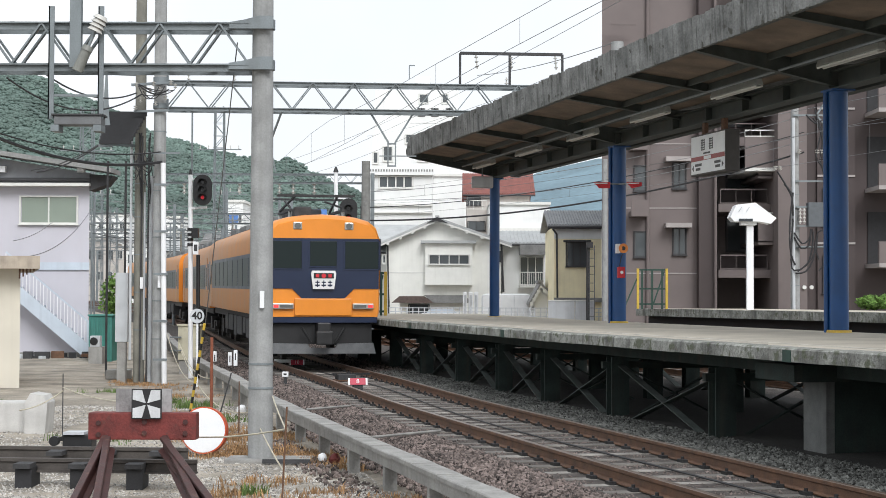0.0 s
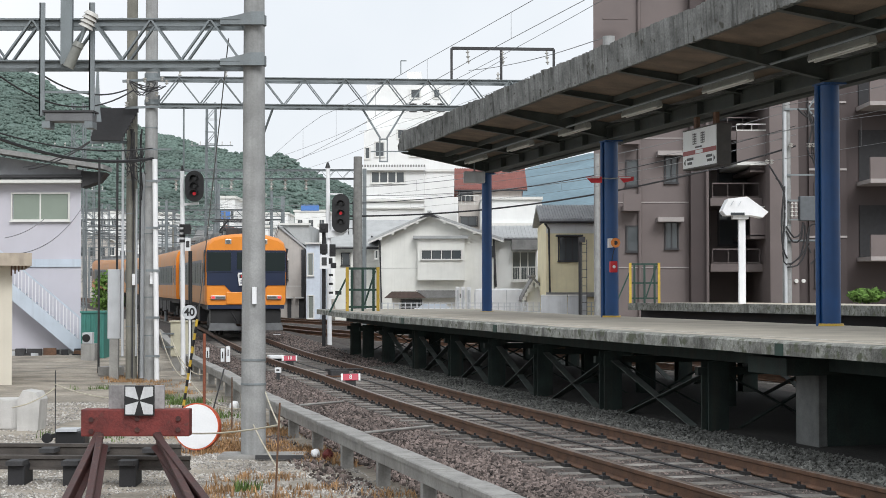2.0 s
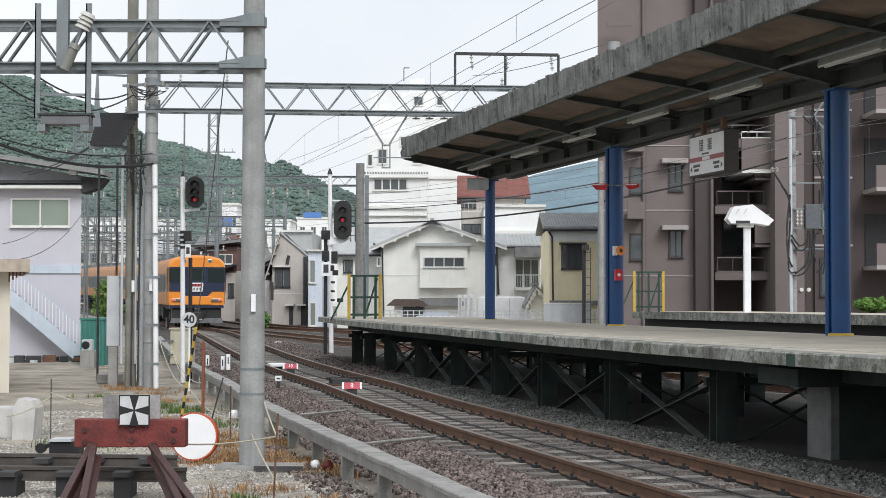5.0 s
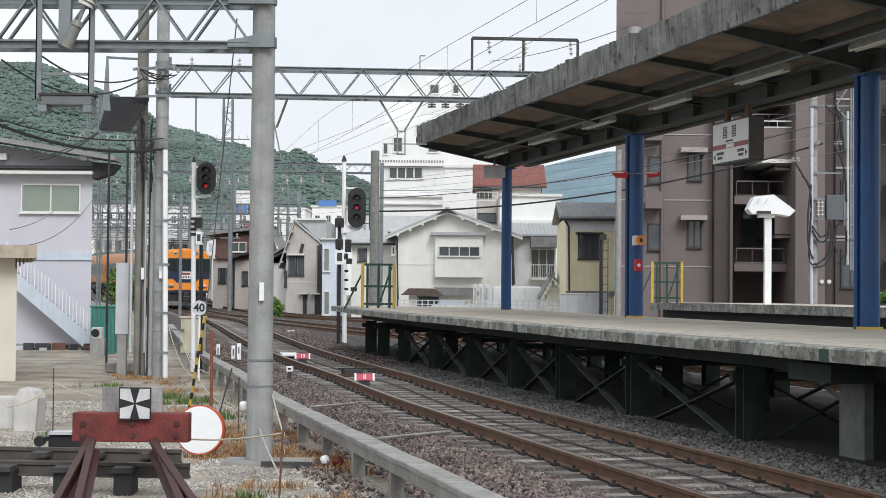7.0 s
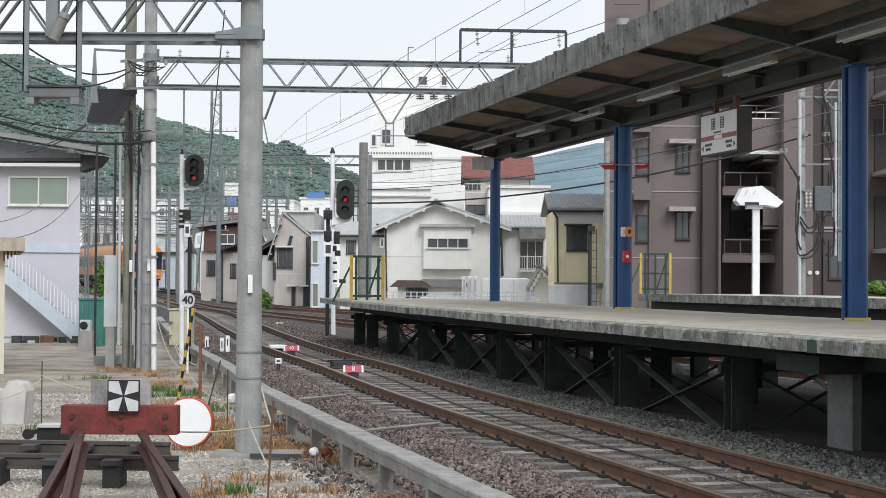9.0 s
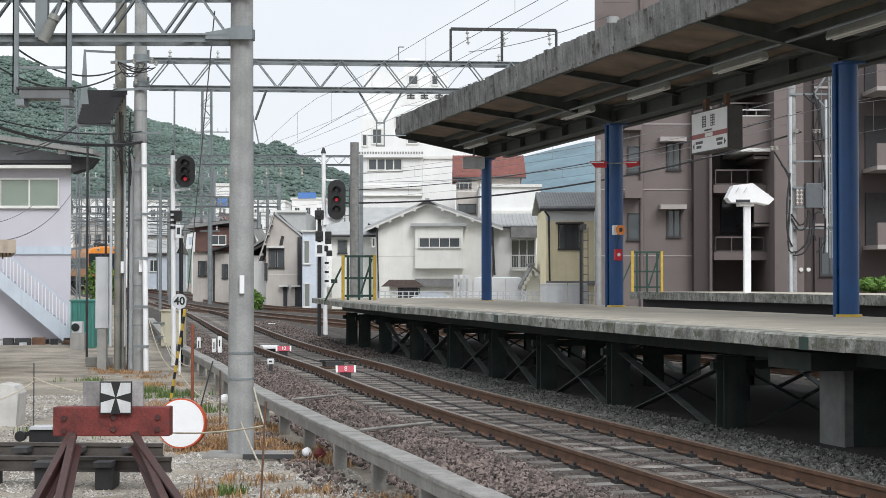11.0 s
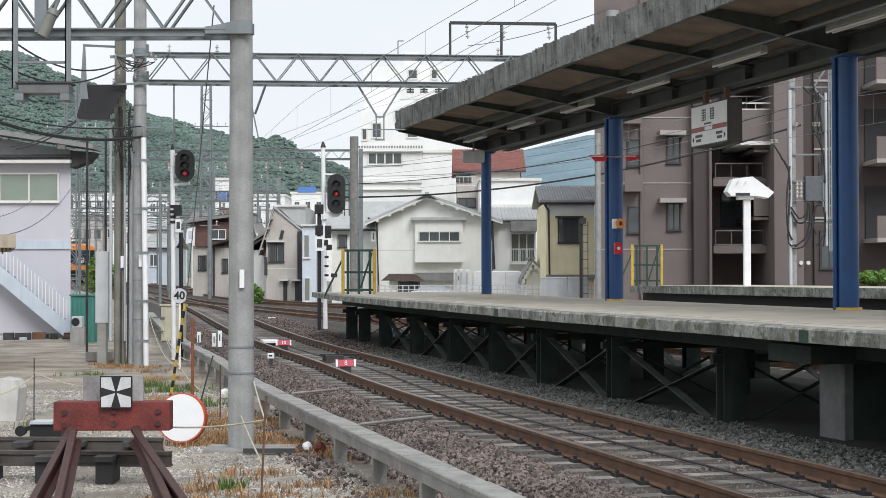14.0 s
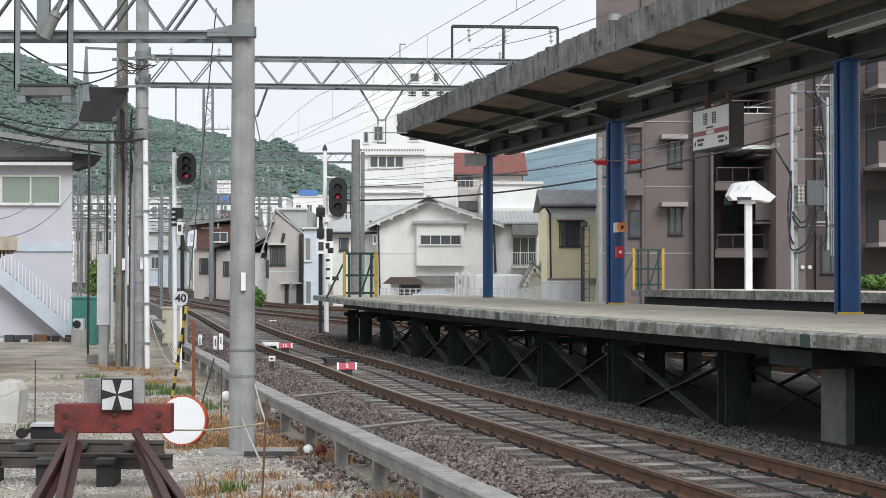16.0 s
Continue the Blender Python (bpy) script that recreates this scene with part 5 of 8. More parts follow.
def white_tower():
    t = thing("hotel", "tall white building with a roof-top box and a signboard", "building")
    Y = 150.0
    walls(t, -7.447, 2.379, Y, 16, 16.806, HOUSE_WHITE)
    part("upper_block", box(B(), -7.344, 0.569, Y + 3, Y + 14, 16.806, 21.374), HOUSE_WHITE, t)
    part("roof_box", box(B(), -3.620, -2.172, Y + 6, Y + 9, 21.374, 23.037), HOUSE_WHITE, t)
    part("signboard", box(B(), -3.930, 0.310, Y - 0.3, Y, 17.844, 19.401), HOUSE_WHITE, t)
    for x in (728, 752, 778):
        X = (x - 784) * Y / 2900
        bm = B()
        for k in range(4):
            box(bm, X - 0.34, X + 0.34, Y - 0.36, Y - 0.31, 18.466 + 0.22 * k, 18.466 + 0.22 * k + 0.11)
        box(bm, X - 0.06, X + 0.06, Y - 0.37, Y - 0.31, 18.466, 18.466 + 0.8)
        part("sign_strokes", bm, UNDER, t, "plain dark bars of writing")
    for r in ((-3.17, -2.32, 20.18, 20.92), (-1.00, -0.47, 20.18, 20.92)):
        window(t, 153.0, r, 1, WIN_GLASS, TRIM, w=0.1)
    for r in ((-7.34, -6.93, 14.21, 15.15), (-6.41, -5.59, 14.42, 15.66), (-3.21, -2.28, 14.42, 15.15), (-4.34, -3.72, 16.08, 16.81)):
        window(t, Y, r, 1, WIN_GLASS, TRIM, w=0.1)
    bm = bar(B(), (-4.09, 152.00, 22.27), (-4.09, 152.00, 23.53), 0.1)
    bar(bm, (-4.09, 152.00, 23.53), (-3.56, 152.00, 23.53), 0.1)
    part("roof_rail", bm, STEEL, t)
    # lower white block with a row of windows and a crenellated parapet
    h = thing("building", "white three-storey building with a row of dark windows", "building")
    Y = 125.0
    walls(h, -6.723, -1.551, Y, 12, 11.172, HOUSE_WHITE)
    part("parapet", box(B(), -6.895, -1.465, Y - 0.4, Y + 12, 11.172, 11.432), HOUSE_WHITE, h)
    for i in range(26):
        x = -6.723 + (-1.551 - -6.723) * i / 25
        part("cresting", box(B(), x - 0.06, x + 0.06, Y - 0.42, Y - 0.3, 11.432, 11.605), TILE_GREY, h)
    window(h, Y, (-5.65, -3.10, 10.27, 11.04), 4, WIN_GLASS, TRIM, w=0.1)
    part("ledge", box(B(), -6.637, -1.551, Y - 0.25, Y, 8.797, 8.970), TRIM, h)
    part("ledge", box(B(), -6.637, -1.551, Y - 0.25, Y, 8.236, 8.322), TRIM, h)
    h = thing("building", "plain white windowless building beside the red-roofed house", "building")
    walls(h, -1.589, 0.971, 128, 12, 11.312, HOUSE_WHITE)
    part("roof_edge", box(B(), -1.677, 1.015, 127.8, 140, 11.312, 11.489), TRIM, h)
    # red-roofed house
    r = thing("house", "old house with a steep red tiled roof and a balcony", "house")
    Y = 118.0
    walls(r, 1.058, 5.614, Y, 8, 9.336, HOUSE_BEIGE)
    eaves(r, 1.139, 5.614, Y, 7, 9.336, 10.926, TILE_RED, 0.4, 30)
    window(r, Y, (1.06, 2.03, 8.52, 9.34), 3, WIN_GLASS, DARK_TRIM)
    window(r, Y, (1.14, 2.36, 6.65, 7.26), 2, WIN_GLASS, DARK_TRIM)
    railing(r, 0.895, 2.482, Y - 0.9, 8.113, 8.765, 0.3)
    w = thing("building", "long low white building with a flat roof", "building")
    walls(w, 2.549, 6.719, 112, 6, 8.250, HOUSE_WHITE)
    part("parapet", box(B(), 2.549, 6.796, 111.8, 118, 8.173, 8.366), TRIM, w)
    part("lower_band", box(B(), 2.549, 6.719, 111.7, 112.0, 6.239, 6.548), TRIM, w)


def beige_row():
    t = thing("house", "beige rendered house with a steep gable towards the tracks", "house")
    Y = 92.0
    x0, x1, xr, zr = -9.90, -7.95, -9.42, 5.45
    part("wall", prism(B(), [(x0, GZ), (x1, GZ), (x1, 4.22), (xr, zr), (x0, 3.95)], Y, Y + 8, "y"), HOUSE_BEIGE, t)
    part("roof", prism(B(), [(xr, zr + 0.02), (xr, zr + 0.15), (x0 - 0.38, 3.0), (x0 - 0.38, 2.87)], Y - 0.6, Y + 8.2, "y"), TILE_GREY, t, "grey steep roof slope")
    part("roof", prism(B(), [(xr, zr + 0.02), (xr, zr + 0.15), (x1 + 0.12, 4.28), (x1 + 0.12, 4.16)], Y - 0.12, Y + 8.2, "y"), TILE_PALE, t, "pale ribbed roof slope")
    part("upper_roof", prism(B(), [(xr + 0.1, zr + 0.17), (x1 + 0.22, zr + 0.17), (x1 + 0.22, 4.35), (x1 - 0.3, 4.62)], Y + 0.5, Y + 8, "y"), TILE_PALE, t, "pale sheet roof of the rear wing")
    part("ridge_board", box(B(), xr - 0.08, x1 + 0.3, Y + 0.3, Y + 0.46, zr + 0.16, zr + 0.27), TRIM, t)
    part("barge_board", prism(B(), [(xr, zr - 0.12), (xr, zr + 0.01), (x0 - 0.38, 2.86), (x0 - 0.38, 2.74)], Y - 0.63, Y - 0.58, "y"), HOUSE_BEIGE, t)
    for k in range(4):
        f = (k + 0.6) / 4.4
        px, pz = xr + (x0 - 0.35 - xr) * f, zr - 0.12 + (2.95 - zr) * f
        part("purlin_end", box(B(), px - 0.05, px + 0.05, Y - 0.56, Y - 0.004, pz - 0.12, pz), HOUSE_BEIGE, t)
    for wx in (-9.70, -9.27):
        window(t, Y, (wx, wx + 0.34, 2.53, 3.5), 1, WIN_GLASS, DARK_TRIM)
    part("window_hood", box(B(), -9.85, -8.85, Y - 0.3, Y, 3.6, 3.68), TRIM, t)
    part("meter_box", box(B(), -9.98, -9.82, Y - 0.2, Y, 1.75, 2.75), DARK_TRIM, t)
    part("lamp_bracket", bar(B(), (-9.05, Y - 0.25, 3.75), (-8.95, Y - 0.2, 4.25), 0.14), DARK_TRIM, t)
    for wx in (-8.93, -8.27):
        part("door", box(B(), wx, wx + 0.22, Y - 0.05, Y - 0.004, GZ, 1.4), DARK_TRIM, t, "dark narrow door")
        part("door_hood", box(B(), wx - 0.2, wx + 0.32, Y - 0.45, Y, 1.42, 1.5), TRIM, t)
    part("corner_post", box(B(), -8.13, -7.95, Y - 0.15, Y - 0.004, GZ, 4.2), DARK_TRIM, t)
    part("wall_seam", box(B(), x0, x1 - 0.2, Y - 0.012, Y, 2.1, 2.14), TRIM, t)
    k = thing("lean_to", "small shed with a dark sloping roof beside the beige house", "shed")
    part("wall", box(B(), -11.2, -9.95, 94, 99, GZ, 3.2), HOUSE_WHITE, k)
    part("roof", prism(B(), [(-11.35, 3.15), (-9.92, 3.95), (-9.92, 4.08), (-11.35, 3.28)], 93.4, 99.2, "y"), UNDER, k)
    part("roof", prism(B(), [(-11.35, 3.6), (-9.95, 4.5), (-9.95, 4.62), (-11.35, 3.72)], 96.4, 101, "y"), TILE_GREY, k)
    r = thing("house", "old house with a red-brown boarded upper storey", "house")
    Y = 106.0
    q = Y / 2900
    RB = mat("red_brown_boards", (0.13, 0.072, 0.062), 0.85, vary=0.25, scale=2, bump=0.2, streak=0.2)
    part("upper_wall", box(B(), (346 - 784) * q, (409 - 784) * q, Y, Y + 8, 1.68 + 54 * q, 1.68 + 97 * q), RB, r, "red-brown boarded wall")
    part("lower_wall", box(B(), (341 - 784) * q, (409 - 784) * q, Y + 0.3, Y + 8, GZ, 1.68 + 54 * q), HOUSE_BEIGE, r)
    part("roof", prism(B(), [((330 - 784) * q, 1.68 + 94 * q), ((414 - 784) * q, 1.68 + 105 * q), ((414 - 784) * q, 1.68 + 110 * q), ((330 - 784) * q, 1.68 + 99 * q)], Y - 0.6, Y + 8.5, "y"), TILE_GREY, r)
    window(r, Y, ((376 - 784) * q, (400 - 784) * q, 1.68 + 67 * q, 1.68 + 82 * q), 2, WIN_GLASS, TRIM)
    part("sign_board", prism(B(), [((331 - 784) * q, 1.68 + 58 * q), ((347 - 784) * q, 1.68 + 60 * q), ((348 - 784) * q, 1.68 + 88 * q), ((333 - 784) * q, 1.68 + 84 * q)], Y - 0.3, Y - 0.2, "y"), WHITE, r, "white signboard with a plain blue shape")
    part("sign_shape", box(B(), (336 - 784) * q, (344 - 784) * q, Y - 0.31, Y - 0.302, 1.68 + 66 * q, 1.68 + 80 * q), PALE_BLUE, r)
    part("porch_roof", prism(B(), [((372 - 784) * q, 1.68 + 50 * q), ((410 - 784) * q, 1.68 + 63 * q), ((410 - 784) * q, 1.68 + 66 * q), ((372 - 784) * q, 1.68 + 53 * q)], Y - 1.6, Y - 0.004, "y"), DARK_TRIM, r)
    part("side_wall", box(B(), (384 - 784) * q, (409 - 784) * q, Y - 0.8, Y + 0.3, GZ, 1.68 + 50 * q), HOUSE_BEIGE, r)
    window(r, Y - 0.8, ((398 - 784) * q, (406 - 784) * q, 1.68 + 8 * q, 1.68 + 30 * q), 1, WIN_GLASS, DARK_TRIM)
    window(r, Y + 0.3, ((352 - 784) * q, (364 - 784) * q, 1.68 + 12 * q, 1.68 + 36 * q), 2, WIN_GLASS, DARK_TRIM)
    part("drain_pipe", tube(B(), ((383 - 784) * q, Y - 0.9, GZ), ((383 - 784) * q, Y - 0.9, 1.68 + 52 * q), 0.06, seg=8), DARK_TRIM, r)
    w = thing("house", "narrow white house with pale blue windows", "house")
    walls(w, -7.524, -6.766, 88, 8, 4.381, mat("pale_blue_render", (0.60, 0.66, 0.74), 0.8, vary=0.06, streak=0.12))
    part("roof_edge", box(B(), -7.585, -6.705, 87.8, 96, 4.381, 4.472), TRIM, w)
    window(w, 88.0, (-7.43, -7.16, 2.71, 3.87), 1, CURTAIN_GLASS)
    window(w, 88.0, (-7.40, -7.13, 0.38, 1.56), 1, CURTAIN_GLASS)
    g = thing("house", "grey old house with a sagging dark roof", "house")
    walls(g, -11.515, -10.619, 100, 9, 3.749, HOUSE_BEIGE)
    part("roof", prism(B(), [(-11.860, 3.473), (-10.481, 4.508), (-10.481, 4.681), (-11.998, 3.577)], 99.5, 109, "y"), TILE_GREY, g)
    window(g, 100.0, (-11.07, -10.89, 1.68, 2.71), 1, WIN_GLASS, DARK_TRIM)
    # houses by the curve
    rng = random.Random(12)
    for (x0, x1, y0, Y, mm, rm, k) in ((392, 428, 430, 112, HOUSE_BEIGE, TILE_PALE, "grey"), (340, 372, 400, 128, HOUSE_WHITE, TILE_GREY, "white"), (372, 412, 398, 135, HOUSE_BEIGE, TILE_RED, "beige"),
                                       (262, 306, 440, 150, PALE_BLUE, TILE_PALE, "pale blue"), (262, 312, 408, 175, HOUSE_WHITE, TILE_PALE, "white"), (200, 262, 405, 190, HOUSE_WHITE, TILE_GREY, "white"),
                                       (130, 200, 398, 200, HOUSE_BEIGE, TILE_GREY, "beige"), (420, 452, 408, 120, HOUSE_WHITE, TILE_GREY, "white"), (60, 130, 380, 215, HOUSE_WHITE, TILE_GREY, "white"), (-40, 60, 370, 230, HOUSE_BEIGE, TILE_GREY, "beige")):
        h = thing("house", k + " town house beside the curving tracks", "house", group="houses by the curve")
        s = Y / 2900
        a, b, z = (x0 - 784) * s, (x1 - 784) * s, 1.68 + (492 - y0) * s
        walls(h, a, b, Y, 8, z, mm)
        if rng.random() < 0.5:
            eaves(h, a, b, Y, 7, z, z + 0.9 + 0.4 * rng.random(), rm, 0.4)
        else:
            gable(h, a, b, Y, 7, z, z + 1.1, mm, rm, 0.4)
        n = max(1, int((b - a) / 1.1))
        for i in range(n):
            if rng.random() < 0.75:
                c = a + (b - a) * (i + 0.5) / n
                window(h, Y, (c - 0.32, c + 0.32, z - 1.7, z - 0.7), 2, WIN_GLASS, DARK_TRIM if rng.random() < 0.5 else TRIM)
                if rng.random() < 0.6:
                    window(h, Y, (c - 0.3, c + 0.3, z - 4.3, z - 3.3), 2, WIN_GLASS, TRIM)
    # larger flat-roofed blocks farther off
    for (x0, x1, y0, Y, k) in ((380, 410, 322, 210, "white block with a blue mark on its wall"), (370, 470, 373, 240, "long white shed with a shallow roof"), (445, 505, 350, 300, "white works building on the hill's foot"), (517, 575, 346, 280, "white works building with a blue roof sign"),
                               (262, 300, 350, 290, "long white warehouse roof behind the yard"), (130, 205, 347, 300, "white warehouse behind the yard"), (560, 650, 372, 200, "white flat-roofed house behind the signal"), (930, 1050, 350, 200, "pale flat-roofed house below the hill")):
        h = thing("building", k, "building")
        s = Y / 2900
        a, b, z = (x0 - 784) * s, (x1 - 784) * s, 1.68 + (492 - y0) * s
        walls(h, a, b, Y, 12, z, HOUSE_WHITE)
        part("parapet", box(B(), a - 0.2, b + 0.2, Y - 0.2, Y + 12, z, z + 0.35), TRIM, h)
        n = max(2, int((b - a) / 1.6))
        for i in range(n):
            c = a + (b - a) * (i + 0.5) / n
            window(h, Y, (c - 0.4, c + 0.4, z - 2.6, z - 1.4), 2, WIN_GLASS, TRIM)
        if "blue" in k:
            part("blue_mark", box(B(), a + (b - a) * 0.2, a + (b - a) * 0.75, Y - 0.3, Y - 0.21, z - (2.6 if Y == 210 else -0.2), z - (1.6 if Y == 210 else -1.2)), mat("blue_sign", (0.08, 0.2, 0.5), 0.5, vary=0.1, bump=0), h, "plain blue sign shape")


def apartment():
    t = thing("apartment_building", "taupe tiled apartment block with balconies and dark recesses", "apartment block")
    Y = 66.0
    H = 19.0
    part("wall", prism(B(), [(6.144, 66.0), (10.376, 66.0), (10.376, 80.0), (7.778, 80.0)], GZ, H, "z"), APT, t)
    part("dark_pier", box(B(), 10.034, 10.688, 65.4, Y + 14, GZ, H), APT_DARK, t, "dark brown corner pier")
    part("recess_wall", box(B(), 11.086, 14.654, 69.0, 80, GZ, H), APT, t, "dark recessed balcony wall")
    part("right_pier", box(B(), 12.975, 14.122, 64.0, 80, GZ, H), APT, t)
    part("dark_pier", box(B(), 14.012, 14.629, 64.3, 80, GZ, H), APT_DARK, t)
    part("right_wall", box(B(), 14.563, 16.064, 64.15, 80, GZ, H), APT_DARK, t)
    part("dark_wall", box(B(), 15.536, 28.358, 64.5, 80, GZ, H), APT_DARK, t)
    part("slab_line", box(B(), 6.144, 10.126, Y - 0.03, Y, 2.715, 2.761), APT_LINE, t)
    for yb in (328, 212, 94):
        part("slab_line", box(B(), 6.144, 10.126, Y - 0.03, Y, 1.68 + (492 - yb - 1) * Y / 2900, 1.68 + (492 - yb + 1) * Y / 2900), APT_LINE, t)
    part("drain_pipe", tube(B(), (8.010, Y - 0.12, GZ), (8.010, Y - 0.12, H), 0.07, seg=8), APT, t)
    part("drain_pipe", tube(B(), (10.678, 65.2, GZ), (10.678, 65.2, H), 0.06, seg=8), APT, t)
    for dy in (0, -119, -238):
        s = Y / 2900

        def r(x0, y0, x1, y1):
            return ((x0 - 784) * s, (x1 - 784) * s, 1.68 + (492 - y1 - dy) * s, 1.68 + (492 - y0 - dy) * s)
        window(t, Y, r(1183, 366, 1204, 410), 2, WIN_GLASS, DARK_TRIM)
        a = r(1166, 356, 1212, 364)
        part("window_hood", box(B(), a[0], a[1], Y - 0.7, Y, a[2], a[3]), APT_LINE, t, "pale concrete window hood")
        window(t, Y, r(1113, 372, 1134, 415), 1, WIN_GLASS, DARK_TRIM)
        a = r(1103, 335, 1132, 345)
        part("balcony_slab", box(B(), a[0], a[1], Y - 0.9, Y, a[2], a[3]), APT, t)
        part("balcony_wall", box(B(), a[0], a[1], Y - 0.9, Y - 0.78, a[3], a[3] + 0.45), APT, t)
        # recessed balconies
        yb = 65.6
        s2 = yb / 2900

        def q(x0, y0, x1, y1):
            return ((x0 - 784) * s2, (x1 - 784) * s2, 1.68 + (492 - y1 - dy) * s2, 1.68 + (492 - y0 - dy) * s2)
        a = q(1264, 439, 1358, 453)
        part("balcony_slab", box(B(), a[0], a[1], yb, 69.0, a[2], a[3]), APT, t, "taupe balcony slab")
        railing(t, a[0] + 0.1, a[0] + 2.0, yb + 0.1, a[3], a[3] + 0.6, 0.62, APT, "balcony_railing")
        window(t, 69.0, (a[0] + 0.9, a[0] + 2.1, a[3] + 0.9, a[3] + 2.3), 2, WIN_GLASS, DARK_TRIM)
        a = q(1331, 470, 1372, 505)
        part("balcony_front", box(B(), a[0], a[1], yb - 0.6, yb - 0.45, a[2] + 2.6, a[3] + 2.75), APT, t, "taupe balcony front")
        part("balcony_slab", box(B(), a[0], a[1], yb - 0.6, 69.0, a[2] + 2.5, a[2] + 2.65), APT, t)
        railing(t, a[0], a[1], yb - 0.52, a[3] + 2.75, a[3] + 3.0, 0.8, TRIM, "balcony_railing")
        # right side windows
        for x in (1452,):
            window(t, 64.15 if x < 1500 else 64.5, ((x - 784) * 64.3 / 2900, (x + 30 - 784) * 64.3 / 2900, a[2] + 0.6, a[2] + 2.0), 2, WIN_GLASS, DARK_TRIM)
        part("slab_line", box(B(), 14.563, 16.064, 64.1, 64.15, a[2] + 2.5, a[2] + 2.58), APT_LINE, t)
        b = ((1553 - 784) * 62.4 / 2900, (1700 - 784) * 62.4 / 2900)
        zf = 1.68 + (492 - 426 - dy * 1.18) * 62.4 / 2900
        part("balcony_front", box(B(), b[0], b[1], 62.3, 62.45, zf, zf + 0.84), APT, t, "taupe balcony front")
        part("balcony_slab", box(B(), b[0], b[1], 62.3, 64.5, zf - 0.16, zf), APT_LINE, t)
        # Near-black sheet added at the back: the recess's darkness, not a door.
        part("balcony_door", box(B(), b[0] + 0.1, b[1], 64.44, 64.5, zf, zf + 2.1), DARK, t, "near-black sheet standing for balcony recess shade")
    b = (11.796, 13.025, 6.982, 8.214)
    part("balcony_front", box(B(), b[0], b[1], 64.7, 64.85, b[2], b[3]), APT, t)
    part("balcony_slab", box(B(), b[0], b[1], 64.7, 69, b[2] - 0.14, b[2]), TRIM, t)
    railing(t, b[0], b[1], 64.75, b[3], b[3] + 0.28, 0.5, TRIM, "balcony_railing")
    b = (6.429, 7.508, 12.884, 12.319)
    part("balcony_front", box(B(), 6.429, 7.463, 65.1, 65.2, 12.997, 12.816), APT, t)
    for x in (1418, 1431):
        X = (x - 784) * 64 / 2900
        part("vent_cap", tube(B(), (X, 64.0, 2.165), (X, 63.9, 2.165), 0.08, seg=10), TRIM, t)


def utility_pole():
    t = build_pole(12.805, 60.0, 10.5, 0.18, 0.14, "utility pole with a transformer box and looping black cables", bands=(2.2, 4.2, 5.6))
    o = Vector((12.805, 60.0, 0))

    def pt(x, y, d=0.0):
        return Vector(((x - 784) * 60 / 2900, 60 + d, 1.68 + (492 - y) * 60 / 2900)) - o
    for a, b in (((1398, 160), (1470, 160)), ((1398, 279), (1475, 279)), ((1398, 398), (1475, 398)), ((1400, 325), (1460, 325)), ((1440, 160), (1475, 200)), ((1440, 160), (1460, 130))):
        part("cross_arm", bar(B(), pt(*a, -0.2), pt(*b, -0.2), 0.06), STEEL, t)
    part("conduit", tube(B(), pt(1398, 520, -0.25), pt(1398, 165, -0.25), 0.06, seg=8), GREY_BOX, t)
    part("conduit", tube(B(), pt(1461, 440, -0.25), pt(1461, 170, -0.25), 0.05, seg=8), GREY_BOX, t)
    part("transformer_box", box(B(), pt(1422, 0).x, pt(1450, 0).x, -0.5, -0.1, pt(0, 362).z, pt(0, 318).z, bevel=0.03), mat("transformer_grey", (0.09, 0.10, 0.11), 0.6, vary=0.15), t)
    bm = B()
    for pts in (((1380, 285), (1392, 300), (1396, 340), (1392, 420), (1398, 440), (1420, 430), (1430, 400), (1432, 370)), ((1368, 262), (1385, 290), (1395, 310)), ((1398, 380), (1410, 400), (1424, 395), (1428, 365)),
                ((1442, 440), (1456, 420), (1458, 380)), ((1440, 165), (1450, 200), (1445, 240), (1455, 280), (1458, 330)), ((1436, 150), (1452, 220), (1450, 262)), ((1400, 445), (1418, 442), (1432, 420), (1436, 385)), ((1396, 300), (1390, 360), (1392, 410), (1400, 430)), ((1398, 372), (1412, 392), (1424, 384), (1430, 366)), ((1404, 442), (1424, 425), (1438, 400), (1440, 372), (1452, 368)), ((1456, 372), (1458, 410), (1454, 442)), ((1440, 372), (1436, 400), (1442, 420)), ((1432, 165), (1446, 190), (1438, 235), (1452, 262), (1452, 316)), ((1420, 160), (1436, 175), (1448, 170))):
        wire(bm, spline([pt(*p, -0.35) for p in pts], 0.2), 0.033, 6)
    for x0, y0, x1, y1 in ((1403, 326, 1458, 326), (1403, 360, 1460, 360), (1403, 397, 1475, 397), (1455, 316, 1455, 372), (1470, 130, 1470, 450), (1466, 130, 1466, 450)):
        part("rack_bar", bar(B(), pt(x0, y0, -0.3), pt(x1, y1, -0.3), 0.05), STEEL, t)
    for k in range(8):
        part("ladder_rung", bar(B(), pt(1465, 165 + 34 * k, -0.3), pt(1471, 165 + 34 * k, -0.3), 0.03), GREY_BOX, t)
    for x, y0, y1 in ((1409, 328, 356), (1416, 328, 356)):
        insulator(t, pt(x, y1, -0.35), pt(x, y0, -0.35), 0.07, 4)
    tagged(part("looping_cable", bm, CABLE, t, "looping black cable"), kind="stuff")
    for x, y in ((1365, 252), (1373, 252), (1408, 222), (1440, 222), (1447, 222)):
        insulator(t, pt(x, y, -0.3), pt(x, y + 8, -0.3), 0.09, 2)


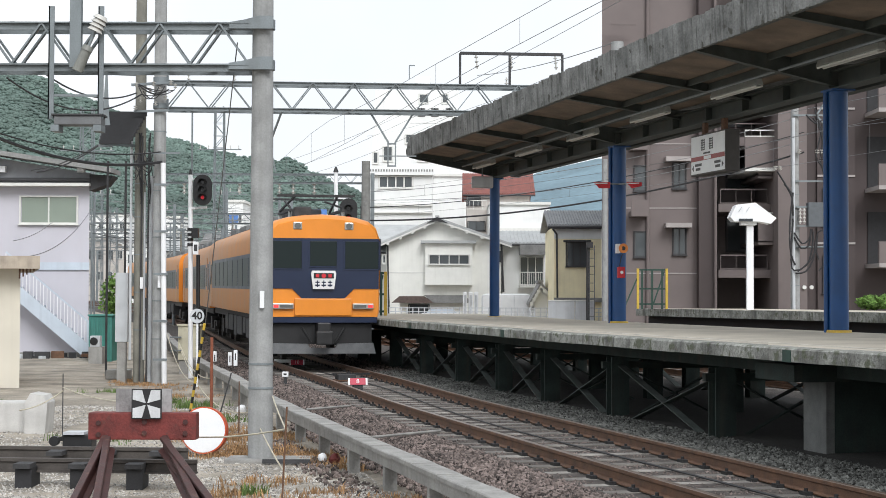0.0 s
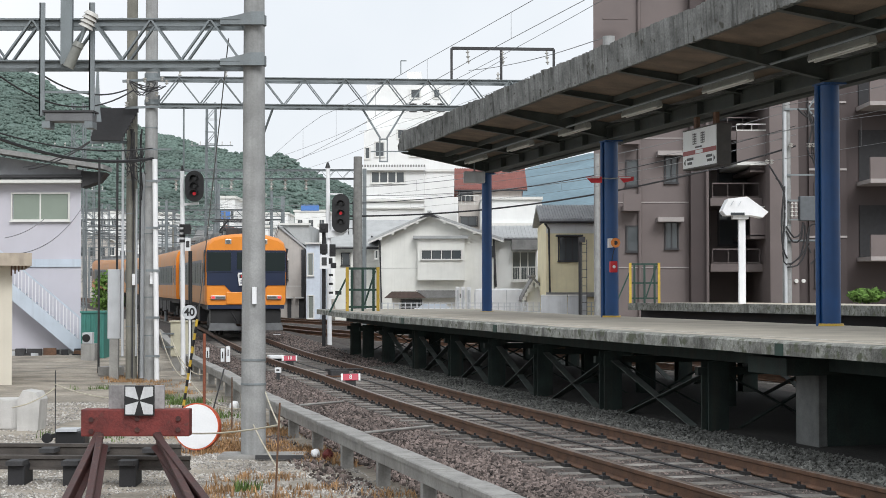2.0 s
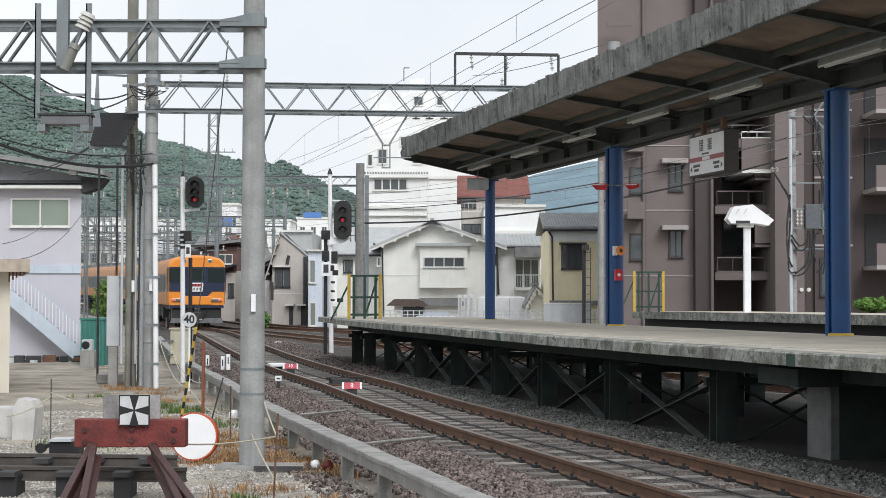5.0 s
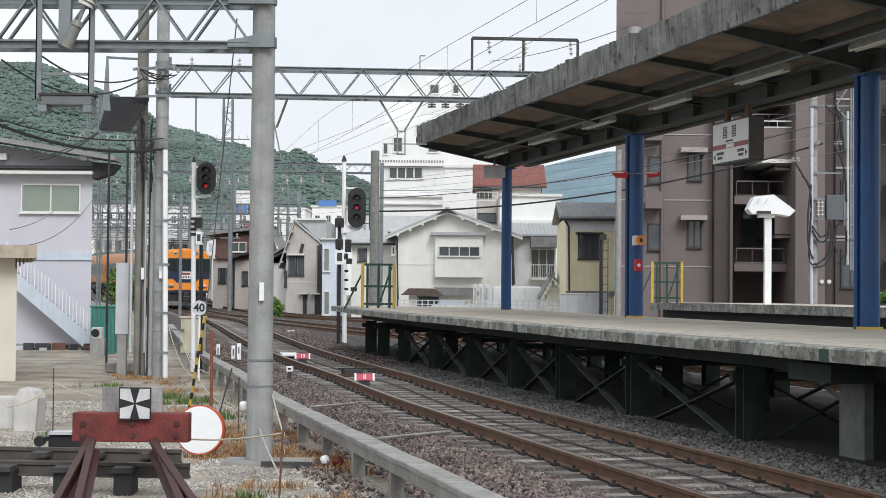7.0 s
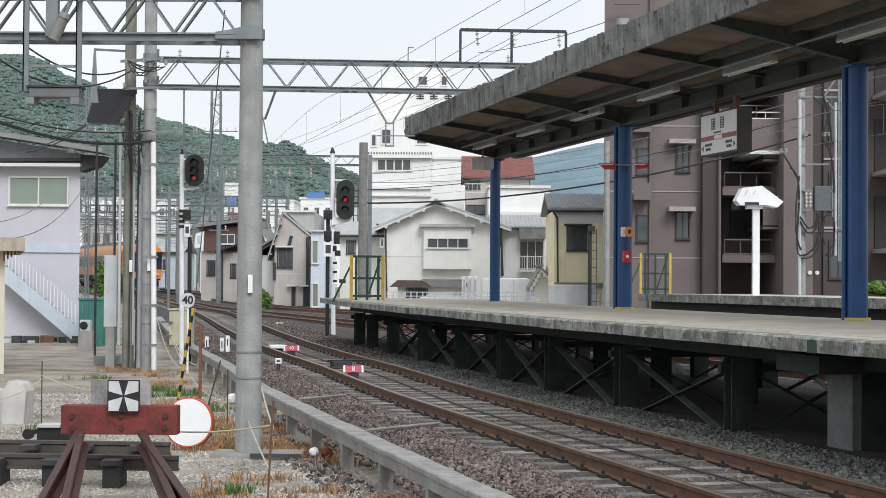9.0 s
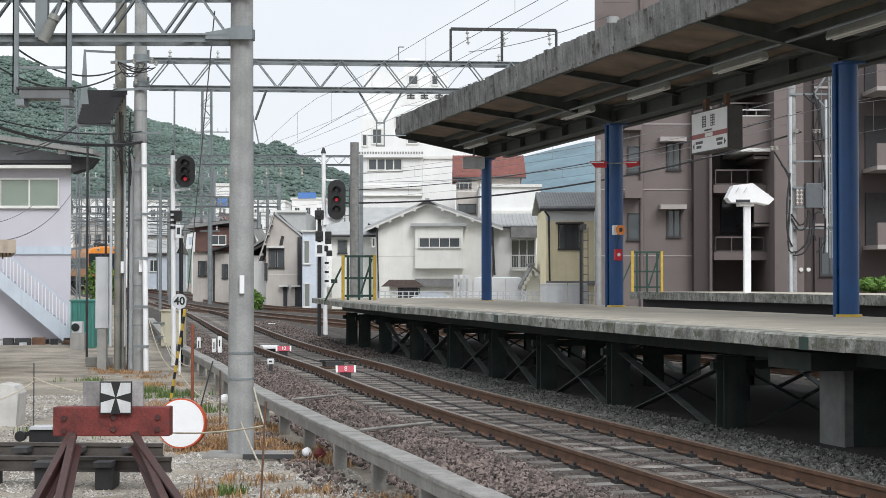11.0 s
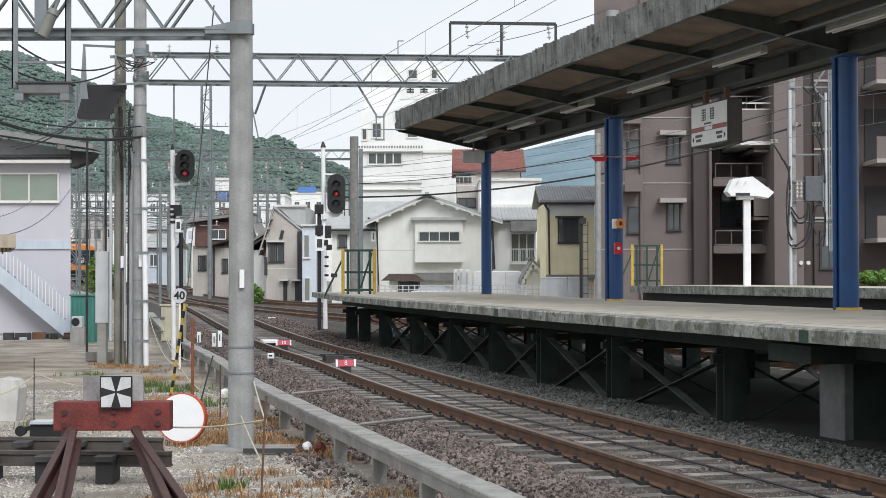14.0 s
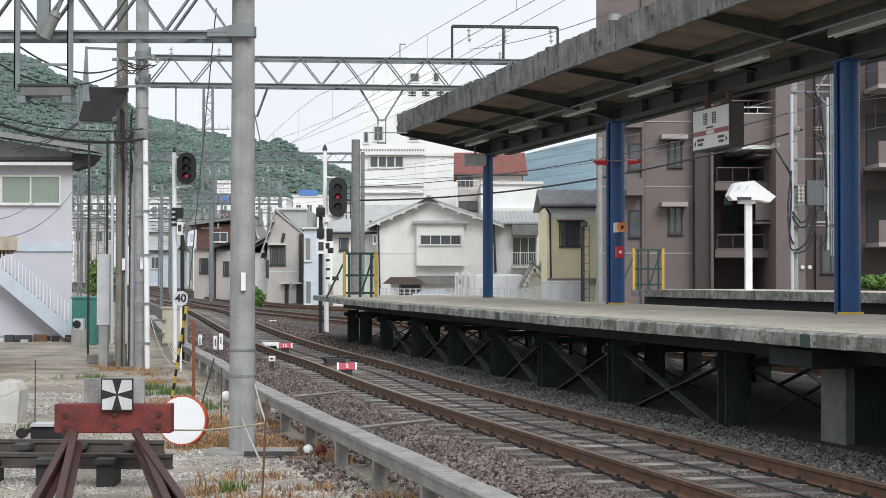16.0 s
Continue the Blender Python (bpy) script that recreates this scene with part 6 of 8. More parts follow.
def white_lamp():
    t = thing("platform_camera", "white hooded camera housing on a square white post", "camera post")
    Y = 52.5
    z0 = 1.33
    part("post", box(B(), 9.648, 9.865, Y - 0.11, Y + 0.11, z0, 4.143, bevel=0.015), WHITE, t)
    part("collar", box(B(), 9.449, 9.955, Y - 0.2, Y + 0.2, 4.107, 4.216), WHITE, t)
    part("housing", prism(B(), [(9.195, 4.216), (9.068, 4.361), (9.268, 4.760), (9.883, 4.832), (10.571, 4.325), (10.390, 4.143), (10.028, 4.216)], Y - 0.35, Y + 0.35, "y"), WHITE, t, "angular white hood")
    for x in (1300, 1314):
        X = (x - 784) * Y / 2900
        part("slot", bar(B(), (X, Y - 0.36, 4.542), (X + 0.09, Y - 0.36, 4.687), 0.06, 0.02), GREY_BOX, t)
    part("window", box(B(), 9.340, 9.792, Y - 0.36, Y - 0.34, 4.216, 4.306), GLASS, t)


def gate(x0, x1, y, z0, zt, label):
    t = thing("platform_gate", label, "gate", group="platform end gates")
    for x in (x0, x1):
        part("yellow_post", bar(B(), (x, y, z0), (x, y, zt), 0.085, 0.085), YELLOW, t, "yellow steel post")
    w = x1 - x0
    for k in (0.15, 0.5, 0.85):
        part("green_bar", bar(B(), (x0 + w * k, y + 0.05, z0), (x0 + w * k, y + 0.05, zt - 0.05), 0.07), GREEN_DARK, t)
    for k in (0.12, 0.5, 0.97):
        part("cross_rail", bar(B(), (x0, y + 0.05, z0 + (zt - z0) * k), (x1, y + 0.05, z0 + (zt - z0) * k), 0.06), GREEN_DARK, t)
    part("brace", bar(B(), (x0 + w * 0.55, y + 0.05, z0 + 0.2), (x1 - 0.08, y + 0.05, zt - 0.1), 0.05), GREEN_DARK, t)
    part("stay", bar(B(), (x0 - 0.5, y, z0), (x0, y, z0 + (zt - z0) * 0.8), 0.05), GREEN_DARK, t)


def lilac_building():
    t = thing("crew_building", "pale lilac two-storey crew building with an outside stair", "building")
    Y = 53.0
    x1 = -12.024
    x0 = x1 - 8.6
    ze = 5.375
    part("wall", prism(B(), [(x0, Y), (x1, Y), (x1 - 2.2, Y + 8), (x0 - 2.2, Y + 8)], GZ - 0.05, ze, "z"), PINKISH, t)
    xr = x1 - 4.6
    GREY_GABLE = mat("grey_gable", (0.30, 0.31, 0.33), 0.8, vary=0.08)
    part("gable_wall", prism(B(), [(x0, ze), (x1 + 0.05, ze), (x1 + 0.05, 5.778), (xr, 6.548), (x0, 5.778)], Y - 0.08, Y + 0.5, "y"), GREY_GABLE, t, "grey boarded gable")
    for s, xe in ((1, x1), (-1, x0)):
        part("roof", prism(B(), [(xr, 6.548 + 0.05), (xr, 6.548 + 0.2), (xe + s * 0.9, 5.705 + 0.2), (xe + s * 0.9, 5.705 + 0.05)], Y - 0.9, Y + 0.6, "y"), TILE_GREY, t)
    # Underside shade of the eave put into a dark soffit colour.
    part("soffit", prism(B(), [(x1 + 0.06, 5.192), (x1 + 0.06, 5.741), (x1 + 0.85, 5.686), (x1 + 0.6, 5.375)], Y - 0.3, Y + 0.5, "y"), UNDER, t, "eave underside coloured dark as shade")
    part("ledge", box(B(), x0, x1 + 0.1, Y - 0.5, Y, ze - 0.04, ze + 0.06), TRIM, t)
    part("ledge", box(B(), x0, x1 + 0.1, Y - 0.35, Y, ze + 0.14, ze + 0.24), DARK_TRIM, t)
    window(t, Y, (-14.29, -12.44, 4.15, 4.99), 2, GREEN_BLIND, TRIM)
    part("blue_band", box(B(), x0, x1 + 0.02, Y - 0.06, Y, 2.576, 2.831), PALE_BLUE, t)
    for x in (113, -30):
        X = (x - 784) * Y / 2900
        part("wall_lamp", box(B(), X - 0.12, X + 0.12, Y - 0.3, Y - 0.1, 5.796, 5.998), WHITE, t)
    part("plinth", box(B(), x0, x1 + 0.03, Y - 0.05, Y, GZ, -0.146), CONCRETE, t)
    st = new("stair")
    st.parent = t
    tagged(st, "pale blue steel outside stair")
    a, b = Vector((-11.84, 52.20, -0.12)), Vector((-14.56, 52.20, 2.15))
    bm = bar(B(), a, b, 0.05, 0.42)
    part("stringer", bm, PALE_BLUE, st)
    bm = bar(B(), a + Vector((0, 0.9, 0)), b + Vector((0, 0.9, 0)), 0.05, 0.42)
    part("stringer", bm, PALE_BLUE, st)
    n = 15
    for i in range(n):
        p = a.lerp(b, (i + 0.5) / n)
        part("tread", box(B(), p.x - 0.13, p.x + 0.13, p.y, p.y + 0.9, p.z + 0.05, p.z + 0.09), PALE_BLUE, st)
    up = Vector((0, 0, 1.0))
    part("handrail", bar(B(), a + up, b + up, 0.05), PALE_BLUE, st)
    n = 24
    for i in range(n + 1):
        p = a.lerp(b, i / n)
        part("baluster", bar(B(), p + Vector((0, 0, 0.1)), p + up, 0.022), WHITE, st)
    part("newel", bar(B(), a, a + Vector((0, 0, 1.05)), 0.08), PALE_BLUE, st)
    # low cream hut nearer by
    h = thing("hut", "low cream rendered hut with a flat tan roof", "hut")
    Y = 35.5
    xr = -9.669
    part("wall", prism(B(), [(xr - 7, Y), (xr, Y), (xr - 1.45, Y + 5), (xr - 8.45, Y + 5)], GZ - 0.05, 2.366, "z"), mat("cream_hut", (0.62, 0.58, 0.49), 0.85, vary=0.06, scale=1.2, streak=0.12, streak_color=(0.35, 0.32, 0.27)), h)
    part("roof_slab", prism(B(), [(xr - 7.4, Y - 0.55), (-9.094, Y - 0.55), (-9.094 - 1.7, Y + 5.5), (xr - 9.1, Y + 5.5)], 2.304, 2.586, "z"), mat("tan_roof", (0.42, 0.36, 0.29), 0.85, vary=0.12, streak=0.25), h, "tan roof slab")
    for k in range(5):
        part("eave_bracket", bar(B(), (xr + 0.06 + 0.08 * k, Y - 0.3, 2.304 - 0.22 + 0.045 * k), (xr + 0.06 + 0.08 * k, Y - 0.3, 2.304), 0.03), RUST, h)


def yard_clutter():
    t = thing("container", "teal ribbed steel container beside the crew building", "container")
    x0, x1, z0, z1 = -11.34, -10.62, -0.18, 1.09
    part("body", box(B(), x0, x1, 50, 52.2, GZ, z1), TEAL, t)
    bm = B()
    for i in range(9):
        x = x0 + (x1 - x0) * (i + 0.5) / 9
        box(bm, x - 0.015, x + 0.015, 49.97, 50.0, GZ + 0.05, z1 - 0.05)
    part("rib", bm, TEAL, t)
    part("lid", box(B(), x0 - 0.03, x1 + 0.03, 49.95, 52.25, z1, z1 + 0.05), TEAL, t)
    t = thing("air_conditioner", "grey outdoor air conditioner unit by the wall", "air conditioner")
    x0, x1, z0, z1 = -10.86, -10.56, 0.19, 0.52
    part("case", box(B(), x0, x1, 48, 48.3, z0, z1, bevel=0.02), GREY_BOX, t)
    part("grille", tube(B(), ((x0 + x1) / 2 - 0.03, 47.98, (z0 + z1) / 2), ((x0 + x1) / 2 - 0.03, 48.0, (z0 + z1) / 2), 0.12, seg=16), BLACK, t)
    part("base", box(B(), x0 - 0.03, x1 + 0.08, 47.95, 48.5, GZ, z0), CONCRETE, t)
    t = solo("concrete_block", box(B(), -8.633, -8.082, 39.7, 40.3, GZ - 0.02, -0.139, bevel=0.02), CONCRETE, "weathered concrete block at the foot of a post", "concrete block")
    t = thing("signal_cabinet", "cream steel signal cabinet on a concrete stand", "cabinet")
    x0, x1, z0, z1 = -7.21, -6.63, 0.03, 0.93
    part("body", box(B(), x0, x1, 42, 42.45, z0, z1, bevel=0.02), CREAM_BOX, t)
    part("roof", box(B(), x0 - 0.03, x1 + 0.03, 41.96, 42.5, z1, z1 + 0.04), CREAM_BOX, t)
    part("stand", box(B(), x0 + 0.03, x1 - 0.03, 42.05, 42.4, GZ, z0), CONCRETE, t)
    for z in (z0 + 0.25, z1 - 0.3):
        part("handle", bar(B(), (x0 - 0.2, 41.95, z), (x0 + 0.1, 41.95, z), 0.04), STEEL, t)
    for k, (x, y, Y) in enumerate(((20, 590, 51.0), (100, 588, 51.5))):
        X = (x - 784) * Y / 2900
        t = thing("scrap_heap", "dark pile of scrap metal and boxes by the wall", "scrap heap", X, Y, GZ)
        rng = random.Random(20 + k)
        for i in range(7):
            w, d, h = rng.uniform(0.15, 0.5), rng.uniform(0.15, 0.3), rng.uniform(0.1, 0.35)
            ox = rng.uniform(-0.5, 0.5)
            part("scrap", box(B(), ox - w / 2, ox + w / 2, -d / 2, d / 2, 0, h, pose(0, rng.uniform(-0.2, 0.2), 0, 0, 0, rng.uniform(-30, 30)), 0.01), rng.choice([UNDER, DARK, GREY_BOX, RUST]), t)


# Hill greens paled and blued: distance haze put into the base colours.
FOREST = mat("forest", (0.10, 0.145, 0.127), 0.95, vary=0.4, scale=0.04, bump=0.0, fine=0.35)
FOREST_HAZED = mat("hazed_forest", (0.15, 0.225, 0.265), 0.95, vary=0.2, scale=0.02, bump=0.0, fine=0.2)
CROWN = mat("tree_crowns", (0.108, 0.155, 0.136), 0.95, vary=0.35, scale=0.02, bump=0.0, fine=0.8, pieces=-0.15)


def hill_height(px, far):
    if far:
        return float(np.interp(px, [500, 700, 860, 930, 980, 1050, 1120, 1300, 1700], [335, 322, 296, 260, 246, 230, 238, 262, 290]))
    return float(np.interp(px, [-500, 0, 30, 62, 92, 130, 200, 262, 300, 340, 400, 470, 495, 528, 570, 620, 700, 820, 1100], [60, 72, 76, 90, 116, 124, 150, 184, 190, 206, 224, 240, 236, 262, 286, 304, 330, 345, 352]))


def build_hills():
    for far, y0, y1, m, label in ((False, 420.0, 760.0, FOREST, "steep wooded green hill behind the town"), (True, 1100.0, 1700.0, FOREST_HAZED, "distant wooded hill with bluish haze put into its colour")):
        bm = B()
        rows = []
        n, k = 26, 110
        for j in range(n):
            f = j / (n - 1)
            y = y0 + (y1 - y0) * f
            row = []
            for i in range(k):
                px = -500 + 2300 * i / (k - 1)
                x = (px - 784) / 2900 * y
                top = 1.68 + (492 - hill_height(px, far) - 5) / 2900 * y1
                h = GZ - 2 + top * (f ** 0.8) + 7 * f * noise.noise((x * 0.012, y * 0.012, 1))
                row.append(bm.verts.new((x, y, h)))
            rows.append(row)
        for j in range(n - 1):
            for i in range(k - 1):
                bm.faces.new((rows[j][i], rows[j][i + 1], rows[j + 1][i + 1], rows[j + 1][i]))
        back = [bm.verts.new((v.co.x * 1.1, y1 + 200, GZ - 3)) for v in rows[-1]]
        for i in range(k - 1):
            bm.faces.new((rows[-1][i], rows[-1][i + 1], back[i + 1], back[i]))
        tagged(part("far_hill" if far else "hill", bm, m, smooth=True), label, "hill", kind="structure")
    # the woods on the nearer hill
    rng = np.random.default_rng(7)
    ico = bmesh.new()
    bmesh.ops.create_icosphere(ico, subdivisions=1, radius=1.0)
    base = np.array([v.co[:] for v in ico.verts])
    tri = np.array([[v.index for v in f.verts] for f in ico.faces])
    ico.free()
    vs, fs, c = [], [], 0
    for _ in range(8000):
        f = rng.uniform(0.12, 1.0)
        y = 420 + 340 * f
        px = rng.uniform(-60, 640)
        x = (px - 784) / 2900 * y
        top = 1.68 + (492 - hill_height(px, False) - 5) / 2900 * 760
        z = GZ - 2 + top * (f ** 0.8) + 7 * f * noise.noise((x * 0.012, y * 0.012, 1))
        size = rng.uniform(0.9, 2.3)
        for _k in range(8):
            r = size * rng.uniform(0.24, 0.5)
            o = rng.normal(0, 1, 3)
            o = o / np.linalg.norm(o) * size * 0.8 * np.array([1, 1, 0.3])
            d = rng.normal(0, 0.14, (len(base), 1))
            vs.append(base * (1 + d) * r * np.array([1.15, 1, 0.8]) + np.array([x, y, z + size * 0.05]) + o)
            fs.append(tri + c)
            c += len(base)
    me = bpy.data.meshes.new("woods")
    me.from_pydata(np.concatenate(vs).tolist(), [], np.concatenate(fs).tolist())
    me.materials.append(CROWN)
    me.shade_smooth()
    tagged(new("woods", me), "dense broadleaf woods covering the hillside", "trees", kind="stuff")


def catenary():
    """Wires above the tracks and across the yard."""
    for line, label, s0, s1 in ((MAIN, "contact wire and its carrier over the main track", 20, 200), (LOOP, "contact wire over the loop track", 20, 115), (FAR, "contact wire over the farther track", 20, 200)):
        t = thing("overhead_wire", label, "overhead wire")
        bm = B()
        wire(bm, [line.at(s, 0, 5.15) for s in np.arange(s0, s1, 4.0)], 0.005, 4)
        part("contact_wire", bm, WIRE, t)
        bm = B()
        pts = []
        for s in np.arange(s0, s1, 3.0):
            ph = ((s - 48) % 42) / 42
            pts.append(line.at(s, 0, 5.95 - 0.45 * 4 * ph * (1 - ph)))
        wire(bm, pts, 0.005, 4)
        part("carrier_wire", bm, WIRE, t)
        bm = B()
        for s in np.arange(s0, s1, 5.0):
            ph = ((s - 48) % 42) / 42
            wire(bm, [line.at(s, 0, 5.15), line.at(s, 0, 5.95 - 0.45 * 4 * ph * (1 - ph))], 0.003, 4)
        tagged(part("dropper", bm, WIRE, t), kind="stuff")
    spans = [
        ((-8.73, 30.00, 4.74), (-6.86, 37.36, 4.87), 0.25, 0.035, "thick bundled black cable slung to the pole"),
        ((-8.73, 30.00, 4.83), (-6.81, 37.00, 5.08), 0.2, 0.016, "thin cable beside the bundled cable"),
        ((-7.90, 30.00, 6.03), (-7.39, 37.00, 6.46), 0.3, 0.018, "black cable slung to the old pole"),
        ((-8.52, 30.00, 5.87), (-7.26, 37.00, 6.44), 0.5, 0.018, "black cable slung low to the old pole"),
        ((-13.52, 52.00, 5.74), (-8.47, 40.00, 5.85), 0.2, 0.02, "black service cable from the crew building"),
        ((-13.70, 52.00, 5.81), (-8.74, 40.00, 5.64), 0.15, 0.016, "thin service cable from the crew building"),
        ((-9.61, 36.00, 2.60), (-11.27, 50.00, 4.47), 0.3, 0.012, "thin cable from the hut roof"),
        ((-9.98, 36.00, 2.95), (-12.98, 52.00, 4.14), 0.1, 0.01, "thin cable above the hut"),
        ((-4.19, 66.00, 4.87), (13.16, 60.00, 7.19), 0.7, 0.035, "black cable slung between the utility poles"),
        ((-4.19, 66.00, 5.37), (13.16, 60.00, 7.94), 0.6, 0.016, "thin wire slung between the utility poles"),
        ((-3.28, 66.00, 6.05), (13.16, 60.00, 8.56), 0.5, 0.012, "thin wire high between the utility poles"),
        ((-3.28, 66.00, 5.71), (13.16, 60.00, 7.61), 0.6, 0.012, "second thin wire between the utility poles"),
        ((-7.25, 67.00, 7.28), (3.27, 30.00, 7.41), 0.3, 0.006, "thin feeder wire over the tracks"),
        ((-7.02, 67.00, 7.00), (1.52, 38.00, 7.35), 0.25, 0.006, "thin feeder wire under the portal"),
        ((-3.50, 66.00, 8.34), (2.37, 39.00, 7.12), 0.2, 0.005, "thin wire to the portal's top frame"),
        ((-6.56, 67.00, 6.70), (0.22, 40.00, 6.41), 0.2, 0.005, "thin wire toward the canopy"),
        ((0.62, 39.00, 7.17), (2.86, 28.00, 6.25), 0.1, 0.008, "thin wire from the top frame over the canopy"),
        ((-16.22, 60.00, 5.66), (-3.28, 66.00, 5.37), 0.3, 0.008, "thin signal wire across the yard"),
        ((-16.03, 70.00, 5.59), (-10.04, 80.00, 5.88), 0.4, 0.012, "thin wire across the far yard"),
        ((-20.29, 90.00, 5.78), (-12.55, 100.00, 5.54), 0.5, 0.015, "thin wire across the curving tracks"),
        ((-21.42, 95.00, 5.51), (-10.48, 100.00, 5.03), 0.5, 0.015, "thin wire before the town houses"),
        ((-2.69, 19.30, 4.88), (-4.32, 27.60, 1.18), 0.0, 0.008, "steel guy wire of the near pole"),
    ]
    for a, b, d, r, label in spans:
        bm = wire(B(), sag(a, b, d, 16), r, 5)
        solo("cable", bm, CABLE if r > 0.013 else WIRE, label, "cable")


cream_house()
tank_row()
yellow_house()
white_tower()
beige_row()
apartment()
utility_pole()
white_lamp()
gate(-2.730, -1.861, 45.0, 1.15, 2.425, "green and yellow steel gate at the platform end")
gate(6.603, 7.625, 57.0, 1.33, 2.761, "green and yellow steel gate on the farther platform")
lilac_building()
yard_clutter()
build_hills()
catenary()


# ---- the yard in front: buffer stop, siding ends, weeds, marks ----
PLANK = mat("grey_plank", (0.30, 0.29, 0.29), 0.9, vary=0.25, scale=3, bump=0.4, fine=30, streak=0.4)
ROPE = mat("dirty_rope", (0.50, 0.46, 0.36), 0.9, vary=0.2, bump=0.2)
ORANGE_RIM = mat("orange_rim", (0.55, 0.09, 0.03), 0.5, vary=0.2, scale=8, wear=0.2, wear_color=(0.3, 0.2, 0.15))
DULL_WHITE = mat("dull_white", (0.80, 0.81, 0.82), 0.55, vary=0.05, scale=3, bump=0.05, wear=0.0)
DRY = mat("dry_grass", (0.34, 0.205, 0.10), 0.9, vary=0.3, scale=2, bump=0, pieces=-0.4)
GREEN_WEED = mat("green_weed", (0.10, 0.16, 0.04), 0.85, vary=0.3, scale=3, bump=0, pieces=-0.4)
LEAF = mat("bush_leaf", (0.10, 0.19, 0.035), 0.8, vary=0.3, scale=3, bump=0, pieces=-0.4)
PALE_STONE = mat("pale_gravel", (0.34, 0.325, 0.30), 0.95, vary=0.25, scale=1.5, bump=0.1, pieces=-0.6)
SIGN_RED = mat("marker_red", (0.46, 0.025, 0.06), 0.5, vary=0.08, bump=0)


def writing(parent, text, size, m, material, name="figures", label=""):
    curve = bpy.data.curves.new(name, "FONT")
    curve.body, curve.size, curve.align_x, curve.align_y, curve.extrude = text, size, "CENTER", "CENTER", 0.003
    tmp = bpy.data.objects.new("tmp", curve)
    me = bpy.data.meshes.new_from_object(tmp)
    bpy.data.objects.remove(tmp)
    me.materials.append(material)
    ob = new(name, me)
    ob.parent, ob.matrix_basis = parent, m
    return tagged(ob, label)


def rail_bar(a, b, lean=0.0):
    """A length of rail from a to b."""
    a, b = Vector(a), Vector(b)
    d = (b - a).normalized()
    side = d.cross(Vector((0, 0, 1))).normalized()
    up = side.cross(d)
    side, up = side * math.cos(lean) + up * math.sin(lean), up * math.cos(lean) - side * math.sin(lean)
    bm = B()
    rings = [[bm.verts.new(p + side * x + up * (z + 0.075)) for x, z in RAIL] for p in (a, b)]
    k = len(RAIL)
    for j in range(k):
        bm.faces.new((rings[0][j], rings[0][(j + 1) % k], rings[1][(j + 1) % k], rings[1][j]))
    bm.faces.new(rings[0][::-1]), bm.faces.new(rings[1])
    return bm


OLD_PAINT = mat("old_white_paint", (0.55, 0.56, 0.57), 0.6, vary=0.1, scale=6, bump=0.1, streak=0.2)


def buffer_stop():
    t = thing("buffer_stop", "old buffer stop of bent rails with a red wooden beam", "buffer stop")
    Y = 15.9
    for top, cx, cy in ((148, -3.03, 12.8), (138, -3.30, 12.95), (252, -1.90, 12.8), (250, -2.10, 12.95)):
        a = Vector(((top - 784) * Y / 2900, Y - 0.35 + (cy - 12.8), 0.181))
        c = Vector((cx, cy, -0.275))
        part("leg_rail", rail_bar(c, a, 0.12), MAROON, t, "maroon painted bent rail")
        part("ground_rail", rail_bar((c.x + 1.0, c.y - 4.0, -0.275), c), RUST, t)
    x0, x1, z0, z1 = -3.74, -2.62, 0.20, 0.48
    beam = part("beam", box(B(), x0, x1, Y - 0.14, Y + 0.06, z0, z1, bevel=0.012), REDWOOD, t, "red painted wooden beam with bolts")
    for x, y in ((122, 730), (122, 752), (209, 728), (209, 749), (286, 728), (286, 749)):
        X, Z = (x - 784) * Y / 2900, 1.68 + (492 - y) * Y / 2900
        part("bolt", tube(B(), (X, Y - 0.165, Z), (X, Y - 0.14, Z), 0.028, 0.024, 8), MAROON, beam)
    x0, x1, z0, z1 = -3.48, -2.90, 0.46, 0.72
    part("plank", box(B(), x0, x1, Y - 0.02, Y + 0.04, z0, z1, bevel=0.006), PLANK, t, "weathered grey plank behind the plate")
    x0, x1, z0, z1 = -3.28, -2.97, 0.42, 0.73
    plate = part("stop_plate", box(B(), x0, x1, Y - 0.2, Y - 0.185, z0, z1), BLACK, t, "square black plate with a white four-part cross")
    cx, cz, w = (x0 + x1) / 2, (z0 + z1) / 2, (x1 - x0) / 2 * 0.92
    for a0 in (45, 135, 225, 315):
        def edge(deg):
            c, s = math.cos(radians(deg)), math.sin(radians(deg))
            k = w / max(abs(c), abs(s))
            return (cx + c * k, cz + s * k)
        pts = [(cx + 0.012 * math.cos(radians(a0)), cz + 0.012 * math.sin(radians(a0))), edge(a0 - 27), (cx + w * (1 if math.cos(radians(a0)) > 0 else -1), cz + w * (1 if math.sin(radians(a0)) > 0 else -1)), edge(a0 + 27)]
        part("white_wedge", prism(B(), pts, Y - 0.206, Y - 0.201, "y"), OLD_PAINT, plate)


OILY = mat("oily_rail", (0.06, 0.052, 0.046), 0.6, vary=0.3, scale=5, bump=0.2)
OLD_WHITE = mat("old_whitewash", (0.55, 0.54, 0.52), 0.85, vary=0.15, scale=3, bump=0.2, streak=0.3, streak_color=(0.25, 0.23, 0.2))


